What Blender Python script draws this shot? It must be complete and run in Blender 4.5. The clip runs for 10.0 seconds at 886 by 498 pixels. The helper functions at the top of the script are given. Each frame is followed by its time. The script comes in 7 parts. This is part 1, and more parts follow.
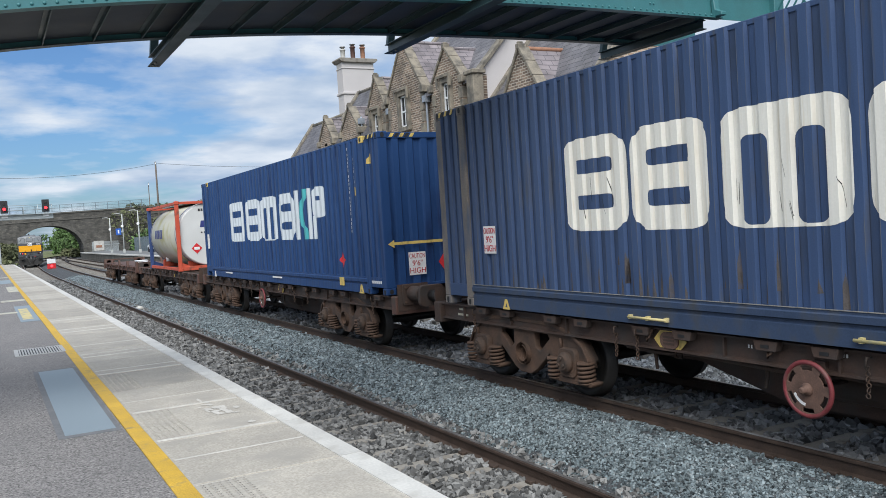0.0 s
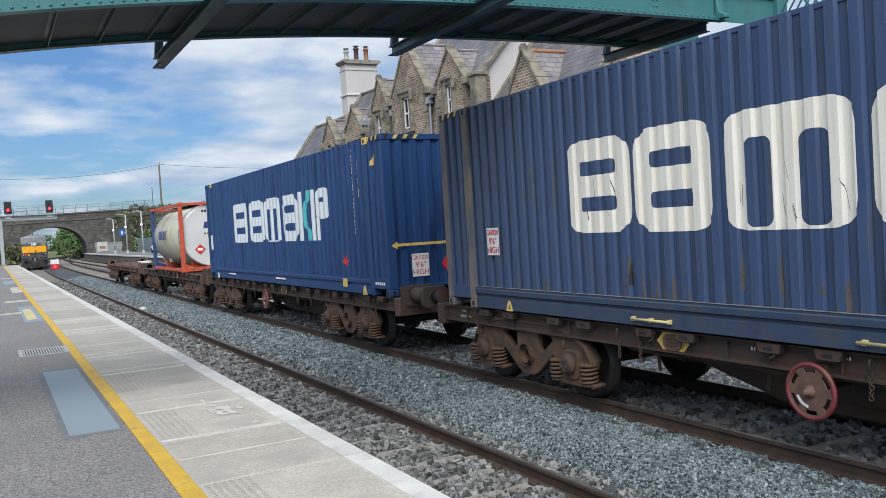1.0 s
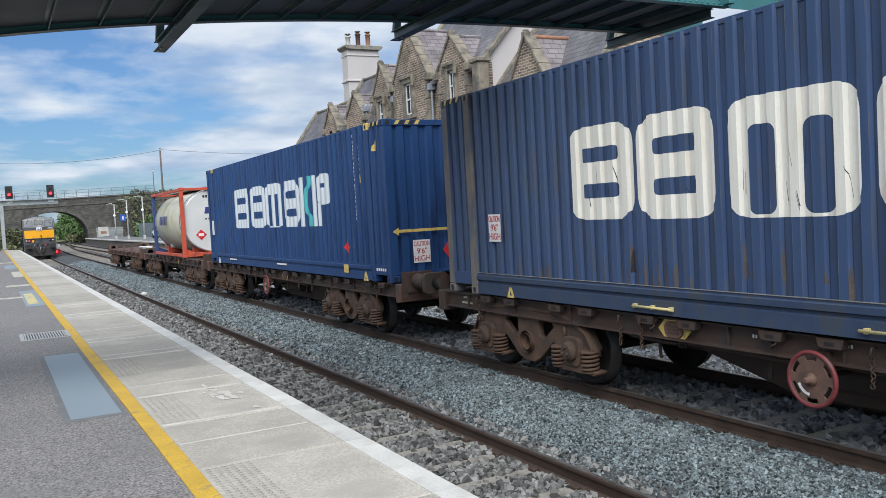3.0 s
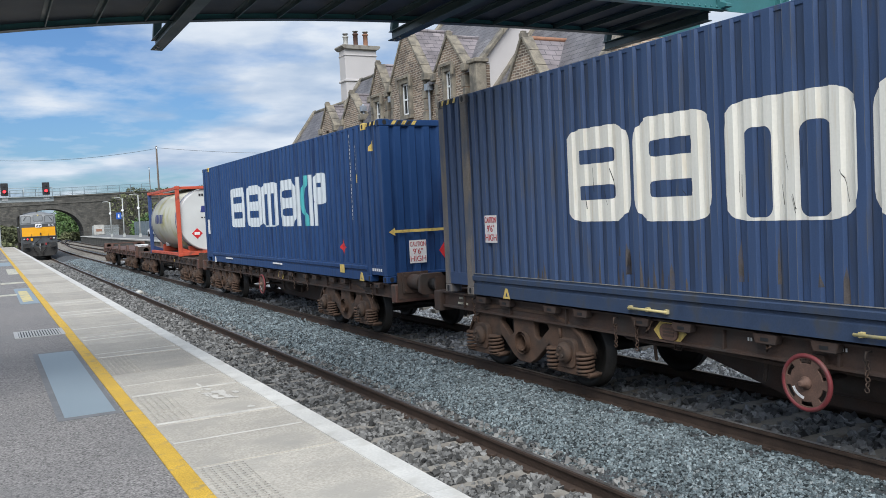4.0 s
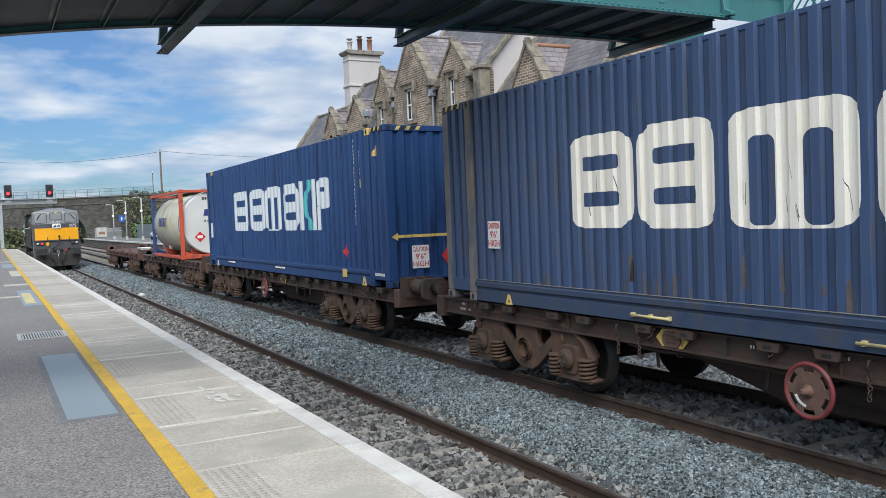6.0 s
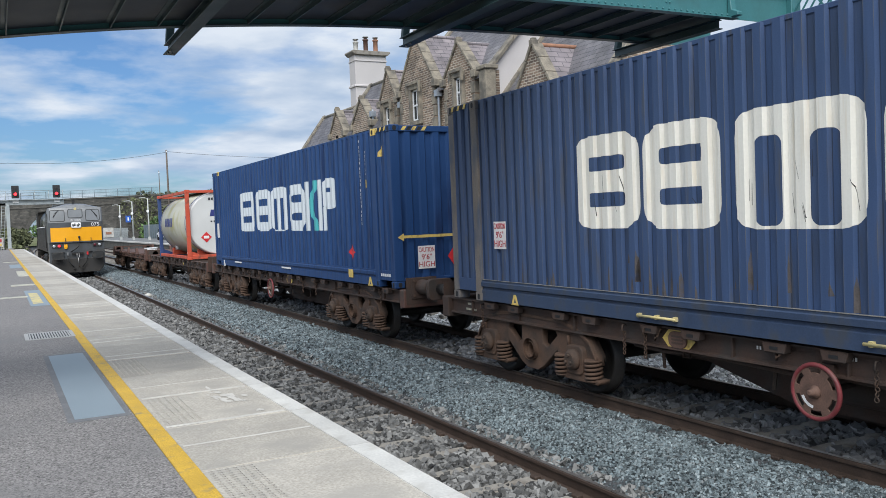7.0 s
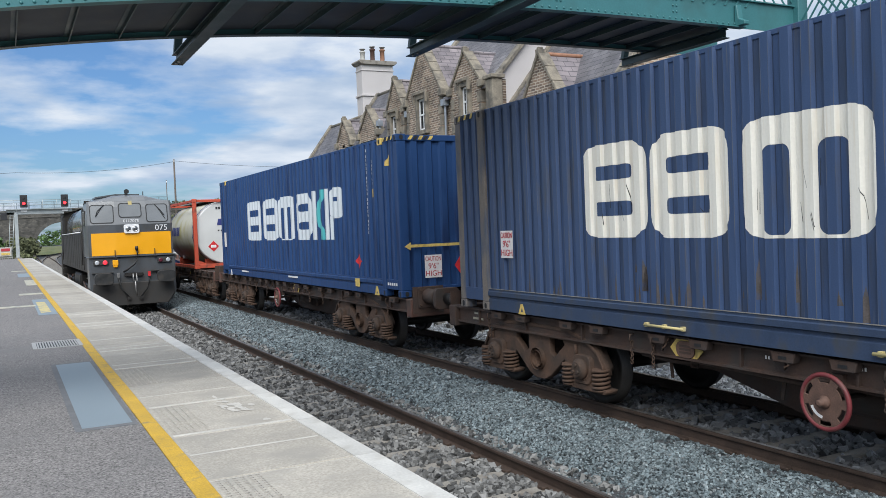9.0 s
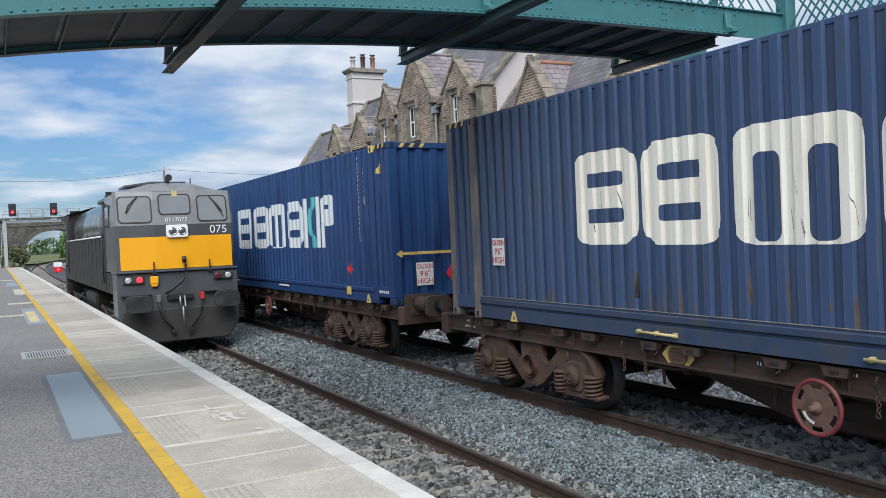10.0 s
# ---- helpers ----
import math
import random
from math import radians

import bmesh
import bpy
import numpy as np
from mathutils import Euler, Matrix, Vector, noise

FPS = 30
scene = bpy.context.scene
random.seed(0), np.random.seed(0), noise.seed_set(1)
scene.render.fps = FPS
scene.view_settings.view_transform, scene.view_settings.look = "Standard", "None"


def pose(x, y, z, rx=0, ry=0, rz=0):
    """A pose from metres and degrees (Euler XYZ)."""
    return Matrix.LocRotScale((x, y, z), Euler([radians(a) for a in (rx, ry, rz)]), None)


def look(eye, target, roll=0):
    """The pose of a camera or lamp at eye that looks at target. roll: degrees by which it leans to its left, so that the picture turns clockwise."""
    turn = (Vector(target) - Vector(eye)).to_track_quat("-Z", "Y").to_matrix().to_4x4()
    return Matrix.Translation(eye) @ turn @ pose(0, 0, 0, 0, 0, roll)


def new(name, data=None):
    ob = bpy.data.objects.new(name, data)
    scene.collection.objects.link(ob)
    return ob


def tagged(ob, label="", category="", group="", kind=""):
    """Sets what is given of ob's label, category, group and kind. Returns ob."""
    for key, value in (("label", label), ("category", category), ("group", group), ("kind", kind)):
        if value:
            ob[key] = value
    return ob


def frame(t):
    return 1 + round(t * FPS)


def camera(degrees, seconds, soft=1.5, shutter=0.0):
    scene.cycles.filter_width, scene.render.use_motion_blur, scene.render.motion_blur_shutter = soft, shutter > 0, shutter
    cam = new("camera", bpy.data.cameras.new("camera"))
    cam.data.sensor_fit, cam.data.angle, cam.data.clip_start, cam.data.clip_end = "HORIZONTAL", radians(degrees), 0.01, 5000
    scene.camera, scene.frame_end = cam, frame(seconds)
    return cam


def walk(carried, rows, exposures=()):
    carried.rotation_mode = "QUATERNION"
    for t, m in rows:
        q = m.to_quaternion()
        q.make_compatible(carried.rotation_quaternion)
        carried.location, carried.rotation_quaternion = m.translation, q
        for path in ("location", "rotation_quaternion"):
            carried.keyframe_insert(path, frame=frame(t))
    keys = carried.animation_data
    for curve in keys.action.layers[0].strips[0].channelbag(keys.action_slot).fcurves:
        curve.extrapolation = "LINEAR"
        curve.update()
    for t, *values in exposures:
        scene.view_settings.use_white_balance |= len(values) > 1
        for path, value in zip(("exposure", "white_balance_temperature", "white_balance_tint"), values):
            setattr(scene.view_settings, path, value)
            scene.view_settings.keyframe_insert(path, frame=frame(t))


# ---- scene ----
cam = camera(55.613, 10.0, soft=0.8)


def aim(yaw, pitch, roll, x, y, z):
    """Camera pose from a heading (degrees from +y towards +x), a tilt and a lean."""
    a, b = radians(yaw), radians(pitch)
    way = Vector((math.sin(a) * math.cos(b), math.cos(a) * math.cos(b), math.sin(b)))
    eye = Vector((x, y, z))
    return look(eye, eye + way, -roll)


PATH = [
    (0, aim(28.442, -1.898, 3.593, 0.016, 0.015, 2.310)),
    (0.5, aim(28.310, -1.768, 3.553, 0.005, 0.008, 2.310)),
    (1, aim(28.259, -1.778, 3.477, 0.000, -0.000, 2.311)),
    (1.5, aim(28.189, -1.981, 3.466, 0.008, -0.003, 2.309)),
    (2, aim(28.143, -2.283, 3.448, 0.005, -0.002, 2.307)),
    (2.5, aim(28.106, -2.548, 3.335, 0.003, 0.013, 2.301)),
    (4, aim(28.412, -2.639, 2.727, 0.005, 0.025, 2.302)),
    (4.5, aim(28.551, -2.492, 2.503, -0.001, 0.022, 2.304)),
    (5, aim(28.587, -2.372, 2.277, -0.007, 0.026, 2.300)),
    (5.5, aim(28.468, -2.296, 2.240, -0.012, 0.020, 2.301)),
    (7, aim(27.892, -2.227, 2.265, -0.018, 0.013, 2.304)),
    (7.5, aim(27.763, -2.155, 2.209, -0.022, 0.016, 2.303)),
    (8, aim(27.605, -1.993, 2.246, -0.019, 0.015, 2.302)),
    (8.5, aim(27.503, -1.810, 2.233, -0.019, 0.015, 2.305)),
    (9, aim(27.473, -1.591, 2.275, -0.020, 0.019, 2.305)),
    (9.5, aim(27.650, -1.366, 2.337, -0.027, 0.033, 2.308)),
    (10, aim(28.116, -1.128, 2.491, -0.028, 0.029, 2.311)),
]
walk(cam, PATH)

# ---- world and light ----
SUN_EL, SUN_AZ = radians(49), radians(211)
world = bpy.data.worlds.new("sky")
scene.world = world
world.use_nodes = True


def build_sky():
    nt = world.node_tree
    nt.nodes.clear()
    N, L = nt.nodes.new, nt.links.new
    out, bg = N("ShaderNodeOutputWorld"), N("ShaderNodeBackground")
    sky = N("ShaderNodeTexSky")
    sky.sky_type, sky.sun_disc = "NISHITA", False
    sky.sun_elevation, sky.sun_rotation = SUN_EL, SUN_AZ
    tc, mp = N("ShaderNodeTexCoord"), N("ShaderNodeMapping")
    mp.inputs["Scale"].default_value = (1.0, 1.0, 1.0)
    mp.inputs["Location"].default_value = (0.35, 0.1, 0.0)
    # a flat cloud deck overhead: directions divided by their height
    sep, low, lift, deck = N("ShaderNodeSeparateXYZ"), N("ShaderNodeMath"), N("ShaderNodeMath"), N("ShaderNodeVectorMath")
    low.operation, lift.operation, deck.operation = "MAXIMUM", "ADD", "DIVIDE"
    low.inputs[1].default_value, lift.inputs[1].default_value = 0.0, 0.15
    three = N("ShaderNodeCombineXYZ")
    L(tc.outputs["Generated"], sep.inputs[0])
    L(sep.outputs["Z"], low.inputs[0])
    L(low.outputs[0], lift.inputs[0])
    for k in range(3):
        L(lift.outputs[0], three.inputs[k])
    L(tc.outputs["Generated"], deck.inputs[0])
    L(three.outputs[0], deck.inputs[1])
    n1, n2 = N("ShaderNodeTexNoise"), N("ShaderNodeTexNoise")
    n1.inputs["Scale"].default_value, n1.inputs["Detail"].default_value = 1.5, 9
    n1.inputs["Roughness"].default_value = 0.55
    n2.inputs["Scale"].default_value, n2.inputs["Detail"].default_value = 2.3, 7
    cover, shade, mix = N("ShaderNodeValToRGB"), N("ShaderNodeValToRGB"), N("ShaderNodeMix")
    cover.color_ramp.elements[0].position, cover.color_ramp.elements[1].position = 0.37, 0.56
    e = shade.color_ramp.elements
    e[0].position, e[0].color = 0.35, (4.5, 5.9, 8.0, 1)
    e[1].position, e[1].color = 0.62, (8.3, 9.1, 10.2, 1)
    mix.data_type = "RGBA"
    tint = N("ShaderNodeMix")
    tint.data_type, tint.blend_type = "RGBA", "MULTIPLY"
    tint.inputs["Factor"].default_value = 1.0
    tint.inputs["B"].default_value = (0.64, 0.92, 1.28, 1)
    L(deck.outputs[0], mp.inputs["Vector"])
    L(mp.outputs[0], n1.inputs["Vector"])
    L(mp.outputs[0], n2.inputs["Vector"])
    # a broad clear gap in the cloud up the line
    dot, gap, less = N("ShaderNodeVectorMath"), N("ShaderNodeMapRange"), N("ShaderNodeMath")
    dot.operation, less.operation = "DOT_PRODUCT", "SUBTRACT"
    dot.inputs[1].default_value = (-0.02, 0.963, 0.27)
    gap.interpolation_type = "SMOOTHSTEP"
    for k, v in zip((1, 2, 3, 4), (0.945, 0.995, -0.06, 0.11)):
        gap.inputs[k].default_value = v
    L(tc.outputs["Generated"], dot.inputs[0])
    L(dot.outputs["Value"], gap.inputs[0])
    L(n1.outputs[0], less.inputs[0])
    L(gap.outputs[0], less.inputs[1])
    L(less.outputs[0], cover.inputs[0])
    L(n2.outputs[0], shade.inputs[0])
    L(sky.outputs[0], tint.inputs["A"])
    L(cover.outputs[0], mix.inputs["Factor"])
    L(tint.outputs["Result"], mix.inputs["A"])
    L(shade.outputs[0], mix.inputs["B"])
    L(mix.outputs["Result"], bg.inputs["Color"])
    bg.inputs["Strength"].default_value = 0.09
    L(bg.outputs[0], out.inputs[0])


build_sky()
sun = new("sun", bpy.data.lights.new("sun", "SUN"))
sun.data.energy, sun.data.angle, sun.data.color = 4.5, radians(54), (0.985, 0.99, 0.98)
sun.matrix_world = look((0, 0, 50), (-math.sin(SUN_AZ) * math.cos(SUN_EL), -math.cos(SUN_AZ) * math.cos(SUN_EL), 50 - math.sin(SUN_EL)))
scene.view_settings.exposure = 0.0

# ---- mesh helpers ----


class B:
    """A small mesh builder round one bmesh."""

    def __init__(self):
        self.m = bmesh.new()

    def face(self, pts):
        vs = [self.m.verts.new(p) for p in pts]
        return self.m.faces.new(vs)

    def box(self, x0, x1, y0, y1, z0, z1):
        v = [self.m.verts.new((x, y, z)) for z in (z0, z1) for y in (y0, y1) for x in (x0, x1)]
        for f in ((0, 2, 3, 1), (4, 5, 7, 6), (0, 1, 5, 4), (2, 6, 7, 3), (0, 4, 6, 2), (1, 3, 7, 5)):
            self.m.faces.new([v[i] for i in f])
        return self

    def prism(self, pts, axis, a, b):
        """A closed outline pushed along an axis; pts are the two other coordinates in cyclic order (x: y,z; y: x,z; z: x,y)."""
        def at(p, d):
            return {"x": (d, p[0], p[1]), "y": (p[0], d, p[1]), "z": (p[0], p[1], d)}[axis]
        lo, hi = [self.m.verts.new(at(p, a)) for p in pts], [self.m.verts.new(at(p, b)) for p in pts]
        n = len(pts)
        self.m.faces.new(lo)
        self.m.faces.new(hi[::-1])
        for i in range(n):
            j = (i + 1) % n
            self.m.faces.new((lo[i], lo[j], hi[j], hi[i]))
        return self

    def cyl(self, p0, p1, r0, r1=None, seg=14, caps=True):
        p0, p1 = Vector(p0), Vector(p1)
        r1 = r0 if r1 is None else r1
        q = (p1 - p0).to_track_quat("Z", "Y")
        rings = []
        for p, r in ((p0, r0), (p1, r1)):
            rings.append([self.m.verts.new(p + q @ Vector((r * math.cos(t), r * math.sin(t), 0))) for t in (2 * math.pi * i / seg for i in range(seg))])
        for i in range(seg):
            j = (i + 1) % seg
            f = self.m.faces.new((rings[0][i], rings[0][j], rings[1][j], rings[1][i]))
            f.smooth = True
        if caps:
            self.m.faces.new(rings[0][::-1])
            self.m.faces.new(rings[1])
        return self

    def lathe(self, prof, origin, axis, seg=24):
        """A profile of (distance along the axis, radius) turned round the axis."""
        o, q = Vector(origin), Vector(axis).to_track_quat("Z", "Y")
        rings = []
        for d, r in prof:
            rings.append([self.m.verts.new(o + q @ Vector((max(r, 1e-4) * math.cos(2 * math.pi * i / seg), max(r, 1e-4) * math.sin(2 * math.pi * i / seg), d))) for i in range(seg)])
        for a, b in zip(rings, rings[1:]):
            for i in range(seg):
                j = (i + 1) % seg
                f = self.m.faces.new((a[i], a[j], b[j], b[i]))
                f.smooth = True
        self.m.faces.new(rings[0][::-1])
        self.m.faces.new(rings[-1])
        return self

    def tube(self, pts, r, seg=8):
        """A round bar along points."""
        pts = [Vector(p) for p in pts]
        rings = []
        for i, p in enumerate(pts):
            d = pts[min(i + 1, len(pts) - 1)] - pts[max(i - 1, 0)]
            q = d.to_track_quat("Z", "Y")
            rings.append([self.m.verts.new(p + q @ Vector((r * math.cos(2 * math.pi * k / seg), r * math.sin(2 * math.pi * k / seg), 0))) for k in range(seg)])
        for a, b in zip(rings, rings[1:]):
            best = min(range(seg), key=lambda s: (a[0].co - b[s].co).length)
            for i in range(seg):
                j = (i + 1) % seg
                f = self.m.faces.new((a[i], a[j], b[(j + best) % seg], b[(i + best) % seg]))
                f.smooth = True
        self.m.faces.new(rings[0][::-1])
        self.m.faces.new(rings[-1])
        return self

    def ring(self, c, axis, R, r, seg=28, sec=8):
        """A torus."""
        c, q = Vector(c), Vector(axis).to_track_quat("Z", "Y")
        rings = []
        for i in range(seg):
            a = 2 * math.pi * i / seg
            rings.append([self.m.verts.new(c + q @ Vector(((R + r * math.cos(b)) * math.cos(a), (R + r * math.cos(b)) * math.sin(a), r * math.sin(b)))) for b in (2 * math.pi * k / sec for k in range(sec))])
        for i in range(seg):
            a, b = rings[i], rings[(i + 1) % seg]
            for k in range(sec):
                j = (k + 1) % sec
                f = self.m.faces.new((a[k], b[k], b[j], a[j]))
                f.smooth = True
        return self

    def add(self, mesh, m=None):
        """Takes in a mesh datablock, placed by m."""
        n = len(self.m.verts)
        self.m.from_mesh(mesh)
        self.m.verts.ensure_lookup_table()
        if m is not None:
            for v in self.m.verts[n:]:
                v.co = m @ v.co
        return self


def part(name, b, material, parent=None, label="", bevel=0.0):
    """Links a builder's mesh as one object, under a thing or a part."""
    bm = b.m
    bmesh.ops.recalc_face_normals(bm, faces=bm.faces)
    if bevel:
        sharp = [e for e in bm.edges if len(e.link_faces) == 2 and e.calc_face_angle() > 0.6 and not (e.link_faces[0].smooth and e.link_faces[1].smooth)]
        bmesh.ops.bevel(bm, geom=sharp, offset=bevel, segments=1, affect="EDGES", clamp_overlap=True)
    me = bpy.data.meshes.new(name)
    bm.to_mesh(me)
    bm.free()
    me.materials.append(material)
    ob = new(name, me)
    if parent is not None:
        ob.parent = parent
    if label:
        ob["label"] = label
    return ob


def thing(name, m, label, category, group="", kind=""):
    """An Empty at a thing's base that carries its parts."""
    ob = new(name)
    ob.empty_display_size = 0.3
    ob.matrix_basis = m
    return tagged(ob, label, category, group, kind)


def shared(name, ob, parent, m):
    """One more object on the mesh of ob."""
    o = new(name, ob.data)
    o.parent = parent
    o.matrix_basis = m
    return o


def flat_shape(outline, holes=(), depth=0.0, bevel=0.0):
    """A mesh from a flat outline with holes, filled, lying in xy and given a thickness along z."""
    cu = bpy.data.curves.new("outline", "CURVE")
    cu.dimensions, cu.fill_mode = "2D", "BOTH"
    cu.extrude, cu.bevel_depth, cu.bevel_resolution = depth / 2, bevel, 1
    for pts in (outline, *holes):
        sp = cu.splines.new("POLY")
        sp.points.add(len(pts) - 1)
        for p, q in zip(sp.points, pts):
            p.co = (q[0], q[1], 0, 1)
        sp.use_cyclic_u = True
    ob = bpy.data.objects.new("outline", cu)
    me = bpy.data.meshes.new_from_object(ob)
    bpy.data.objects.remove(ob)
    bpy.data.curves.remove(cu)
    return me


def letters(text, size, depth=0.002):
    """A mesh of written characters, centred, lying in xy."""
    cu = bpy.data.curves.new("writing", "FONT")
    cu.body, cu.size, cu.extrude, cu.align_x, cu.align_y = text, size, depth, "CENTER", "CENTER"
    ob = bpy.data.objects.new("writing", cu)
    me = bpy.data.meshes.new_from_object(ob)
    bpy.data.objects.remove(ob)
    bpy.data.curves.remove(cu)
    return me


def rounded(x0, x1, y0, y1, r, n=5):
    """A rectangle's outline with round corners."""
    pts = []
    for cx, cy, a in ((x1 - r, y1 - r, 0), (x0 + r, y1 - r, 90), (x0 + r, y0 + r, 180), (x1 - r, y0 + r, 270)):
        for i in range(n + 1):
            t = radians(a + 90 * i / n)
            pts.append((cx + r * math.cos(t), cy + r * math.sin(t)))
    return pts


# turns a shape drawn in (u, v) to face -x (u runs towards -y, v up) or -y (u runs towards +x, v up)
FACE_X = Matrix(((0, 0, -1, 0), (-1, 0, 0, 0), (0, 1, 0, 0), (0, 0, 0, 1)))
FACE_Y = Matrix(((1, 0, 0, 0), (0, 0, -1, 0), (0, 1, 0, 0), (0, 0, 0, 1)))

# ---- materials ----


def material(name, base, rough=0.6, metal=0.0, var=0.18, scale=3.0, grain=60.0, bump=0.15, dirt=None, amount=0.4, dscale=1.5, stretch=(1, 1, 1), dist=0.01, spot=None, island=0.0, coat=0.0, gvar=None, spec=0.5):
    """Base colour that varies at two scales, a fine relief, and stains of another colour. dirt: their colour; spot: bright or dark specks."""
    mat = bpy.data.materials.new(name)
    mat.use_nodes = True
    nt = mat.node_tree
    N, L = nt.nodes.new, nt.links.new
    bsdf = nt.nodes["Principled BSDF"]
    tc, mp = N("ShaderNodeTexCoord"), N("ShaderNodeMapping")
    mp.inputs["Scale"].default_value = stretch
    L(tc.outputs["Object"], mp.inputs[0])

    def noise_at(s, detail, vec=None):
        n = N("ShaderNodeTexNoise")
        n.inputs["Scale"].default_value, n.inputs["Detail"].default_value = s, detail
        L(vec or mp.outputs[0], n.inputs["Vector"])
        return n.outputs[0]

    def ramp(src, a, b, lo=0.0, hi=1.0):
        r = N("ShaderNodeMapRange")
        for k, v in zip((1, 2, 3, 4), (a, b, lo, hi)):
            r.inputs[k].default_value = v
        L(src, r.inputs[0])
        return r.outputs[0]

    def blend(kind, fac, a, b):
        m = N("ShaderNodeMix")
        m.data_type, m.blend_type = "RGBA", kind
        for sock, v in (("Factor", fac), ("A", a), ("B", b)):
            if isinstance(v, (int, float)):
                m.inputs[0].default_value = v
            elif isinstance(v, tuple):
                m.inputs[sock if sock == "Factor" else {"A": 6, "B": 7}[sock]].default_value = (*v, 1)
            else:
                L(v, m.inputs[{"Factor": 0, "A": 6, "B": 7}[sock]])
        return m.outputs[2]

    big, small = noise_at(scale, 5), noise_at(grain, 3, tc.outputs["Object"])
    v1, v2 = ramp(big, 0.3, 0.7, 1 - var, 1 + var), ramp(small, 0.3, 0.7, 1 - (gvar or var * 0.6), 1 + (gvar or var * 0.6))
    mul = N("ShaderNodeMath")
    mul.operation = "MULTIPLY"
    L(v1, mul.inputs[0])
    L(v2, mul.inputs[1])
    fac = mul.outputs[0]
    if island:
        geo, m2 = N("ShaderNodeNewGeometry"), N("ShaderNodeMath")
        m2.operation = "MULTIPLY"
        L(fac, m2.inputs[0])
        L(ramp(geo.outputs["Random Per Island"], 0, 1, 1 - island, 1 + island), m2.inputs[1])
        fac = m2.outputs[0]
    gray = N("ShaderNodeCombineColor")
    for i in range(3):
        L(fac, gray.inputs[i])
    col = blend("MULTIPLY", 1.0, base, gray.outputs[0])
    rgh = ramp(big, 0.3, 0.7, max(rough - 0.1, 0.02), min(rough + 0.1, 1))
    if dirt is not None:
        mask = ramp(noise_at(dscale, 8), 0.62 - 0.3 * amount, 0.78 - 0.2 * amount)
        col = blend("MIX", mask, col, dirt)
    if spot is not None:
        col = blend("MIX", ramp(noise_at(grain * 2.2, 1, tc.outputs["Object"]), 0.66, 0.72), col, spot)
    L(col, bsdf.inputs["Base Color"])
    L(rgh, bsdf.inputs["Roughness"])
    bsdf.inputs["Metallic"].default_value = metal
    bsdf.inputs["Coat Weight"].default_value = coat
    bsdf.inputs["Specular IOR Level"].default_value = spec
    if bump:
        bp = N("ShaderNodeBump")
        bp.inputs["Strength"].default_value, bp.inputs["Distance"].default_value = bump, dist
        L(small, bp.inputs["Height"])
        L(bp.outputs[0], bsdf.inputs["Normal"])
    return mat


def courses(name, c1, c2, mortar, w, h, rough=0.9, plane="x", msize=0.012, bump=0.6):
    """Coursed pieces on an upright or sloping face (for surfaces that stay far off)."""
    mat = bpy.data.materials.new(name)
    mat.use_nodes = True
    nt = mat.node_tree
    N, L = nt.nodes.new, nt.links.new
    bsdf = nt.nodes["Principled BSDF"]
    tc, sep, com = N("ShaderNodeTexCoord"), N("ShaderNodeSeparateXYZ"), N("ShaderNodeCombineXYZ")
    L(tc.outputs["Object"], sep.inputs[0])
    L(sep.outputs["Y" if plane == "x" else "X"], com.inputs[0])
    L(sep.outputs["Z"], com.inputs[1])
    br = N("ShaderNodeTexBrick")
    for k, v in (("Scale", 1.0), ("Mortar Size", msize), ("Brick Width", w), ("Row Height", h), ("Bias", -0.1), ("Mortar Smooth", 0.3)):
        br.inputs[k].default_value = v
    for k, v in (("Color1", c1), ("Color2", c2), ("Mortar", mortar)):
        br.inputs[k].default_value = (*v, 1)
    wob = N("ShaderNodeTexNoise")
    wob.inputs["Scale"].default_value = 1.3
    add = N("ShaderNodeVectorMath")
    add.operation = "MULTIPLY_ADD"
    add.inputs[1].default_value = (0.12, 0.05, 0)
    L(tc.outputs["Object"], wob.inputs["Vector"])
    L(wob.outputs["Color"], add.inputs[0])
    L(com.outputs[0], add.inputs[2])
    L(add.outputs[0], br.inputs["Vector"])
    n = N("ShaderNodeTexNoise")
    n.inputs["Scale"].default_value, n.inputs["Detail"].default_value = 1.1, 7
    L(tc.outputs["Object"], n.inputs["Vector"])
    r = N("ShaderNodeMapRange")
    for k, v in zip((1, 2, 3, 4), (0.3, 0.7, 0.6, 1.35)):
        r.inputs[k].default_value = v
    L(n.outputs[0], r.inputs[0])
    m = N("ShaderNodeMix")
    m.data_type, m.blend_type = "RGBA", "MULTIPLY"
    m.inputs[0].default_value = 1.0
    g = N("ShaderNodeCombineColor")
    for i in range(3):
        L(r.outputs[0], g.inputs[i])
    L(br.outputs["Color"], m.inputs[6])
    L(g.outputs[0], m.inputs[7])
    L(m.outputs[2], bsdf.inputs["Base Color"])
    bsdf.inputs["Roughness"].default_value = rough
    bp = N("ShaderNodeBump")
    bp.inputs["Strength"].default_value, bp.inputs["Distance"].default_value = bump, 0.015
    bp.invert = True
    L(br.outputs["Fac"], bp.inputs["Height"])
    L(bp.outputs[0], bsdf.inputs["Normal"])
    return mat


def glowing(name, color, strength):
    mat = bpy.data.materials.new(name)
    mat.use_nodes = True
    bsdf = mat.node_tree.nodes["Principled BSDF"]
    bsdf.inputs["Base Color"].default_value = (*color, 1)
    bsdf.inputs["Emission Color"].default_value = (*color, 1)
    bsdf.inputs["Emission Strength"].default_value = strength
    return mat


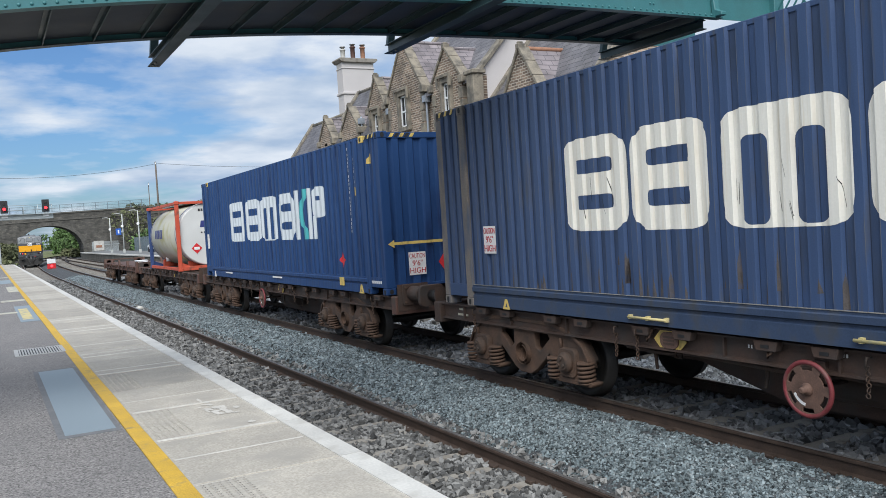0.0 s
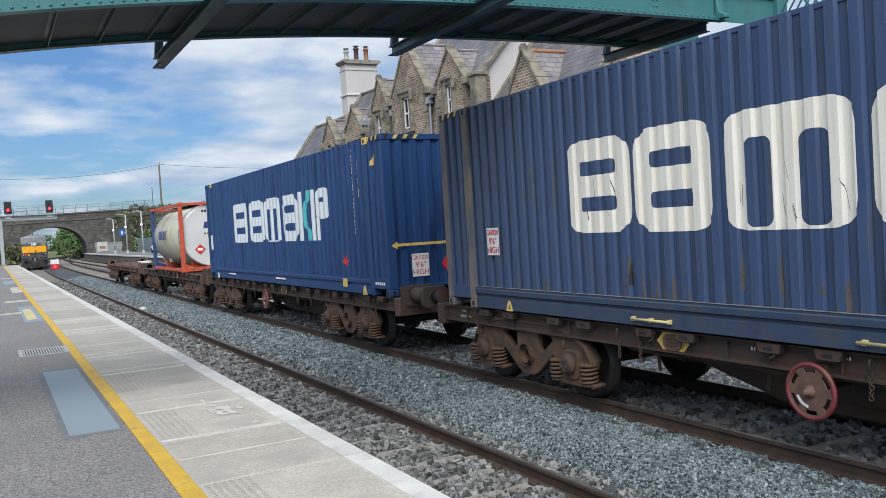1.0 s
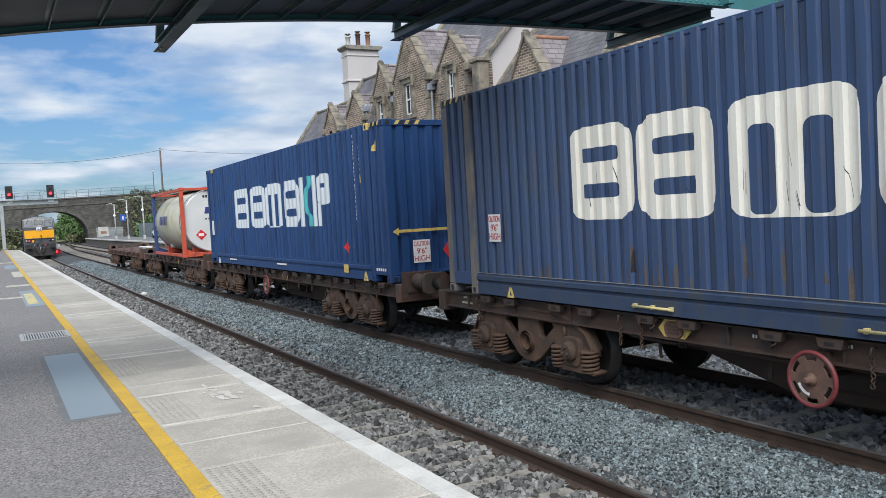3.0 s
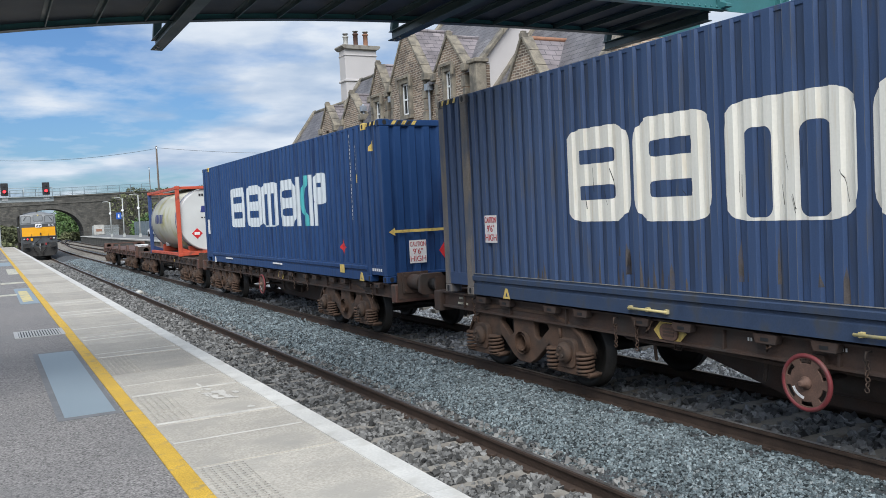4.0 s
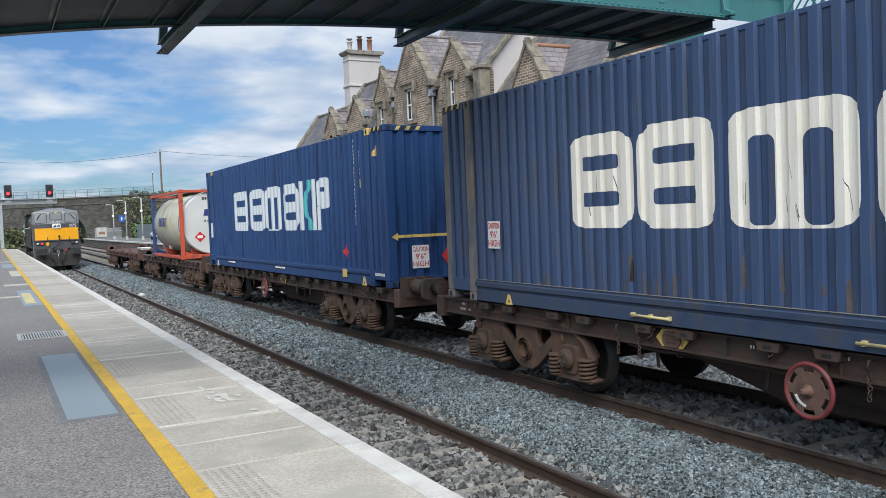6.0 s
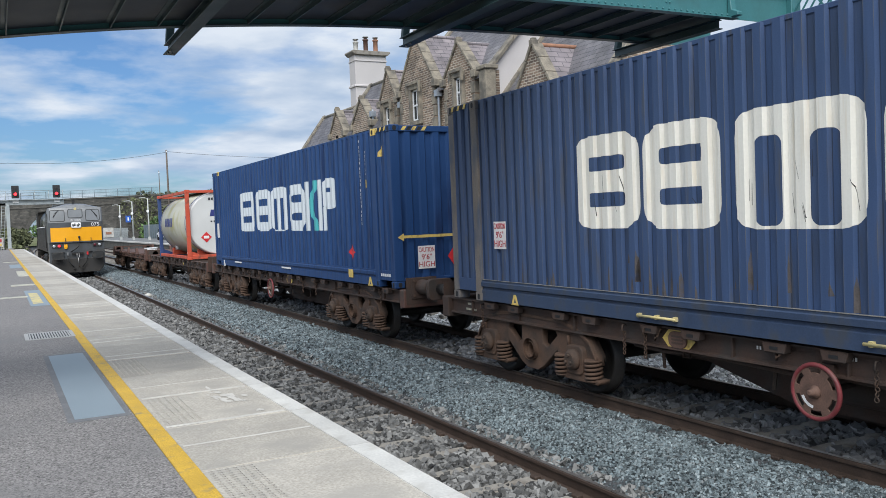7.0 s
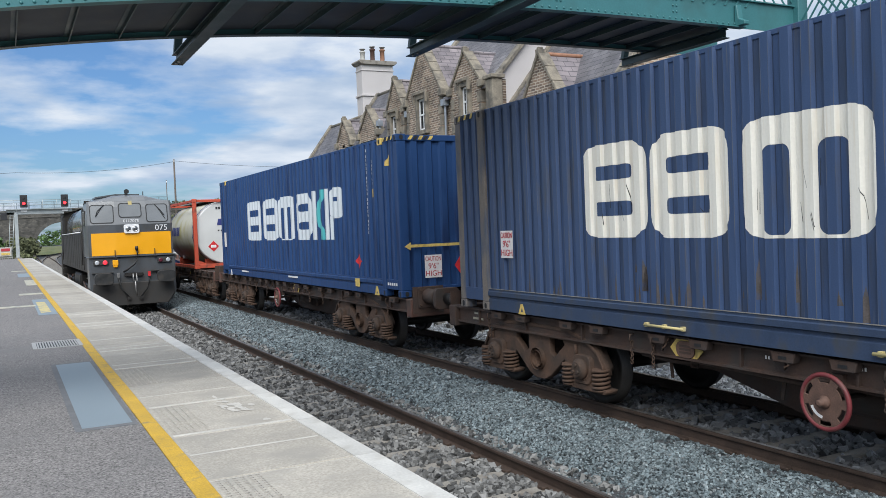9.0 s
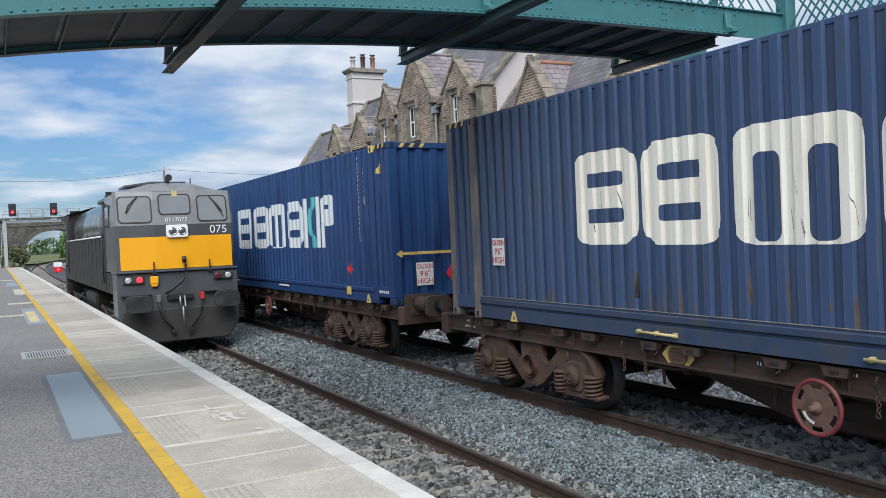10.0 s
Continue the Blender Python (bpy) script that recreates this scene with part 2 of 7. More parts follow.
ASPHALT = material("asphalt", (0.176, 0.164, 0.157), 0.9, var=0.1, gvar=0.7, scale=0.9, grain=62, bump=0.9, dist=0.006, dirt=(0.165, 0.158, 0.152), amount=0.12, dscale=0.8, spot=(0.27, 0.265, 0.255))
SLAB = material("slab concrete", (0.36, 0.33, 0.282), 0.85, var=0.09, gvar=0.2, scale=2.2, grain=60, bump=0.4, dist=0.004, dirt=(0.31, 0.288, 0.252), amount=0.4, dscale=2.6)


def vary_pieces(mat, lo, hi):
    """Each object of this material a little lighter or darker than the next."""
    nt = mat.node_tree
    bsdf = nt.nodes["Principled BSDF"]
    col = bsdf.inputs["Base Color"].links[0].from_socket
    info, r, g, m = nt.nodes.new("ShaderNodeObjectInfo"), nt.nodes.new("ShaderNodeMapRange"), nt.nodes.new("ShaderNodeCombineColor"), nt.nodes.new("ShaderNodeMix")
    r.inputs[3].default_value, r.inputs[4].default_value = lo, hi
    nt.links.new(info.outputs["Random"], r.inputs[0])
    for i in range(3):
        nt.links.new(r.outputs[0], g.inputs[i])
    m.data_type, m.blend_type = "RGBA", "MULTIPLY"
    m.inputs[0].default_value = 1.0
    nt.links.new(col, m.inputs[6])
    nt.links.new(g.outputs[0], m.inputs[7])
    nt.links.new(m.outputs[2], bsdf.inputs["Base Color"])


vary_pieces(SLAB, 0.86, 1.12)
MORTAR = material("joint mortar", (0.5, 0.475, 0.43), 0.9, var=0.12, scale=4, grain=60)
COPING = material("coping white paint", (0.51, 0.495, 0.46), 0.7, var=0.12, scale=3, grain=50, bump=0.35, dist=0.004, dirt=(0.4, 0.38, 0.34), amount=0.45, dscale=4)
vary_pieces(COPING, 0.92, 1.06)
YELLOW = material("yellow line paint", (0.52, 0.32, 0.035), 0.7, var=0.14, gvar=0.25, scale=3, grain=90, bump=0.4, dist=0.004, dirt=(0.25, 0.2, 0.1), amount=0.16, dscale=9)
PATCH = material("repair patch paint", (0.20, 0.245, 0.275), 0.75, var=0.07, scale=1.2, grain=90, bump=0.25, dist=0.003)
PALE = material("worn pale paint", (0.45, 0.42, 0.33), 0.8, var=0.15, scale=5, dirt=(0.16, 0.19, 0.21), amount=0.5, dscale=6)
WORNY = material("worn yellow paint", (0.55, 0.45, 0.2), 0.8, var=0.15, scale=5, dirt=(0.2, 0.23, 0.25), amount=0.5, dscale=5)
GRATE = material("grating galvanised", (0.4, 0.39, 0.37), 0.6, metal=0.2, var=0.15, scale=9)
# darkened base puts shade into the gaps between ballast stones
EARTH = material("bed earth", (0.05, 0.053, 0.056), 0.95, var=0.35, scale=3, grain=26, bump=1.0, dist=0.03, spot=(0.18, 0.19, 0.2))
STONE_NEW = material("ballast fresh", (0.112, 0.136, 0.143), 0.4, var=0.2, scale=2, grain=30, bump=0.3, island=0.85)
STONE_OLD = material("ballast old", (0.13, 0.128, 0.123), 0.75, var=0.2, scale=2, grain=30, bump=0.3, island=0.8)
# roughly three times as pale as the other ballast
STONE_PALE = material("ballast pale", (0.43, 0.44, 0.44), 0.7, var=0.2, scale=2, grain=30, bump=0.3, island=0.6)
STONE_OILY = material("ballast oily", (0.15, 0.153, 0.157), 0.6, var=0.25, scale=2, grain=30, bump=0.3, island=0.7)
SLEEPER = material("sleeper concrete", (0.26, 0.24, 0.21), 0.9, var=0.22, scale=3, grain=50, bump=0.4, dirt=(0.14, 0.12, 0.1), amount=0.5, dscale=3)
RAIL = material("rail rust", (0.058, 0.038, 0.028), 0.75, metal=0.25, var=0.25, scale=6, grain=80, bump=0.2)
RAILTOP = material("rail polished top", (0.3, 0.28, 0.265), 0.36, metal=0.75, var=0.15, scale=5)
GRASS = material("grass", (0.085, 0.105, 0.035), 0.95, var=0.35, scale=0.6, grain=9, bump=0.8, dist=0.05, dirt=(0.2, 0.17, 0.08), amount=0.5, dscale=0.3)
BLUE_OLD = material("container faded blue", (0.039, 0.069, 0.147), 0.5, var=0.1, scale=2.2, grain=70, bump=0.06, spec=0.35, dirt=(0.06, 0.067, 0.085), amount=0.2, dscale=2.6, stretch=(1, 5, 0.35), spot=None)
BLUE_NEW = material("container blue", (0.0185, 0.054, 0.152), 0.5, var=0.09, scale=2.5, grain=60, bump=0.05, spec=0.22, dirt=(0.009, 0.025, 0.08), amount=0.35, dscale=2, stretch=(1, 5, 0.3))
# darker and greyer than the worn container's panel blue
BLUE_RAIL = material("container rail dull blue", (0.034, 0.054, 0.1), 0.6, var=0.15, scale=3, grain=60, bump=0.1, spec=0.3, dirt=(0.05, 0.055, 0.065), amount=0.45, dscale=3, stretch=(1, 1.5, 1))
POST = material("container rusted post", (0.175, 0.15, 0.13), 0.8, var=0.22, scale=4, grain=50, dirt=(0.08, 0.095, 0.13), amount=0.55, dscale=5, stretch=(1, 1, 0.3))
DECAL = material("white decal film", (0.69, 0.665, 0.60), 0.5, var=0.05, scale=3, grain=40, bump=0.03, dirt=(0.64, 0.58, 0.48), amount=0.3, dscale=4.5, stretch=(1, 6, 0.3))
DECAL_NEW = material("clean decal film", (0.52, 0.56, 0.59), 0.45, var=0.04, scale=2, bump=0.02)
TEAL = material("teal decal film", (0.06, 0.36, 0.38), 0.45, var=0.05, scale=2, bump=0.02)
LABEL_WHITE = material("label white", (0.7, 0.68, 0.66), 0.6, var=0.08, scale=9)
LABEL_RED = material("label red", (0.4, 0.03, 0.04), 0.6, var=0.12, scale=12)
SIGN_RED = material("red diamond film", (0.55, 0.02, 0.025), 0.5, var=0.1, scale=6)
# black for print, and for sheets that paint shade into holes
DARK = material("matt black", (0.012, 0.012, 0.013), 0.7, var=0.3, scale=4)
LABEL_YELLOW = material("label yellow", (0.6, 0.43, 0.12), 0.6, var=0.15, scale=9, dirt=(0.25, 0.17, 0.06), amount=0.25, dscale=8)
BOGIE = material("bogie brown", (0.088, 0.05, 0.032), 0.85, var=0.3, scale=7, grain=60, bump=0.4, dirt=(0.035, 0.027, 0.022), amount=0.55, dscale=3.5)
SOLE = material("wagon brown", (0.062, 0.036, 0.026), 0.8, var=0.25, scale=4, grain=50, bump=0.2, dirt=(0.05, 0.04, 0.035), amount=0.55, dscale=2.5)
REDDISH = material("wagon oxide red", (0.1, 0.047, 0.034), 0.75, var=0.22, scale=4, dirt=(0.07, 0.05, 0.04), amount=0.5, dscale=4)
WHEEL = material("wheel steel grimy", (0.035, 0.032, 0.03), 0.55, metal=0.5, var=0.25, scale=6)
WHEELRED = material("handwheel red", (0.15, 0.024, 0.027), 0.6, var=0.2, scale=10, dirt=(0.12, 0.06, 0.05), amount=0.4, dscale=6)
RUSTPLATE = material("handwheel plate", (0.11, 0.062, 0.045), 0.8, var=0.25, scale=8)
ORANGE = material("tank frame orange", (0.50, 0.075, 0.035), 0.55, var=0.12, scale=4, dirt=(0.2, 0.05, 0.03), amount=0.3, dscale=4)
FRAMEBLUE = material("tank frame blue", (0.03, 0.06, 0.17), 0.55, var=0.15, scale=4)
TANK = material("tank cream", (0.43, 0.42, 0.345), 0.5, var=0.06, scale=1.5, grain=40, bump=0.02, dirt=(0.33, 0.30, 0.13), amount=0.36, dscale=1.1)
TANKEND = material("tank white end", (0.56, 0.56, 0.54), 0.45, var=0.05, scale=1.5, bump=0.02)
NAVY = material("navy decal", (0.025, 0.035, 0.16), 0.5, var=0.1, scale=3)
LOCOGREY = material("loco light grey", (0.165, 0.17, 0.175), 0.38, var=0.07, scale=1.5, bump=0.03, dirt=(0.13, 0.13, 0.13), amount=0.3, dscale=2, coat=0.2)
LOCODARK = material("loco dark grey", (0.064, 0.069, 0.075), 0.4, var=0.1, scale=1.5, bump=0.03, dirt=(0.06, 0.056, 0.05), amount=0.4, dscale=2, coat=0.2)
# far darker than the two greys of the near cab
LOCOSIDE = material("loco near-black side", (0.02, 0.0165, 0.0125), 0.6, var=0.25, scale=2, bump=0.05, dirt=(0.02, 0.018, 0.016), amount=0.55, dscale=1.2, stretch=(1, 2.5, 0.4), spec=0.3)
LOCOBODY = material("loco engine room paint", (0.06, 0.058, 0.052), 0.28, var=0.25, scale=1.2, bump=0.03, dirt=(0.03, 0.027, 0.023), amount=0.4, dscale=1.0, coat=0.4)
LOCOBUFFER = material("greasy buffer black", (0.02, 0.02, 0.02), 0.5, var=0.3, scale=6, dirt=(0.045, 0.04, 0.034), amount=0.4, dscale=5)
LOCOAPRON = material("loco apron grime", (0.032, 0.03, 0.028), 0.7, var=0.2, scale=2, dirt=(0.035, 0.03, 0.026), amount=0.55, dscale=2)
LOCOYELLOW = material("loco yellow", (0.79, 0.355, 0.004), 0.42, var=0.04, scale=2, bump=0.02, coat=0.2)
RUBBER = material("rubber black", (0.015, 0.015, 0.015), 0.6, var=0.2, scale=10)
STEEL = material("bare steel", (0.3, 0.29, 0.28), 0.45, metal=0.8, var=0.2, scale=10)
CHROME = material("lamp chrome", (0.7, 0.7, 0.7), 0.2, metal=1.0, var=0.05, scale=10)
WHITEPAINT = material("white paint", (0.72, 0.72, 0.72), 0.5, var=0.05, scale=6)
RUSTSTAIN = material("rust stain", (0.07, 0.06, 0.057), 0.8, var=0.25, scale=8, grain=60, dirt=(0.05, 0.06, 0.1), amount=0.5, dscale=9)
HEADLENS = material("headlamp glass", (0.2, 0.2, 0.2), 0.12, metal=0.7, var=0.2, scale=20)
GRIT = material("grit", (0.2, 0.195, 0.185), 0.85, var=0.2, scale=5, island=0.75)
CLEARLENS = material("clear lens", (0.5, 0.52, 0.54), 0.1, metal=0.3, var=0.1, scale=30)
DARKRED = material("unlit red lens", (0.10, 0.02, 0.03), 0.15, var=0.1, scale=30)
REDLIT = glowing("tail lamp lit", (0.9, 0.03, 0.05), 0.9)
SIGNALRED = glowing("signal lit", (1.0, 0.03, 0.04), 4.0)
GREEN = material("bridge green paint", (0.045, 0.165, 0.175), 0.45, var=0.1, scale=2, grain=50, bump=0.06, dirt=(0.04, 0.13, 0.135), amount=0.35, dscale=2)
# bridge green with the underside's shade put into its colour
GREEN_SHADED = material("bridge green darkened for shade", (0.022, 0.045, 0.052), 0.45, var=0.15, scale=2, bump=0.08)
DECK_SHADED = material("bridge deck darkened for shade", (0.031, 0.039, 0.051), 0.6, var=0.15, scale=1.2, bump=0.06, dirt=(0.06, 0.054, 0.05), amount=0.3, dscale=0.8)
BRICK = courses("station brown brick", (0.255, 0.18, 0.13), (0.1, 0.074, 0.06), (0.42, 0.37, 0.3), 0.32, 0.11, msize=0.018)
BRICKEND = courses("gable brown brick", (0.34, 0.235, 0.16), (0.14, 0.1, 0.075), (0.46, 0.40, 0.32), 0.32, 0.11, plane="y", msize=0.018)
SANDSTONE = material("sandstone trim", (0.235, 0.205, 0.16), 0.9, var=0.2, scale=2, grain=20, bump=0.3, dirt=(0.11, 0.1, 0.085), amount=0.62, dscale=2.4)
SLATE = courses("roof slates", (0.15, 0.142, 0.148), (0.105, 0.10, 0.11), (0.05, 0.05, 0.055), 0.5, 0.2, rough=0.6, msize=0.012)
SLATEPINK = courses("dormer slates", (0.225, 0.195, 0.20), (0.165, 0.145, 0.155), (0.07, 0.065, 0.07), 0.5, 0.22, rough=0.6, plane="y", msize=0.014)
TERRACOTTA = material("terracotta", (0.29, 0.145, 0.09), 0.8, var=0.2, scale=6)
RENDER = material("pale render", (0.50, 0.47, 0.46), 0.85, var=0.04, scale=0.8, grain=30, bump=0.1)
LEAD = material("lead flashing", (0.33, 0.36, 0.4), 0.5, metal=0.4, var=0.15, scale=4)
WINGLASS = material("window pane", (0.02, 0.025, 0.03), 0.06, var=0.1, scale=1)
# grey of the reflected sky put into the pane colour
CABGLASS = material("cab glass with reflected grey", (0.19, 0.197, 0.2), 0.1, var=0.12, scale=1.2, bump=0.0, coat=0.5)
MASONRY = courses("bridge masonry", (0.115, 0.105, 0.09), (0.055, 0.053, 0.048), (0.07, 0.068, 0.06), 0.5, 0.24, plane="y", msize=0.03)
VOUSSOIR = material("arch ring stone", (0.1, 0.094, 0.083), 0.9, var=0.3, scale=1.5, grain=9, bump=0.5)
GALV = material("galvanised steel", (0.4, 0.43, 0.43), 0.5, metal=0.5, var=0.08, scale=3)
RAILGREY = material("railing blue grey", (0.17, 0.21, 0.24), 0.5, metal=0.3, var=0.1, scale=3)
BLACKBOX = material("signal black", (0.02, 0.02, 0.022), 0.5, var=0.15, scale=6)
CREAMPOLE = material("lamp post cream", (0.42, 0.43, 0.41), 0.6, var=0.08, scale=4)
SIGNBLUE = material("platform sign blue", (0.02, 0.10, 0.42), 0.5, var=0.06, scale=4)
LEAF = material("leaves", (0.085, 0.145, 0.045), 0.8, var=0.35, scale=0.5, grain=6, bump=0.0, island=0.55)
LEAFDRY = material("dry leaves", (0.115, 0.125, 0.06), 0.85, var=0.3, scale=0.5, grain=6, bump=0.0, island=0.5)
BARK = material("bark", (0.09, 0.07, 0.05), 0.9, var=0.25, scale=5)
TIMBER = material("weathered timber pole", (0.11, 0.09, 0.075), 0.9, var=0.2, scale=5)
WIRE = material("overhead wire", (0.06, 0.065, 0.07), 0.6, var=0.1, scale=5)


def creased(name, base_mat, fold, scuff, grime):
    """A copy of a paint for folded steel: scuff colour lines the outer creases, grime colour tones the hollows, and
    dark lines put shade into the inner creases.
    """
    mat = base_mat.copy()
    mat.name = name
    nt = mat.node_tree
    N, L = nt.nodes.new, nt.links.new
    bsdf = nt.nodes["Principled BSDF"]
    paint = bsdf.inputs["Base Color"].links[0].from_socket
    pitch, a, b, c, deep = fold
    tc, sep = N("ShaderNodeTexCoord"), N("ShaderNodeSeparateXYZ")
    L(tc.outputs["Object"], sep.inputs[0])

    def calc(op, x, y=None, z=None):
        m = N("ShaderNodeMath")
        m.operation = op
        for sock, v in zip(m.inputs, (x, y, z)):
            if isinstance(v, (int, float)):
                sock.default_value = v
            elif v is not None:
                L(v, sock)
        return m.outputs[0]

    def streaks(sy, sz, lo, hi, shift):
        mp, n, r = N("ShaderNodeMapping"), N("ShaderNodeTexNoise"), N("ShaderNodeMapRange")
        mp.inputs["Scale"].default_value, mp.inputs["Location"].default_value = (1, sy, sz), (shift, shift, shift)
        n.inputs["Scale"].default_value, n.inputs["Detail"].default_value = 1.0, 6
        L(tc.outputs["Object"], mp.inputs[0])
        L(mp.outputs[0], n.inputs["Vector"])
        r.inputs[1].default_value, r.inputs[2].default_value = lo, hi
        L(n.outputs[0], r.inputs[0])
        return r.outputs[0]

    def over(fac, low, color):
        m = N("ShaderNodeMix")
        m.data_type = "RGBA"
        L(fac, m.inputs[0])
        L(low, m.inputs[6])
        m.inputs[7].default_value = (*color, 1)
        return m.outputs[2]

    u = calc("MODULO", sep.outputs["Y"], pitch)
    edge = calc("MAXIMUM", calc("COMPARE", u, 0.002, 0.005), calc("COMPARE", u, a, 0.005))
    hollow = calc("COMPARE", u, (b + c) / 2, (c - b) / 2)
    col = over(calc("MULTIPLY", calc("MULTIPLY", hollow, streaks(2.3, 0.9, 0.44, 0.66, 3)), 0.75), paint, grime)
    # shade of the inner folds painted in as thin dark lines
    crease_shade = calc("MAXIMUM", calc("COMPARE", u, b, 0.006), calc("COMPARE", u, c, 0.003))
    col = over(calc("MULTIPLY", calc("MULTIPLY", crease_shade, streaks(3.1, 0.6, 0.2, 0.42, 17)), 0.6), col, (0.01, 0.014, 0.026))
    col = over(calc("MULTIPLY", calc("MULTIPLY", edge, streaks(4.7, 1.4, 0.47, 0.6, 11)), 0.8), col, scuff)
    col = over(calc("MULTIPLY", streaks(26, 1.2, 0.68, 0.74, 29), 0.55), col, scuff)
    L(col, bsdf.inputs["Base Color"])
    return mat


SCUFFED = material("rubbed edge", (0.2, 0.19, 0.175), 0.85, var=0.25, scale=6)

# ---- ground, tracks, platforms ----
Z1 = -0.2          # rail level of the platform line; the other line is at 0
X1, X2 = 3.865, 7.402
EDGE, ZP = 2.37, 0.64


def bend(y):
    """How far the lines have swung aside at y."""
    d = max(y - 60.0, 0.0)
    return 1.8e-4 * d * d + 1.9e-6 * d ** 3


def bed(x, y):
    """Height of the ballast surface."""
    x -= bend(y)
    pts = ((-50, -0.5), (2.3, -0.42), (2.75, -0.362), (4.95, -0.362), (5.3, -0.2), (5.6, -0.13), (6.3, -0.13), (6.6, -0.175), (8.2, -0.185), (8.7, -0.28), (9.6, -0.28), (10.0, -0.2), (12.0, -0.2), (12.5, -0.3), (60, -0.4))
    for (a, za), (b, zb) in zip(pts, pts[1:]):
        if x <= b:
            return za + (zb - za) * max(x - a, 0) / (b - a)
    return -0.4


def build_ground():
    b = B()
    xs = [-900, -300, -60, -12, 0, 2.0] + [2.3 + 0.225 * i for i in range(46)] + [13.2, 16, 20, 40, 120, 400, 900]
    ys = [-400, -60, -12] + [-4 + 2 * i for i in range(40)] + [80, 95, 110, 125, 140, 155, 170, 185, 210, 260, 400, 900, 2500]
    grid = [[b.m.verts.new((x + bend(min(y, 260)) * (1 if -5 < x < 30 else 0), y, bed(x, 0))) for x in xs] for y in ys]
    for r0, r1 in zip(grid, grid[1:]):
        for i in range(len(xs) - 1):
            f = b.m.faces.new((r0[i], r0[i + 1], r1[i + 1], r1[i]))
            f.smooth = True
    tagged(part("ground", b, EARTH), "dark stony ground between and beside the railway lines", "ground", kind="structure")
    for side, lab in ((-1, "rough grassy ground beside the line"), (1, "rough grassy ground behind the far platform")):
        g = B()
        x0, x1 = ((-800, -7.5) if side < 0 else (34, 800))
        g.face([(x0, -300, -0.25), (x1, -300, -0.25), (x1, 2400, -0.25), (x0, 2400, -0.25)])
        tagged(part("ground_grass", g, GRASS), lab, "grass", kind="structure")
    g = B()
    for k in range(24):
        ya, yb = 174 + 12 * k, 186 + 12 * k
        pa, pb = bend(min(ya, 300)), bend(min(yb, 300))
        g.face([(-7.5, ya, -0.24), (2.0 + pa, ya, -0.24), (2.0 + pb, yb, -0.24), (-7.5, yb, -0.24)])
        g.face([(10.3 + pa, ya, -0.24), (33.9 + pa, ya, -0.24), (33.9 + pb, yb, -0.24), (10.3 + pb, yb, -0.24)])
    tagged(part("ground_verge", g, GRASS), "rough grassy verge beyond the bridge", "grass", kind="structure")


def rail_mesh(x, z, y0, y1, step, k=1.0):
    prof = ((-0.07, -0.16), (0.07, -0.16), (0.07, -0.148), (0.012, -0.13), (0.012, -0.042), (0.035, -0.032), (0.035, -0.004), (0.028, 0), (-0.028, 0), (-0.035, -0.004), (-0.035, -0.032), (-0.012, -0.042), (-0.012, -0.13), (-0.07, -0.148))
    b, n = B(), max(int((y1 - y0) / step), 1)
    rings = []
    for i in range(n + 1):
        y = y0 + (y1 - y0) * i / n
        rings.append([b.m.verts.new((x + k * bend(y) + px, y, z + pz)) for px, pz in prof])
    for a, c in zip(rings, rings[1:]):
        for i in range(len(prof)):
            j = (i + 1) % len(prof)
            b.m.faces.new((a[i], c[i], c[j], a[j]))
    b.m.faces.new(rings[0])
    b.m.faces.new(rings[-1][::-1])
    return b


def build_track(name, xc, z, label, k=1.0, far=260):
    t = thing(name, pose(0, 0, 0), label, "railway track", kind="structure")
    for s in (-1, 1):
        part("rail", rail_mesh(xc + s * 0.835, z, -12, far, 4, k), RAIL, t)
        tb = B()
        n = 68
        rows = [[tb.m.verts.new((xc + s * 0.835 + k * bend(y) + d, y, z + 0.004)) for d in (-0.024, 0.024)] for y in (-12 + (far + 12) * i / n for i in range(n + 1))]
        for a, c in zip(rows, rows[1:]):
            tb.m.faces.new((a[0], a[1], c[1], c[0]))
        part("rail_top", tb, RAILTOP, t, "worn bright running surface")
    sb = B()
    sb.prism(((-0.14, -0.2), (0.14, -0.2), (0.11, 0), (-0.11, 0)), "x", -1.3, 1.3)
    first = part("sleeper", sb, SLEEPER, t, bevel=0.012)
    cb = B()
    for s in (-1, 1):
        for e in (-1, 1):
            cb.box(s * 0.835 + e * 0.1 - 0.035, s * 0.835 + e * 0.1 + 0.035, -0.05, 0.05, 0.0, 0.035)
    clip = part("rail_clip", cb, RAIL, t, bevel=0.008)
    y, c = 2.2 - 0.68 * 14, 0
    while y < 60:
        m = pose(xc + k * bend(y), y, z - 0.152, 0, 0, 0.4 * math.sin(c * 2.1))
        if c == 0:
            first.matrix_basis, clip.matrix_basis = m, m
        else:
            shared("sleeper", first, t, m)
            shared("rail_clip", clip, t, m)
        y += 0.68
        c += 1
    rest = B()
    while y < far - 30:
        rest.box(xc + k * bend(y) - 1.3, xc + k * bend(y) + 1.3, y - 0.12, y + 0.12, z - 0.3, z - 0.152)
        y += 0.7
    tagged(part("far_sleepers", rest, SLEEPER, t), kind="stuff")


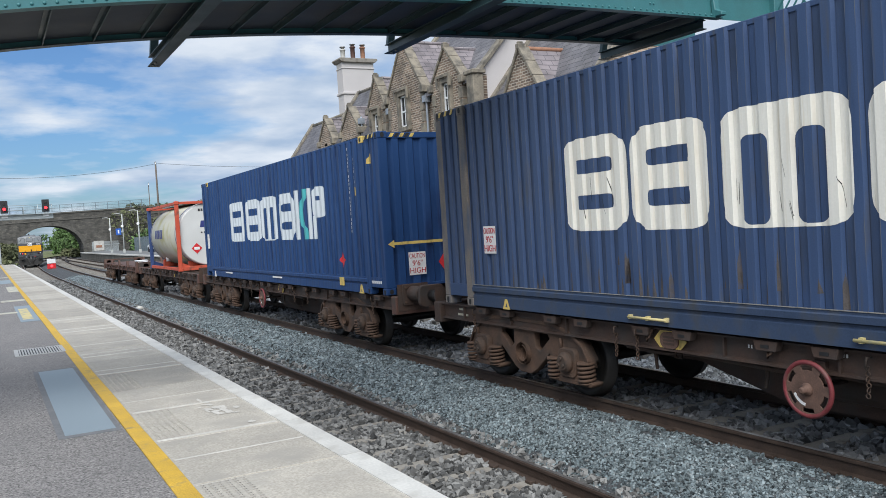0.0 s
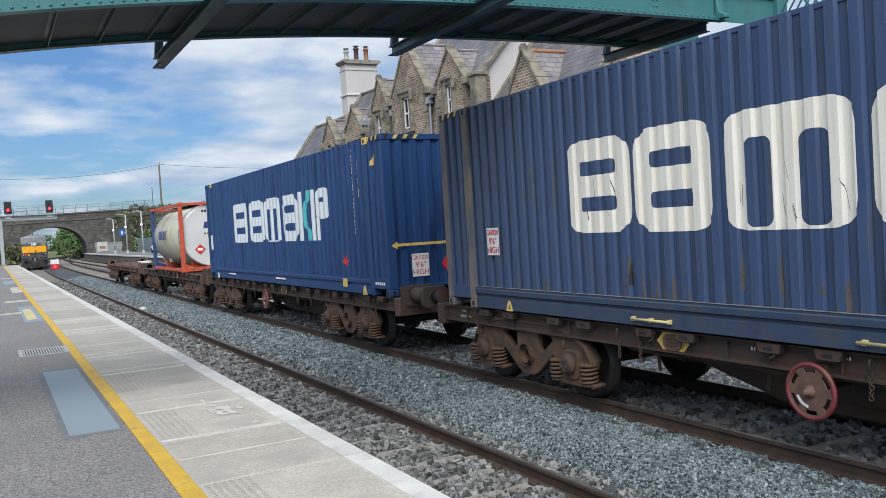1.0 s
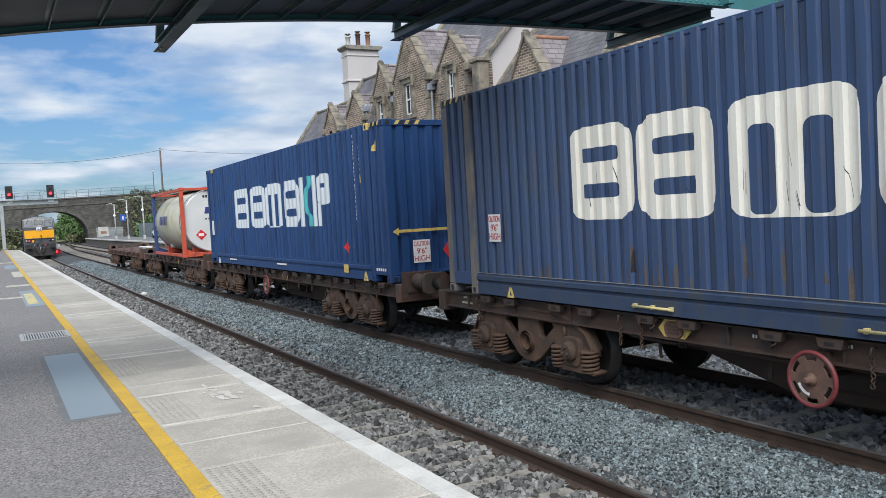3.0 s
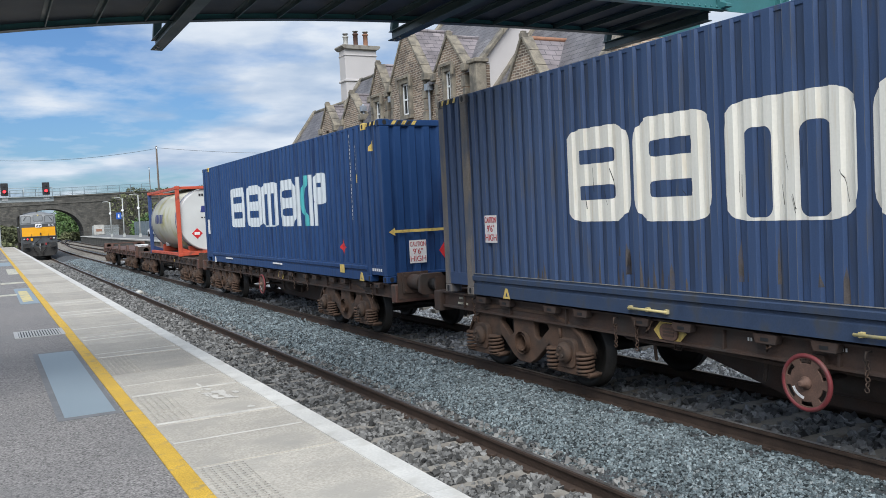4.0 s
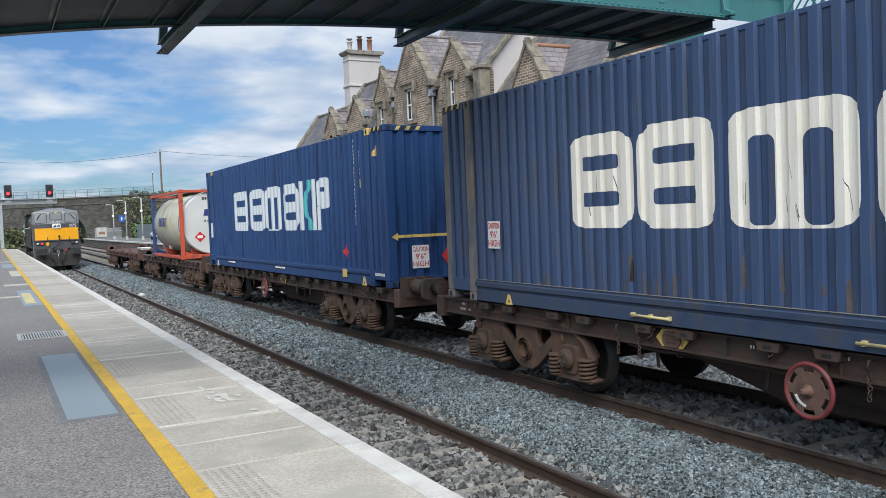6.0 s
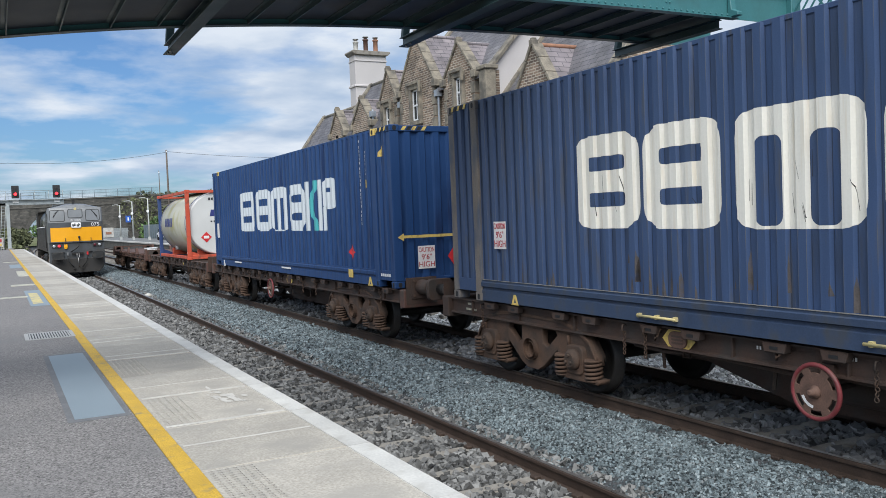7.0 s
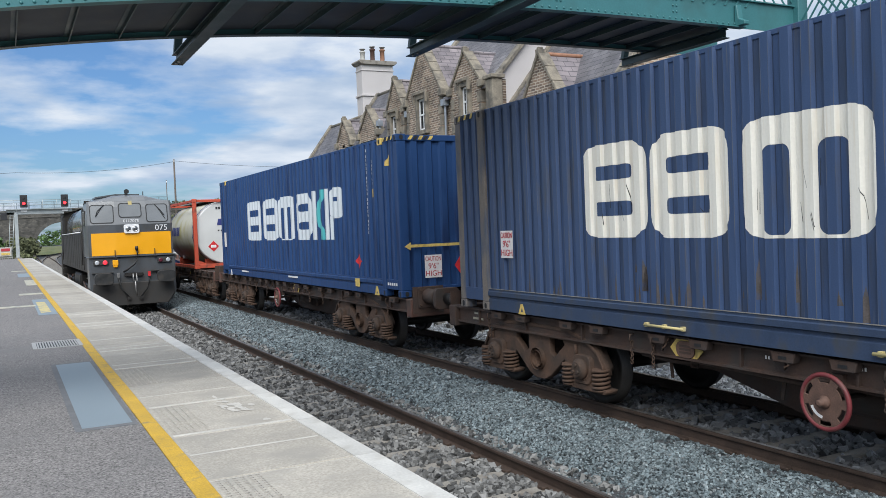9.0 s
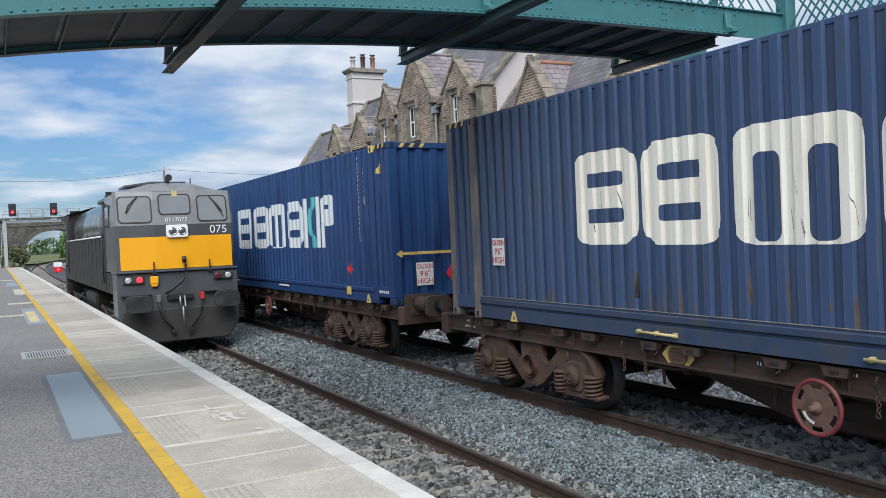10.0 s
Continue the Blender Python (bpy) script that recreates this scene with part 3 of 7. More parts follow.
def stones(name, mat, label, spans, seed):
    """Loose broken stones: spans of (x0, x1, y0, y1, spacing, size)."""
    rng = np.random.default_rng(seed)
    base = np.array([(x, y, z) for z in (-1, 1) for y in (-1, 1) for x in (-1, 1)], float)
    tri = np.array(((0, 2, 3, 1), (4, 5, 7, 6), (0, 1, 5, 4), (2, 6, 7, 3), (0, 4, 6, 2), (1, 3, 7, 5)))
    V, F, n = [], [], 0
    for x0, x1, y0, y1, gap, size in spans:
        nx, ny = max(int((x1 - x0) / gap), 1), max(int((y1 - y0) / gap), 1)
        gx, gy = np.meshgrid((np.arange(nx) + 0.5) * gap + x0, (np.arange(ny) + 0.5) * gap + y0)
        px = gx.ravel() + rng.uniform(-0.55, 0.55, gx.size) * gap
        py = gy.ravel() + rng.uniform(-0.55, 0.55, gx.size) * gap
        keep = np.ones(px.size, bool)
        for xc in (X1, X2):
            for s in (-1, 1):
                keep &= np.abs(px - (xc + s * 0.835)) > 0.07
            ph = (py - 2.2 + 0.34) % 0.68 - 0.34
            on = (np.abs(px - xc) < 1.28) & (np.abs(ph) < 0.105)
            keep &= ~(on & (rng.uniform(size=px.size) < 0.86))
        px, py = px[keep], py[keep]
        c = px.size
        pz = np.array([bed(a, 0) for a in px]) + rng.uniform(-0.4, 0.55, c) * size * 0.7
        sz = size * rng.uniform(0.55, 1.35, (c, 1, 1)) * rng.uniform(0.6, 1.25, (c, 1, 3))
        v = base[None] * (1 + rng.uniform(-0.42, 0.42, (c, 8, 3))) * sz * 0.5
        a = rng.uniform(0, 2 * np.pi, (c, 3))
        for i, j, k in ((0, 1, 0), (1, 2, 1), (2, 0, 2)):
            ca, sa = np.cos(a[:, k])[:, None], np.sin(a[:, k])[:, None]
            p, q = v[:, :, i].copy(), v[:, :, j].copy()
            v[:, :, i], v[:, :, j] = p * ca - q * sa, p * sa + q * ca
        v += np.stack([px + np.array([bend(t) for t in py]), py, pz], 1)[:, None]
        V.append(v.reshape(-1, 3))
        F.append((tri[None] + (np.arange(c) * 8 + n)[:, None, None]).reshape(-1, 4))
        n += c * 8
    me = bpy.data.meshes.new(name)
    me.from_pydata(np.concatenate(V).tolist(), [], np.concatenate(F).tolist())
    me.materials.append(mat)
    return tagged(new(name, me), label, "ballast", kind="stuff")


def grit():
    """Loose chips and specks on the asphalt."""
    rng = random.Random(77)
    b = B()
    for i in range(1300):
        x, y, r = rng.uniform(-2.2, 0.96), 5.0 + 14 * rng.random() ** 1.7, rng.uniform(0.003, 0.0085)
        if 0.42 < x and 7.9 < y < 12.6:
            continue
        z, a = ZP - 0.004, rng.uniform(0, 6.28)
        base = [b.m.verts.new((x + r * rng.uniform(0.7, 1.3) * math.cos(a + k * 1.57), y + r * rng.uniform(0.7, 1.3) * math.sin(a + k * 1.57), z)) for k in range(4)]
        tip = b.m.verts.new((x + r * rng.uniform(-0.3, 0.3), y, z + r * rng.uniform(0.4, 0.9)))
        for k in range(4):
            b.m.faces.new((base[k], base[(k + 1) % 4], tip))
    tagged(part("grit", b, GRIT), "loose chips and specks strewn on the asphalt", "grit", kind="stuff")


def build_platform():
    p = thing("platform", pose(0, 0, 0), "railway platform of asphalt with a concrete edge", "platform", kind="structure")
    y0, y1 = -14.0, 97.0
    part("asphalt", B().box(-7.5, 0.98, y0, y1, -0.5, ZP - 0.004), ASPHALT, p, "dark grey asphalt surface")
    part("platform_wall", B().box(0.98, EDGE - 0.12, y0, y1, -0.5, ZP - 0.09), SLEEPER, p, "grey concrete platform wall")
    line = B()
    random.seed(4)
    n = 60
    rows = []
    for i in range(n + 1):
        y = y0 + (y1 - y0) * i / n
        rows.append((y, random.uniform(-0.006, 0.006), random.uniform(-0.006, 0.006)))
    for (ya, a0, a1), (yb, b0, b1) in zip(rows, rows[1:]):
        line.prism(((0.98 + a0, ya), (1.115 + a1, ya), (1.115 + b1, yb), (0.98 + b0, yb)), "z", ZP - 0.05, ZP + 0.003)
    part("yellow_line", line, YELLOW, p, "worn yellow warning line")
    part("bedding", B().box(1.1, 2.2, y0, y1, ZP - 0.09, ZP - 0.008), MORTAR, p, "pale mortar bed")
    cop = B()
    cop.prism(((2.183, ZP - 0.1), (EDGE, ZP - 0.1), (EDGE, ZP - 0.012), (EDGE - 0.012, ZP), (2.183, ZP)), "y", 0, 1.39)
    cop_first = part("coping_stone", cop, COPING, p)
    sl = B().box(1.118, 2.176, 0.0, 1.372, ZP - 0.07, ZP)
    slab_first = part("concrete_slab", sl, SLAB, p, bevel=0.006)
    studs = B()
    for i in range(6):
        for j in range(26):
            studs.cyl((1.17 + 0.055 * i, 0.03 + 0.0525 * j, ZP - 0.001), (1.17 + 0.055 * i, 0.03 + 0.0525 * j, ZP + 0.0012), 0.016, 0.006, seg=6)
    stud_first = part("tactile_studs", studs, SLAB, p, "low worn tactile studs")
    k = 0
    for i in range(-8, 64):
        y = 5.8 + 1.397 * i
        if k == 0:
            slab_first.matrix_basis = cop_first.matrix_basis = stud_first.matrix_basis = pose(0, y, 0)
        else:
            shared("concrete_slab", slab_first, p, pose(0, y, 0.0015 * math.sin(k * 3.3)))
            shared("coping_stone", cop_first, p, pose(0, y, 0.0012 * math.sin(k * 2.3)))
            if y < 11.5:
                shared("tactile_studs", stud_first, p, pose(0, y, 0))
        k += 1
    # cast bands that run across the slabs
    for y, w in ((6.52, 0.03), (7.22, 0.05), (8.58, 0.04), (9.2, 0.02), (11.4, 0.06), (11.75, 0.04), (13.33, 0.06), (13.7, 0.04), (14.92, 0.06), (17.5, 0.07), (18.1, 0.06), (20.45, 0.08)):
        part("mortar_band", B().box(1.14, 2.15, y, y + w, ZP - 0.01, ZP + 0.003), MORTAR, p, "pale line across the slab")
    sc = B()
    random.seed(9)
    for k in range(26):
        x, y = random.gauss(1.84, 0.09), random.gauss(8.1, 0.24)
        rx, ry = random.uniform(0.012, 0.045), random.uniform(0.02, 0.12)
        o = [(x + rx * q * math.cos(a), y + ry * q * math.sin(a)) for a, q in ((2 * math.pi * i / 18, random.uniform(0.6, 1.2)) for i in range(18))]
        sc.add(flat_shape(o), Matrix.Translation((0, 0, ZP + 0.0022 + 0.00003 * k)))
    part("scuff", sc, SCUFF, p, "pale spilt mortar marks")
    def sheet(name, x0, x1, ya, yb, mat, label, h=0.003):
        part(name, B().box(x0, x1, ya, yb, ZP - 0.02, ZP + h), mat, p, label)
    sheet("repair_patch", 0.50, 0.92, 8.05, 12.4, PATCH, "smooth blue-grey painted patch")
    sheet("patch_border", 0.44, 0.96, 7.95, 12.5, material("tar edge", (0.135, 0.137, 0.142), 0.85, var=0.2, scale=4), "dark tar edge round the patch", 0.0)
    sheet("painted_patch", 0.57, 0.97, 21.1, 26.9, PATCH, "blue-grey patch under a worn marking")
    sheet("worn_marking", 0.64, 0.86, 21.7, 25.6, WORNY, "worn pale yellow painted marking", 0.006)
    sheet("painted_band", 0.28, 0.96, 29.6, 30.4, PALE, "worn pale painted band", 0.0035)
    sheet("worn_marking", 0.62, 0.98, 36.0, 41.0, PALE, "worn pale painted marking", 0.0035)
    sheet("painted_patch", 0.45, 0.96, 45.0, 50.0, PATCH, "blue-grey painted patch")
    sheet("painted_band", -0.6, 0.6, 24.2, 24.7, PALE, "worn pale painted band", 0.0035)
    sheet("painted_band", 0.2, 0.96, 54.0, 55.0, PALE, "worn pale painted band", 0.0035)
    g = thing("drain_grating", pose(0.64, 14.95, ZP), "galvanised drain grating set in the asphalt", "drain")
    part("frame", B().box(-0.36, 0.36, -0.48, -0.42, -0.02, 0.004).box(-0.36, 0.36, 0.42, 0.48, -0.02, 0.004).box(-0.36, -0.3, -0.42, 0.42, -0.02, 0.004).box(0.3, 0.36, -0.42, 0.42, -0.02, 0.004), GRATE, g)
    part("pit", B().box(-0.3, 0.3, -0.42, 0.42, -0.03, 0.0005), DARK, g, "black sheet for the shaded pit under the bars")
    bar = None
    for i in range(15):
        m = pose(-0.28 + 0.04 * i, 0, 0)
        if bar is None:
            bar = part("bar", B().box(-0.011, 0.011, -0.42, 0.42, -0.01, 0.005), GRATE, g)
            bar.matrix_basis = m
        else:
            shared("bar", bar, g, m)


FARTOP = material("far platform surface", (0.15, 0.15, 0.148), 0.9, var=0.12, scale=0.5, grain=20)
SCUFF = material("spilt mortar", (0.49, 0.465, 0.42), 0.9, var=0.1, scale=5)


def build_far_platform():
    p = thing("far_platform", pose(0, 0, 0), "far railway platform with a dark stone front", "platform", kind="structure")
    ys = [-12, 20, 40, 60, 75, 90, 105, 120, 135, 148]
    for nm, x0, x1, z0, z1, mat in (("platform_wall", 12.55, 12.8, -0.5, 0.82, MASONRY), ("platform_edge", 12.45, 12.9, 0.8, 0.92, COPING), ("platform_surface", 12.89, 18.0, -0.4, 0.9, FARTOP)):
        b = B()
        rows = [[b.m.verts.new((x + 0.3 * bend(y) * (0 if x > 15 else 1), y, z)) for x, z in ((x0, z0), (x1, z0), (x1, z1), (x0, z1))] for y in ys]
        for a, c in zip(rows, rows[1:]):
            for i in range(4):
                j = (i + 1) % 4
                b.m.faces.new((a[i], a[j], c[j], c[i]))
        b.m.faces.new(rows[0])
        b.m.faces.new(rows[-1])
        part(nm, b, mat, p)


build_ground()
build_track("railway_track", X1, Z1, "railway line on concrete sleepers beside the platform")
build_track("railway_track", X2, 0.0, "railway line on concrete sleepers under the goods wagons")
build_track("railway_track", X2 + 3.55, 0.0, "rusty disused railway line beside the far platform", 0.3, 185)
stones("old_ballast", STONE_OLD, "grey-brown track ballast round the sleepers", ((2.3, 5.15, -8, 3.0, 0.1, 0.1), (2.3, 5.15, 3.0, 15, 0.044, 0.048), (2.3, 5.15, 15, 34, 0.06, 0.06), (2.3, 5.15, 34, 70, 0.1, 0.085)), 1)
stones("fresh_ballast", STONE_NEW, "fresh blue-grey crushed ballast between the lines", ((4.95, 6.62, -8, 3.2, 0.07, 0.07), (4.95, 6.62, 3.2, 11, 0.019, 0.022), (4.95, 6.62, 11, 18, 0.028, 0.031), (4.95, 6.62, 18, 34, 0.037, 0.038), (4.95, 6.62, 34, 70, 0.06, 0.055)), 2)
stones("oily_ballast", STONE_OILY, "dark oily ballast under the goods wagons", ((6.55, 8.9, -8, 3.0, 0.12, 0.12), (6.55, 8.9, 3.0, 17, 0.07, 0.07), (6.55, 8.9, 17, 32, 0.11, 0.105), (6.55, 8.9, 32, 60, 0.16, 0.15)), 3)
stones("pale_ballast", STONE_PALE, "pale ballast beyond the goods train", ((8.9, 11.6, 4, 25, 0.055, 0.055), (8.9, 11.6, 25, 60, 0.11, 0.1)), 4)
build_platform()
build_far_platform()
grit()

# ---- goods wagons ----
XS = 6.152         # the containers' side towards the platform
ZB = 1.057         # their underside
CL, CH, CW = 13.716, 2.896, 2.5
# folds of the steel sides: pitch, end of the outer flat, of the slope, of the inner flat, and depth
OLD_FOLD = (0.222, 0.094, 0.114, 0.202, 0.042)
NEW_FOLD = (0.272, 0.088, 0.124, 0.236, 0.044)
END_FOLD = (0.29, 0.11, 0.145, 0.255, 0.04)


def fold_depth(u, spec):
    """How far the side is pressed in at u along it."""
    pitch, a, b, c, deep = spec
    u %= pitch
    if u < a:
        return 0.0
    if u < b:
        return deep * (u - a) / (b - a)
    if u < c:
        return deep
    return deep * (pitch - u) / (pitch - c)


def fold_lines(lo, hi, spec):
    pitch = spec[0]
    out = []
    for k in range(int(lo / pitch) - 1, int(hi / pitch) + 2):
        out += [k * pitch + f for f in (0.0, *spec[1:4]) if lo < k * pitch + f < hi]
    return out


def corrugated(u0, u1, z0, z1, place, spec):
    """A folded steel sheet with some thickness; place(u, depth, z) gives the point."""
    b = B()
    rows = []
    for u in [u0, *fold_lines(u0, u1, spec), u1]:
        d = fold_depth(u, spec)
        rows.append([b.m.verts.new(place(u, d + e, z)) for e, z in ((0, z0), (0, z1), (0.004, z1), (0.004, z0))])
    for a, c in zip(rows, rows[1:]):
        for i in range(4):
            j = (i + 1) % 4
            b.m.faces.new((a[i], a[j], c[j], c[i]))
    b.m.faces.new(rows[0])
    b.m.faces.new(rows[-1])
    return b


def folded_decal(name, mesh, m, spec, mat, parent, label="", off=0.003):
    """Lays a flat shape, drawn in (u, v), on the folded side: u metres from the container's low-y end, v metres up."""
    bm = bmesh.new()
    bm.from_mesh(mesh)
    bmesh.ops.transform(bm, matrix=m, verts=bm.verts)
    lo, hi = min(v.co.x for v in bm.verts), max(v.co.x for v in bm.verts)
    for u in fold_lines(lo, hi, spec):
        bmesh.ops.bisect_plane(bm, geom=bm.verts[:] + bm.edges[:] + bm.faces[:], plane_co=(u, 0, 0), plane_no=(1, 0, 0))
    for v in bm.verts:
        u, w = v.co.x, v.co.y
        v.co = (fold_depth(u, spec) - off, u, w)
    me = bpy.data.meshes.new(name)
    bm.to_mesh(me)
    bm.free()
    me.materials.append(mat)
    ob = new(name, me)
    ob.parent = parent
    if label:
        ob["label"] = label
    return ob


def container(y0, skin, post, label, worn):
    """A 45-foot high-cube container whose low-y end stands at y0; local x runs across from its platform side."""
    t = thing("shipping_container", pose(XS, y0, ZB), label, "container", group="shipping containers on the goods train")
    spec = OLD_FOLD if worn else NEW_FOLD
    side = corrugated(0.1, CL - 0.1, 0.30, CH - 0.014, lambda u, d, z: (d, u, z), spec)
    # bright container: fold highlights and hollow shade put in as paler and darker blue
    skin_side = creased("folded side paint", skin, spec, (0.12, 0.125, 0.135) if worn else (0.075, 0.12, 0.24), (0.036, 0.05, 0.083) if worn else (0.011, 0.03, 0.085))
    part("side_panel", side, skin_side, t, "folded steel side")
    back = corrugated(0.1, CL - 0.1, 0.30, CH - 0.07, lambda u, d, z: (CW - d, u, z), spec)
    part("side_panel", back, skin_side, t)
    for yy, s in ((0.03, 1), (CL - 0.03, -1)):
        e = corrugated(0.16, CW - 0.16, 0.16, CH - 0.12, lambda u, d, z, yy=yy, s=s: (u, yy + s * d, z), spec=END_FOLD)
        part("end_panel", e, skin, t, "folded steel end")
    roof = corrugated(0.1, CL - 0.1, 0.05, CW - 0.05, lambda u, d, z: (z, u, CH - 0.012 - 0.5 * d), spec)
    part("roof", roof, skin, t)
    part("floor", B().box(0.06, CW - 0.06, 0.1, CL - 0.1, 0.13, 0.2), SOLE, t)
    for x in (0, CW - 0.06):
        s = 0.03 if x == 0 else -0.03
        part("top_rail", B().box(x + s, x + 0.06 + s, 0.17, CL - 0.17, CH - 0.05, CH + 0.002), skin, t, bevel=0.006)
        # deep bottom rail with a rolled groove between the inner posts, shallow outside them
        d = 1 if x == 0 else -1
        o = 0 if x == 0 else CW
        prof = [(o + d * a, z) for a, z in ((-0.012, 0.012), (0.06, 0.0), (0.06, 0.31), (-0.004, 0.31), (-0.004, 0.285), (-0.02, 0.272), (-0.02, 0.215), (0.012, 0.2), (0.012, 0.175), (-0.008, 0.16))]
        if worn:
            part("weld_bead", B().box(o - d * 0.011, o + d * 0.0, 0.762 + 0.08, CL - 0.762 - 0.08, 0.309, 0.3165), SCUFFED, t, "rubbed pale seam")
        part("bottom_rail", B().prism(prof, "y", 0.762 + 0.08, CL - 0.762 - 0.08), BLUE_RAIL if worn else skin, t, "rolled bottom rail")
        for ya, yb in ((0.17, 0.69), (CL - 0.69, CL - 0.17)):
            part("bottom_rail", B().box(o - d * 0.005, o + d * 0.05, ya, yb, 0.13, 0.31), skin, t, bevel=0.004)
    for yy in (0, CL - 0.17):
        for x in (0, CW - 0.17):
            pb = B()
            pb.box(x - 0.005, x + 0.175, yy, yy + 0.17, 0.118, CH - 0.118)
            part("corner_post", pb, post if worn else skin, t, bevel=0.012)
            for z in (0, CH - 0.118):
                cb = B().box(x - 0.009, x + 0.179, yy - 0.004, yy + 0.174, z, z + 0.118)
                c = part("corner_casting", cb, post if worn else skin, t, bevel=0.01)
                # flat black sheets stand for the shaded insides of the holes
                hy = yy - 0.005 if yy == 0 else yy + 0.175
                part("casting_hole", B().add(flat_shape(rounded(-0.035, 0.035, -0.045, 0.045, 0.034), (), 0.004), Matrix.Translation((x + 0.085, hy, z + 0.059)) @ FACE_Y), DARK, c)
                hx = x - 0.010 if x == 0 else x + 0.180
                part("casting_hole", B().add(flat_shape(rounded(-0.03, 0.03, -0.045, 0.045, 0.029), (), 0.004), Matrix.Translation((hx, yy + 0.085, z + 0.059)) @ FACE_X), DARK, c)
        for z, h in ((0.118, 0.05), (CH - 0.118, 0.105)):
            part("end_sill", B().box(0.17, CW - 0.17, yy + 0.02, yy + 0.15, z, z + h), skin, t, bevel=0.006)
    for yy in (0.762 - 0.09, CL - 0.762 - 0.09):
        for x in (-0.014, CW - 0.13):
            pb = B().box(x, x + 0.144, yy, yy + 0.17, 0.118, CH - 0.02)
            part("inner_post", pb, post, t, "lifting post inset from the end", bevel=0.008)
            c = part("inner_casting", B().box(x - 0.006, x + 0.15, yy - 0.006, yy + 0.176, -0.002, 0.118), post, t, bevel=0.01)
            c2 = part("inner_casting", B().box(x - 0.006, x + 0.15, yy - 0.006, yy + 0.176, CH - 0.13, CH), post if worn else LABEL_YELLOW, t, bevel=0.01)
            for q, z in ((c, 0.059), (c2, CH - 0.065)):
                part("casting_hole", B().add(flat_shape(rounded(-0.03, 0.03, -0.04, 0.04, 0.028), (), 0.004), Matrix.Translation((x - 0.007 if x < 1 else x + 0.151, yy + 0.085, z)) @ FACE_X), DARK, q)
    return t


def caution(parent, at, turn, w, h):
    """A white height label: its words in dark red."""
    m = Matrix.Translation(at) @ turn
    lab = part("height_label", B().add(flat_shape(((-w / 2, -h / 2), (w / 2, -h / 2), (w / 2, h / 2), (-w / 2, h / 2)), (), 0.003), m), LABEL_WHITE, parent, "white label with dark red capitals")
    for word, v, s in (("CAUTION", 0.32, 0.24), ("9'6\"", 0.0, 0.27), ("HIGH", -0.32, 0.27)):
        me = letters(word, h * s * 1.25)
        ww = max(p.co.x for p in me.vertices) - min(p.co.x for p in me.vertices)
        k = min(1.0, 0.92 * w / ww)
        part("caution_word", B().add(me, m @ Matrix.Translation((0, v * h, 0.004)) @ Matrix.Diagonal((k, 1, 1, 1))), LABEL_RED, lab)


def glyph(kind, w, h, st):
    """Plain block shapes of a painted mark: an outline and its slots."""
    r = min(w, h) * 0.22
    out = rounded(0, w, 0, h, r)
    if kind == "block":
        gap = (h - 3 * st) / 2
        return out, [rounded(st, w - st, st, st + gap, gap * 0.3), rounded(st, w - st, 2 * st + gap, h - st, gap * 0.3)]
    if kind == "comb":
        gap = (w - 3 * st) / 2
        return out, [rounded(st, st + gap, st * 0.0 + 0.03, h - st, gap * 0.3), rounded(2 * st + gap, w - st, 0.03, h - st, gap * 0.3)]
    if kind == "bar":
        return rounded(0, w, 0, h, 0.01), []
    gap = h * 0.2
    return out, [rounded(st, w - st, h * 0.55, h - st, gap * 0.3)]


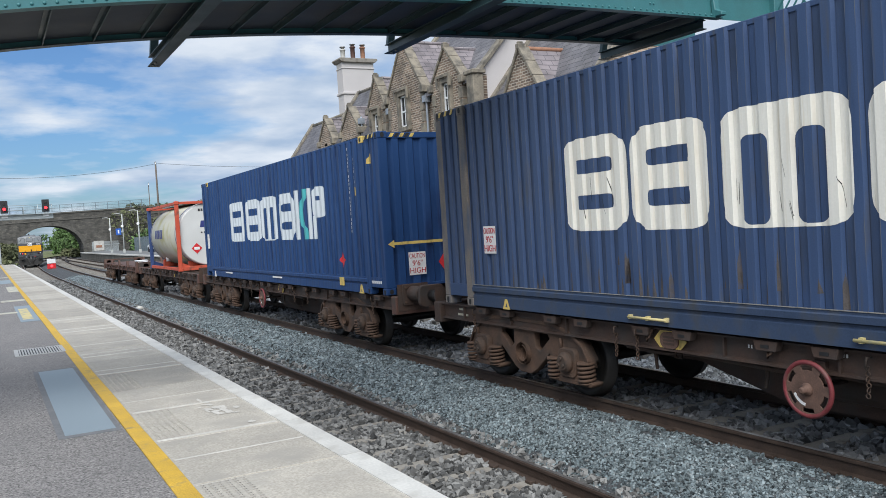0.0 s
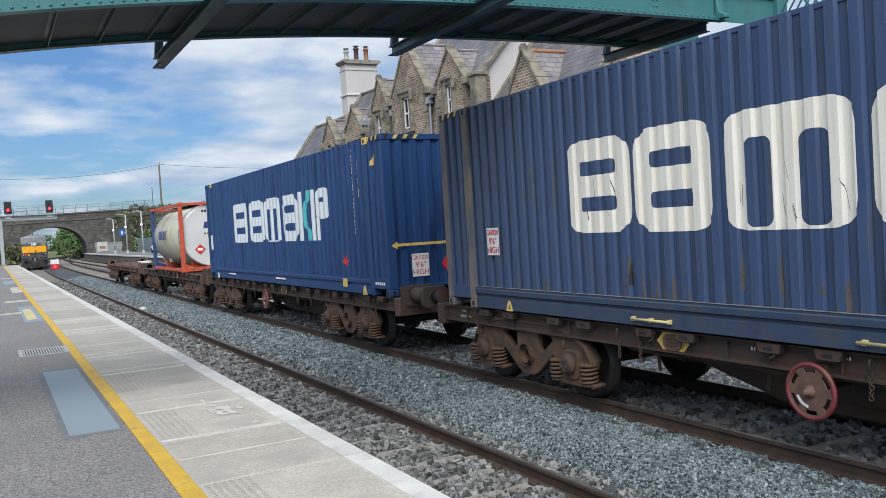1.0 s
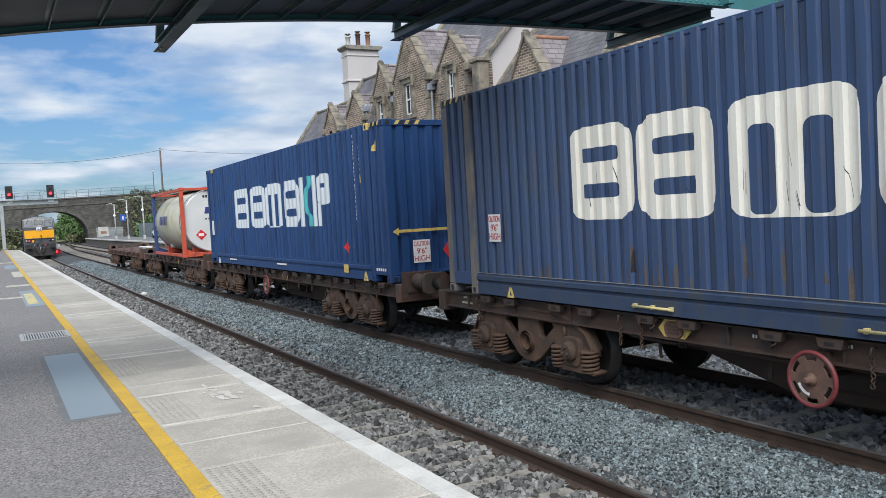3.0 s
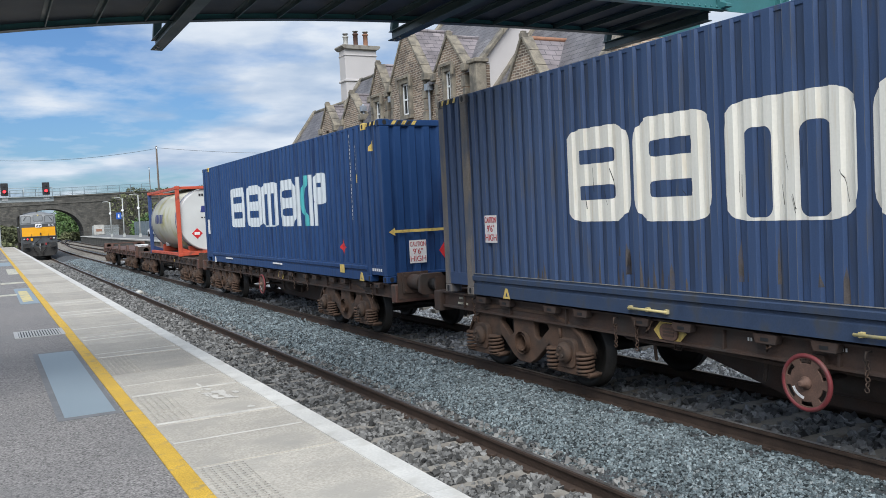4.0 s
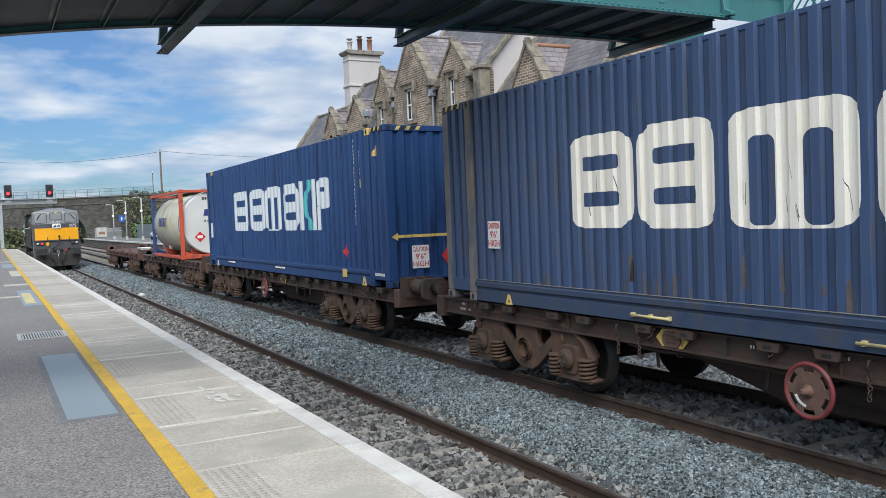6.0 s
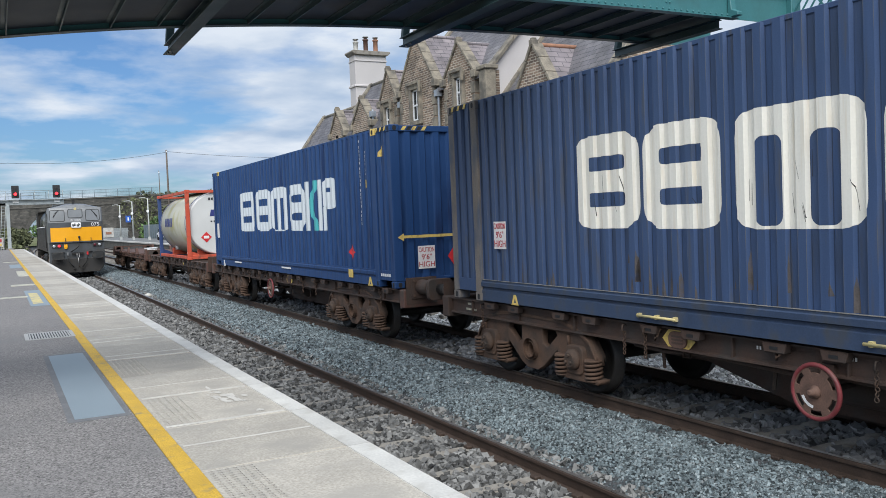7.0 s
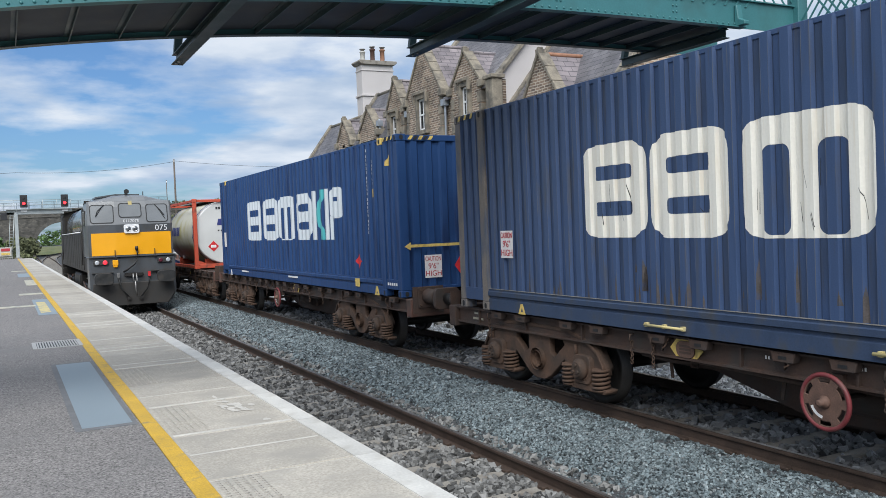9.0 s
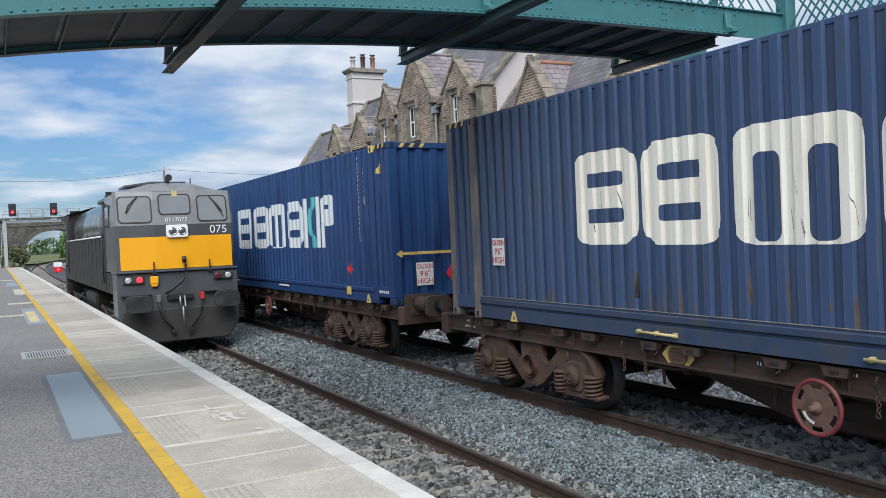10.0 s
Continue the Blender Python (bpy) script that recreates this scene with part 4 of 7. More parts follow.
def build_containers():
    c1 = container(11.341 - CL, BLUE_OLD, POST, "faded dark-blue corrugated shipping container with worn white marks", True)
    base = 11.341 - CL

    def mark(t, base, kind, ya, yb, za, zb, st, mat, lab):
        o, hs = glyph(kind, abs(ya - yb), zb - za, st)
        folded_decal("painted_mark", flat_shape(o, hs), Matrix.Translation((min(ya, yb) - base, za - ZB, 0)), OLD_FOLD if t is c1 else NEW_FOLD, mat, t, lab)
    for kind, ya, yb, za, zb, st in (("block", 8.2, 7.1, 2.09, 3.17, 0.25), ("block", 7.0, 5.9, 2.08, 3.18, 0.25), ("comb", 5.76, 4.36, 2.07, 3.18, 0.26), ("block", 4.24, 3.2, 2.07, 3.18, 0.25)):
        mark(c1, base, kind, ya, yb, za, zb, st, DECAL, "worn white painted mark")
    rng = random.Random(21)
    for i in range(30):
        y, z, h, w = rng.choice((rng.uniform(4.2, 10.2), rng.uniform(6.2, 7.6))), rng.choice((1.375, 1.375, 1.375, 1.5, 1.7)), rng.uniform(0.08, 0.4), rng.uniform(0.006, 0.024)
        o = [(y - base - w, z - ZB), (y - base + w, z - ZB), (y - base + w * rng.uniform(0.3, 1), z - ZB + h * 0.6), (y - base + w * 0.1, z - ZB + h), (y - base - w * rng.uniform(0.3, 1), z - ZB + h * 0.5)]
        folded_decal("rust_streak", flat_shape(o), Matrix.Identity(4), OLD_FOLD, RUSTSTAIN, c1, "brown rust streak", 0.002)
    for i in range(16):
        y, z, h = rng.choice((rng.uniform(4.45, 4.65), rng.uniform(4.9, 5.15), rng.uniform(5.5, 5.6), rng.uniform(6.2, 6.9), rng.uniform(7.2, 7.9))), rng.uniform(2.12, 2.7), rng.uniform(0.06, 0.3)
        w, lean = rng.uniform(0.0015, 0.004), rng.uniform(-0.01, 0.04)
        o = [(y - base - w, z - ZB), (y - base + w, z - ZB), (y - base + w + lean, z - ZB + h), (y - base + lean, z - ZB + h)]
        folded_decal("flaked_paint", flat_shape(o), Matrix.Identity(4), OLD_FOLD, DARK, c1, "flaked strip of the painted mark", 0.005)
    caution(c1, (-0.012, 9.945 - base, 2.01 - ZB), FACE_X, 0.31, 0.38)
    for y in (9.62,):
        tri = flat_shape(((-0.09, -0.06), (0.09, -0.06), (0.025, 0.08), (-0.025, 0.08)), (((-0.03, -0.03), (0.03, -0.03), (0.0, 0.035)),), 0.003)
        part("lifting_mark", B().add(tri, Matrix.Translation((-0.012, y - base, 1.12 - ZB)) @ FACE_X), LABEL_YELLOW, c1, "yellow triangular lifting mark")
    for y, ln in ((6.82, 0.6), (3.6, 1.6)):
        b = B().cyl((-0.045, y - ln / 2 - base, 1.14 - ZB), (-0.045, y + ln / 2 - base, 1.14 - ZB), 0.015, seg=8)
        for e in (-0.46, 0.0, 0.46):
            b.box(-0.05, 0.0, y + e * ln - 0.02 - base, y + e * ln + 0.02 - base, 1.12 - ZB, 1.165 - ZB)
        part("tie_bar", b, WORNY, c1, "pale yellow tie-down bar")
    c2 = container(13.494, BLUE_NEW, BLUE_NEW, "bright blue corrugated shipping container with clean white and teal marks", False)
    base = 13.494
    for kind, ya, yb, za, zb, st, mat, lab in (("block", 24.0, 22.5, 2.1, 3.18, 0.24, DECAL_NEW, "clean white mark"), ("block", 22.3, 21.0, 2.1, 3.18, 0.24, DECAL_NEW, "clean white mark"), ("comb", 20.9, 19.6, 2.1, 3.18, 0.27, DECAL_NEW, "clean white mark"), ("block", 19.45, 18.35, 2.1, 3.18, 0.24, DECAL_NEW, "clean white mark"), ("bar", 18.25, 18.02, 2.1, 3.2, 0.2, DECAL_NEW, "clean white mark"), ("bar", 17.36, 17.14, 2.1, 3.2, 0.2, DECAL_NEW, "clean white mark"), ("stem", 17.05, 16.38, 2.55, 3.2, 0.2, DECAL_NEW, "clean white mark"), ("bar", 17.05, 16.84, 2.1, 2.6, 0.2, DECAL_NEW, "clean white mark")):
        mark(c2, base, kind, ya, yb, za, zb, st, mat, lab)
    chev = ((17.44, 3.2), (17.72, 3.2), (17.98, 2.65), (17.68, 2.1), (17.42, 2.1), (17.7, 2.65))
    folded_decal("painted_chevron", flat_shape([(y - base, z - ZB) for y, z in chev]), Matrix.Identity(4), NEW_FOLD, TEAL, c2, "teal chevron")
    caution(c2, (6.79 - XS, 0.018, 1.585 - ZB), FACE_Y, 0.34, 0.41)
    arrow = flat_shape(((6.22 - XS, 1.96 - ZB), (6.34 - XS, 2.03 - ZB), (6.34 - XS, 1.99 - ZB), (8.5 - XS, 1.99 - ZB), (8.5 - XS, 1.94 - ZB), (6.34 - XS, 1.94 - ZB), (6.34 - XS, 1.89 - ZB)), (), 0.003)
    part("height_arrow", B().add(arrow, Matrix.Translation((0, -0.008, 0)) @ FACE_Y), LABEL_YELLOW, c2, "yellow height arrow across the end")
    dia = flat_shape(((0, -0.19), (0.14, 0), (0, 0.19), (-0.14, 0)), (), 0.003)
    folded_decal("hazard_diamond", flat_shape(((15.53 - base - 0.15, 1.67 - ZB), (15.53 - base, 1.89 - ZB), (15.53 - base + 0.15, 1.67 - ZB), (15.53 - base, 1.45 - ZB))), Matrix.Identity(4), NEW_FOLD, SIGN_RED, c2, "red diamond sign")
    part("hazard_diamond", B().add(dia, Matrix.Translation((7.36 - XS, 0.012, 1.58 - ZB)) @ FACE_Y), SIGN_RED, c2, "red diamond sign")
    part("lifting_mark", B().add(flat_shape(((-0.12, -0.07), (0.12, -0.07), (0.03, 0.1), (-0.03, 0.1)), (((-0.03, -0.04), (0.03, -0.04), (0.0, 0.03)),), 0.003), Matrix.Translation((-0.012, 14.62 - base, 1.12 - ZB)) @ FACE_X), LABEL_YELLOW, c2, "yellow triangular lifting mark")
    part("lifting_mark", B().add(flat_shape(((-0.12, -0.07), (0.12, -0.07), (0.03, 0.1), (-0.03, 0.1)), (((-0.03, -0.04), (0.03, -0.04), (0.0, 0.03)),), 0.003), Matrix.Translation((-0.012, 26.1 - base, 1.12 - ZB)) @ FACE_X), LABEL_WHITE, c2, "pale triangular lifting mark")
    part("stencil_plate", B().box(-0.026, -0.02, 15.45 - base, 15.68 - base, 1.17 - ZB, 1.33 - ZB), LABEL_YELLOW, c2, "small yellow plate")
    for y in (19.8, 24.4):
        part("tie_bar", B().box(-0.03, -0.01, y - 0.35 - base, y + 0.35 - base, 1.19 - ZB, 1.225 - ZB), LABEL_WHITE, c2, "pale tie-down bar")
    # small upright rows of code characters as plain bars
    for y, za, zb in ((14.95, 2.2, 3.8), (14.69, 3.13, 3.6)):
        z = za
        while z < zb:
            folded_decal("code_bar", flat_shape(((y - base - 0.03, z - ZB), (y - base + 0.03, z - ZB), (y - base + 0.03, z - ZB + 0.05), (y - base - 0.03, z - ZB + 0.05))), Matrix.Identity(4), NEW_FOLD, LABEL_WHITE, c2)
            z += 0.075 if int(z * 10) % 4 else 0.11
    for i in range(5):
        part("hazard_stripe", B().add(flat_shape(((0, -0.035), (0.07, -0.035), (0.12, 0.035), (0.05, 0.035)), (), 0.003), Matrix.Translation((0.22 + 0.1 * i, 0.018, CH - 0.062)) @ FACE_Y), LABEL_YELLOW if i % 2 == 0 else DARK, c2)
        part("hazard_stripe", B().add(flat_shape(((0, -0.035), (0.06, -0.035), (0.1, 0.035), (0.04, 0.035)), (), 0.003), Matrix.Translation((-0.012, 0.62 - 0.09 * i, CH - 0.05)) @ FACE_X), LABEL_YELLOW if i % 2 == 0 else DARK, c2)
        part("hazard_stripe", B().add(flat_shape(((0, -0.035), (0.06, -0.035), (0.1, 0.035), (0.04, 0.035)), (), 0.003), Matrix.Translation((-0.012, 13.6 - 0.09 * i, CH - 0.05)) @ FACE_X), LABEL_YELLOW if i % 2 == 0 else DARK, c1)
    folded_decal("stencil_plate", flat_shape(((14.63 - base, 2.89 - ZB), (14.73 - base, 2.89 - ZB), (14.73 - base, 3.05 - ZB), (14.63 - base, 3.05 - ZB))), Matrix.Identity(4), NEW_FOLD, LABEL_YELLOW, c2, "small yellow label")
    folded_decal("warning_mark", flat_shape(((13.85 - base, 3.43 - ZB), (14.07 - base, 3.43 - ZB), (14.05 - base, 3.5 - ZB), (13.93 - base, 3.65 - ZB))), Matrix.Identity(4), NEW_FOLD, LABEL_YELLOW, c2, "torn yellow warning triangle")
    for i in range(5):
        part("code_bar", B().box(-0.008, -0.004, 0.2 + 0.09 * i, 0.26 + 0.09 * i, 0.2, 0.25), LABEL_WHITE, c2)
    part("code_bar", B().box(2.19, 2.27, 0.014, 0.018, CH - 0.1, CH - 0.03), LABEL_WHITE, c2)
    part("data_plate", B().box(-0.006, -0.002, CL - 0.6, CL - 0.35, 0.85, 1.3), LABEL_WHITE, c2, "white data plate")


build_containers()


def wheel_profile(b, x, s, r=0.46):
    """One wheel at x; s: the side its flange faces."""
    b.lathe([(-0.07 * s, 0.09), (-0.07 * s, r * 0.45), (-0.03 * s, r * 0.5), (-0.03 * s, r * 0.82), (-0.066 * s, r * 0.86), (-0.066 * s, r), (0.045 * s, r + 0.006), (0.06 * s, r + 0.03), (0.075 * s, r + 0.012), (0.075 * s, r * 0.86), (0.02 * s, r * 0.82), (0.02 * s, 0.12), (0.075 * s, 0.09)], (x, 0, 0), (1, 0, 0), seg=32)


SIDE_HALF = ((0.0, 0.93), (0.7, 0.92), (1.05, 0.84), (1.28, 0.70), (1.4, 0.52), (1.42, 0.43), (1.2, 0.43), (1.17, 0.60), (0.83, 0.60), (0.80, 0.43), (0.62, 0.43), (0.58, 0.53), (0.45, 0.42), (0.26, 0.27), (0.12, 0.2))


def mirrored(half):
    return list(half) + [(-u, v) for u, v in reversed(half) if u > 0]


def circle(u, v, r, n=18):
    return [(u + r * math.cos(2 * math.pi * i / n), v + r * math.sin(2 * math.pi * i / n)) for i in range(n)]


BOGIE_MESH = {}


def bogie_meshes():
    """The bogie's pieces, made once and shared by all bogies."""
    if BOGIE_MESH:
        return
    hold = {}
    tri = ((0.24, 0.77), (0.55, 0.77), (0.6, 0.7), (0.5, 0.62), (0.36, 0.5), (0.24, 0.56))
    frame_mesh = flat_shape(mirrored(SIDE_HALF), (circle(0, 0.46, 0.11), tri, [(-u, v) for u, v in tri]), 0.07, 0.012)
    b = B().add(frame_mesh, FACE_X)
    top = [(u * 1.0, v) for u, v in SIDE_HALF[:5]]
    rim = top + [(u, v - 0.035) for u, v in reversed(top)]
    b.add(flat_shape(rim, (), 0.15, 0.008), FACE_X)
    b.add(flat_shape([(-u, v) for u, v in rim], (), 0.15, 0.008), FACE_X)
    b.cyl((-0.1, 0, 0.46), (0.06, 0, 0.46), 0.15, 0.15, seg=22, caps=False)
    b.cyl((-0.1, 0, 0.46), (0.06, 0, 0.46), 0.11, 0.11, seg=22, caps=False)
    hold["side_frame"] = (b, BOGIE)
    b = B()
    turns, n = 4.5, 63
    b.tube([(0.098 * math.cos(2 * math.pi * turns * i / n), 0.098 * math.sin(2 * math.pi * turns * i / n), 0.24 + 0.23 * i / n) for i in range(n + 1)], 0.02, seg=6)
    b.cyl((0, 0, 0.22), (0, 0, 0.24), 0.1, seg=16)
    b.cyl((0, 0, 0.46), (0, 0, 0.49), 0.11, seg=16)
    hold["coil_spring"] = (b, BOGIE)
    b = B()
    b.add(flat_shape(rounded(-0.16, 0.16, 0.28, 0.62, 0.07), (), 0.2, 0.012), FACE_X)
    b.lathe([(0, 0.13), (0.06, 0.13), (0.075, 0.1), (0.1, 0.09)], (-0.1, 0, 0.46), (-1, 0, 0), seg=20)
    for i in range(3):
        a = radians(90 + 120 * i)
        b.cyl((-0.19, 0.055 * math.cos(a), 0.46 + 0.055 * math.sin(a)), (-0.225, 0.055 * math.cos(a), 0.46 + 0.055 * math.sin(a)), 0.022, seg=8)
    b.add(flat_shape(((-0.42, 0.2), (0.42, 0.2), (0.44, 0.24), (0.2, 0.25), (0.14, 0.33), (-0.14, 0.33), (-0.2, 0.25), (-0.44, 0.24)), (), 0.16, 0.01), FACE_X)
    b.cyl((-0.06, 0.17, 0.6), (-0.06, 0.17, 0.74), 0.022, seg=8)
    hold["axle_box"] = (b, BOGIE)
    b = B()
    wheel_profile(b, -0.8, 1)
    wheel_profile(b, 0.8, -1)
    b.cyl((-0.98, 0, 0), (0.98, 0, 0), 0.075, seg=14)
    hold["wheelset"] = (b, WHEEL)
    b = B()
    b.box(-0.09, 0.09, -0.025, 0.025, 0.3, 0.62)
    hold["brake_block"] = (b, RUSTPLATE)
    for k, (b, mat) in hold.items():
        bmesh.ops.recalc_face_normals(b.m, faces=b.m.faces)
        me = bpy.data.meshes.new(k)
        b.m.to_mesh(me)
        b.m.free()
        me.materials.append(mat)
        BOGIE_MESH[k] = me


def bogie(parent, y):
    bogie_meshes()
    b = B().box(-0.95, 0.95, -0.16, 0.16, 0.5, 0.8)
    b.box(-0.3, 0.3, -0.3, 0.3, 0.8, 0.9)
    base = part("bogie", b, SOLE, parent, "brown cast bogie with coil springs", bevel=0.02)
    base.matrix_basis = pose(0, y, 0)

    def put(kind, m):
        o = new(kind, BOGIE_MESH[kind])
        o.parent = base
        o.matrix_basis = m
    for s in (0, 1):
        turn = pose(0, 0, 0, 0, 0, 180 * s)
        put("side_frame", turn @ pose(-1.04, 0, 0))
        for a in (-1.02, 1.02):
            put("axle_box", turn @ pose(-1.04, a, 0))
            for d in (-0.31, 0.31):
                put("coil_spring", turn @ pose(-1.09, a + d, 0))
    for a in (-1.02, 1.02):
        put("wheelset", pose(0, a, 0.46))
        for x in (-0.8, 0.8):
            put("brake_block", pose(x, a - math.copysign(0.5, a), 0))


def handwheel(parent, y, z, x):
    """A pressed handwheel on the side of the frame."""
    rim = part("handwheel", B().ring((x, y, z), (1, 0, 0), 0.235, 0.022, seg=36), WHEELRED, parent, "red-rimmed pressed steel handwheel")
    slots = []
    for k in range(6):
        a0 = radians(60 * k + 12)
        arc = [(math.cos(a0 + radians(36) * i / 6), math.sin(a0 + radians(36) * i / 6)) for i in range(7)]
        slots.append([(0.21 * c, 0.21 * s) for c, s in arc] + [(0.165 * c, 0.165 * s) for c, s in reversed(arc)])
    part("plate", B().add(flat_shape(circle(0, 0, 0.225, 40), slots, 0.012, 0.003), Matrix.Translation((x, y, z)) @ FACE_X), RUSTPLATE, rim, "rusty slotted plate")
    part("hub", B().lathe([(0, 0.06), (0.03, 0.055), (0.05, 0.03), (0.09, 0.028), (0.095, 0.015)], (x, y, z), (-1, 0, 0), seg=16), RUSTPLATE, rim)
    arc = [(math.cos(radians(200 + 60 * i / 8)), math.sin(radians(200 + 60 * i / 8))) for i in range(9)]
    part("turn_mark", B().add(flat_shape([(0.15 * c, 0.15 * s) for c, s in arc] + [(0.125 * c, 0.125 * s) for c, s in reversed(arc)], (), 0.003), Matrix.Translation((x - 0.011, y, z)) @ FACE_X), LABEL_WHITE, rim, "white curved arrow")
    part("shaft", B().cyl((x, y, z), (x + 0.5, y, z), 0.025).box(x + 0.08, x + 0.16, y - 0.12, y + 0.02, z + 0.05, 0.9), SOLE, rim)


def chain(parent, y, z, x, n=6):
    b = B()
    for i in range(n):
        b.ring((x, y + 0.004 * (i % 3), z - 0.045 * i), (1, 0, 0) if i % 2 else (0, 1, 0), 0.02, 0.006, seg=10, sec=5)
    b.tube([(x, y - 0.04, z + 0.1), (x - 0.04, y - 0.02, z + 0.1), (x - 0.04, y, z + 0.03), (x, y + 0.01, z)], 0.012, seg=6)
    part("securing_chain", b, BOGIE, parent, "hanging rusty chain and hook")


def wagon(y0, y1, bogies, label, mat, wheel_at=None, plate_at=None, chains=(), red=False, reach=(0.55, 0.55)):
    """A bogie flat wagon whose frame runs from y0 to y1."""
    yc = (y0 + y1) / 2
    w = thing("flat_wagon", pose(X2 + bend(yc), yc, 0), label, "railway wagon", group="wagons of the goods train")
    a, c = y0 - yc, y1 - yc
    for s in (-1, 1):
        b = B()
        x = s * 1.1
        b.prism(((x + s * 0.05, 0.79), (x + s * 0.05, 0.815), (x + s * 0.012, 0.825), (x + s * 0.012, 1.0), (x + s * 0.06, 1.01), (x + s * 0.06, 1.03), (x - s * 0.06, 1.03), (x - s * 0.06, 0.79)), "y", a + 0.2, c - 0.2)
        part("sole_bar", b, mat, w, "rusty channel side beam")
        k = a + 1.0
        rib = None
        while k < c - 0.6:
            if rib is None:
                rib = part("rib", B().box(x + s * 0.012, x + s * 0.05, -0.012, 0.012, 0.815, 1.01), mat, w)
                rib.matrix_basis = pose(0, k, 0)
            else:
                shared("rib", rib, w, pose(0, k, 0))
            k += 1.27
    for y, s in ((a, 1), (c, -1)):
        part("headstock", B().box(-1.2, 1.2, y, y + s * 0.2, 0.72, 1.04), REDDISH if red else mat, w, "end beam", bevel=0.015)
        for x in (-0.86, 0.86):
            part("buffer_plate", B().box(x - 0.3, x + 0.3, y, y - s * 0.012, 0.78, 1.25), mat, w, "brown steel plate behind the buffer")
        for x in (-0.87, 0.87):
            r = reach[0] if s > 0 else reach[1]
            bf = part("buffer", B().cyl((x, y, 1.08), (x, y - s * 0.55 * r, 1.08), 0.135, 0.125, seg=20), mat, w, "round sprung buffer", bevel=0.012)
            part("buffer_flange", B().add(flat_shape(rounded(-0.2, 0.2, -0.18, 0.18, 0.03), (), 0.03, 0.004), Matrix.Translation((x, y - s * 0.02, 1.06)) @ FACE_Y), SOLE, bf)
            part("plunger", B().cyl((x, y - s * 0.5 * r, 1.08), (x, y - s * (r - 0.03), 1.08), 0.095, seg=18), WHEEL, bf)
            part("buffer_head", B().add(flat_shape(rounded(-0.22, 0.22, -0.17, 0.17, 0.07), (), 0.03, 0.008), Matrix.Translation((x, y - s * (r - 0.025), 1.08)) @ FACE_Y), SOLE, bf, "flat oblong buffer head")
            for dx in (-0.15, 0.15):
                for dz in (-0.13, 0.13):
                    part("bolt", B().cyl((x + dx, y - s * 0.03, 1.06 + dz), (x + dx, y - s * 0.06, 1.06 + dz), 0.022, seg=6), BOGIE, bf)
        cb = B().tube([(0, y, 0.86), (0, y - s * 0.2, 0.86), (0.0, y - s * 0.3, 0.7), (0, y - s * 0.38, 0.52), (0, y - s * 0.3, 0.42)], 0.03)
        cb.box(-0.1, 0.1, y - s * 0.06, y, 0.74, 0.98)
        part("coupling", cb, WHEEL, w, "hanging screw coupling")
        part("air_pipe", B().tube([(0.4, y, 0.9), (0.4, y - s * 0.12, 0.9), (0.38, y - s * 0.2, 0.7), (0.3, y - s * 0.24, 0.45)], 0.025), RUBBER, w, "black rubber brake hose")
    for x in (-0.35, 0.35):
        m = (a + c) / 2
        part("centre_sill", B().prism(((a + 0.2, 1.0), (c - 0.2, 1.0), (c - 0.2, 0.78), (c - 4.2, 0.72), (m + 1.2, 0.26), (m - 1.2, 0.26), (a + 4.2, 0.72), (a + 0.2, 0.78)), "x", x - 0.05, x + 0.05), SOLE, w, "deep fish-bellied centre sill")
    k, bearer = a + 0.6, None
    while k < c - 0.4:
        if bearer is None:
            bearer = part("cross_bearer", B().box(-1.05, 1.05, -0.06, 0.06, 0.86, 1.02), SOLE, w)
            bearer.matrix_basis = pose(0, k, 0)
        else:
            shared("cross_bearer", bearer, w, pose(0, k, 0))
        k += 1.1
    part("brake_cylinder", B().cyl((-0.55, -0.5, 0.6), (-0.55, 0.5, 0.6), 0.18, seg=18), SOLE, w)
    part("brake_rod", B().tube([(-0.1, bogies[0] - yc, 0.5), (-0.1, bogies[1] - yc, 0.5)], 0.025), SOLE, w)
    for y in bogies:
        bogie(w, y - yc)
    lo, hi = bogies[0] - yc + 2.0, bogies[1] - yc - 2.0
    part("brake_pipe", B().tube([(-1.0, lo + (hi - lo) * i / 12, 0.74 + 0.02 * math.sin(i * 2.1)) for i in range(13)], 0.022, seg=6), SOLE, w, "rusty air pipe under the side beam")
    for i in range(4):
        y = lo + (hi - lo) * (0.12 + 0.25 * i)
        part("pipe_hanger", B().tube([(-1.0, y - 0.05, 0.82), (-1.02, y - 0.05, 0.7), (-1.02, y + 0.05, 0.7), (-1.0, y + 0.05, 0.82)], 0.012, seg=5), BOGIE, w)
        part("brake_lever", B().prism(((y + 0.5, 0.9), (y + 0.56, 0.9), (y + 0.62 - 0.1 * (i % 2), 0.5), (y + 0.58 - 0.1 * (i % 2), 0.5)), "x", -0.88, -0.86), BOGIE, w, bevel=0.005)
        part("lashing_hook", B().tube([(-1.12, y + 0.2, 1.0), (-1.19, y + 0.2, 1.0), (-1.21, y + 0.23, 0.93), (-1.2, y + 0.28, 0.88), (-1.17, y + 0.3, 0.92)], 0.013, seg=6), BOGIE, w, "rusty lashing hook")
    # container spigot brackets along the side
    k = a + 0.75
    i = 0
    first = None
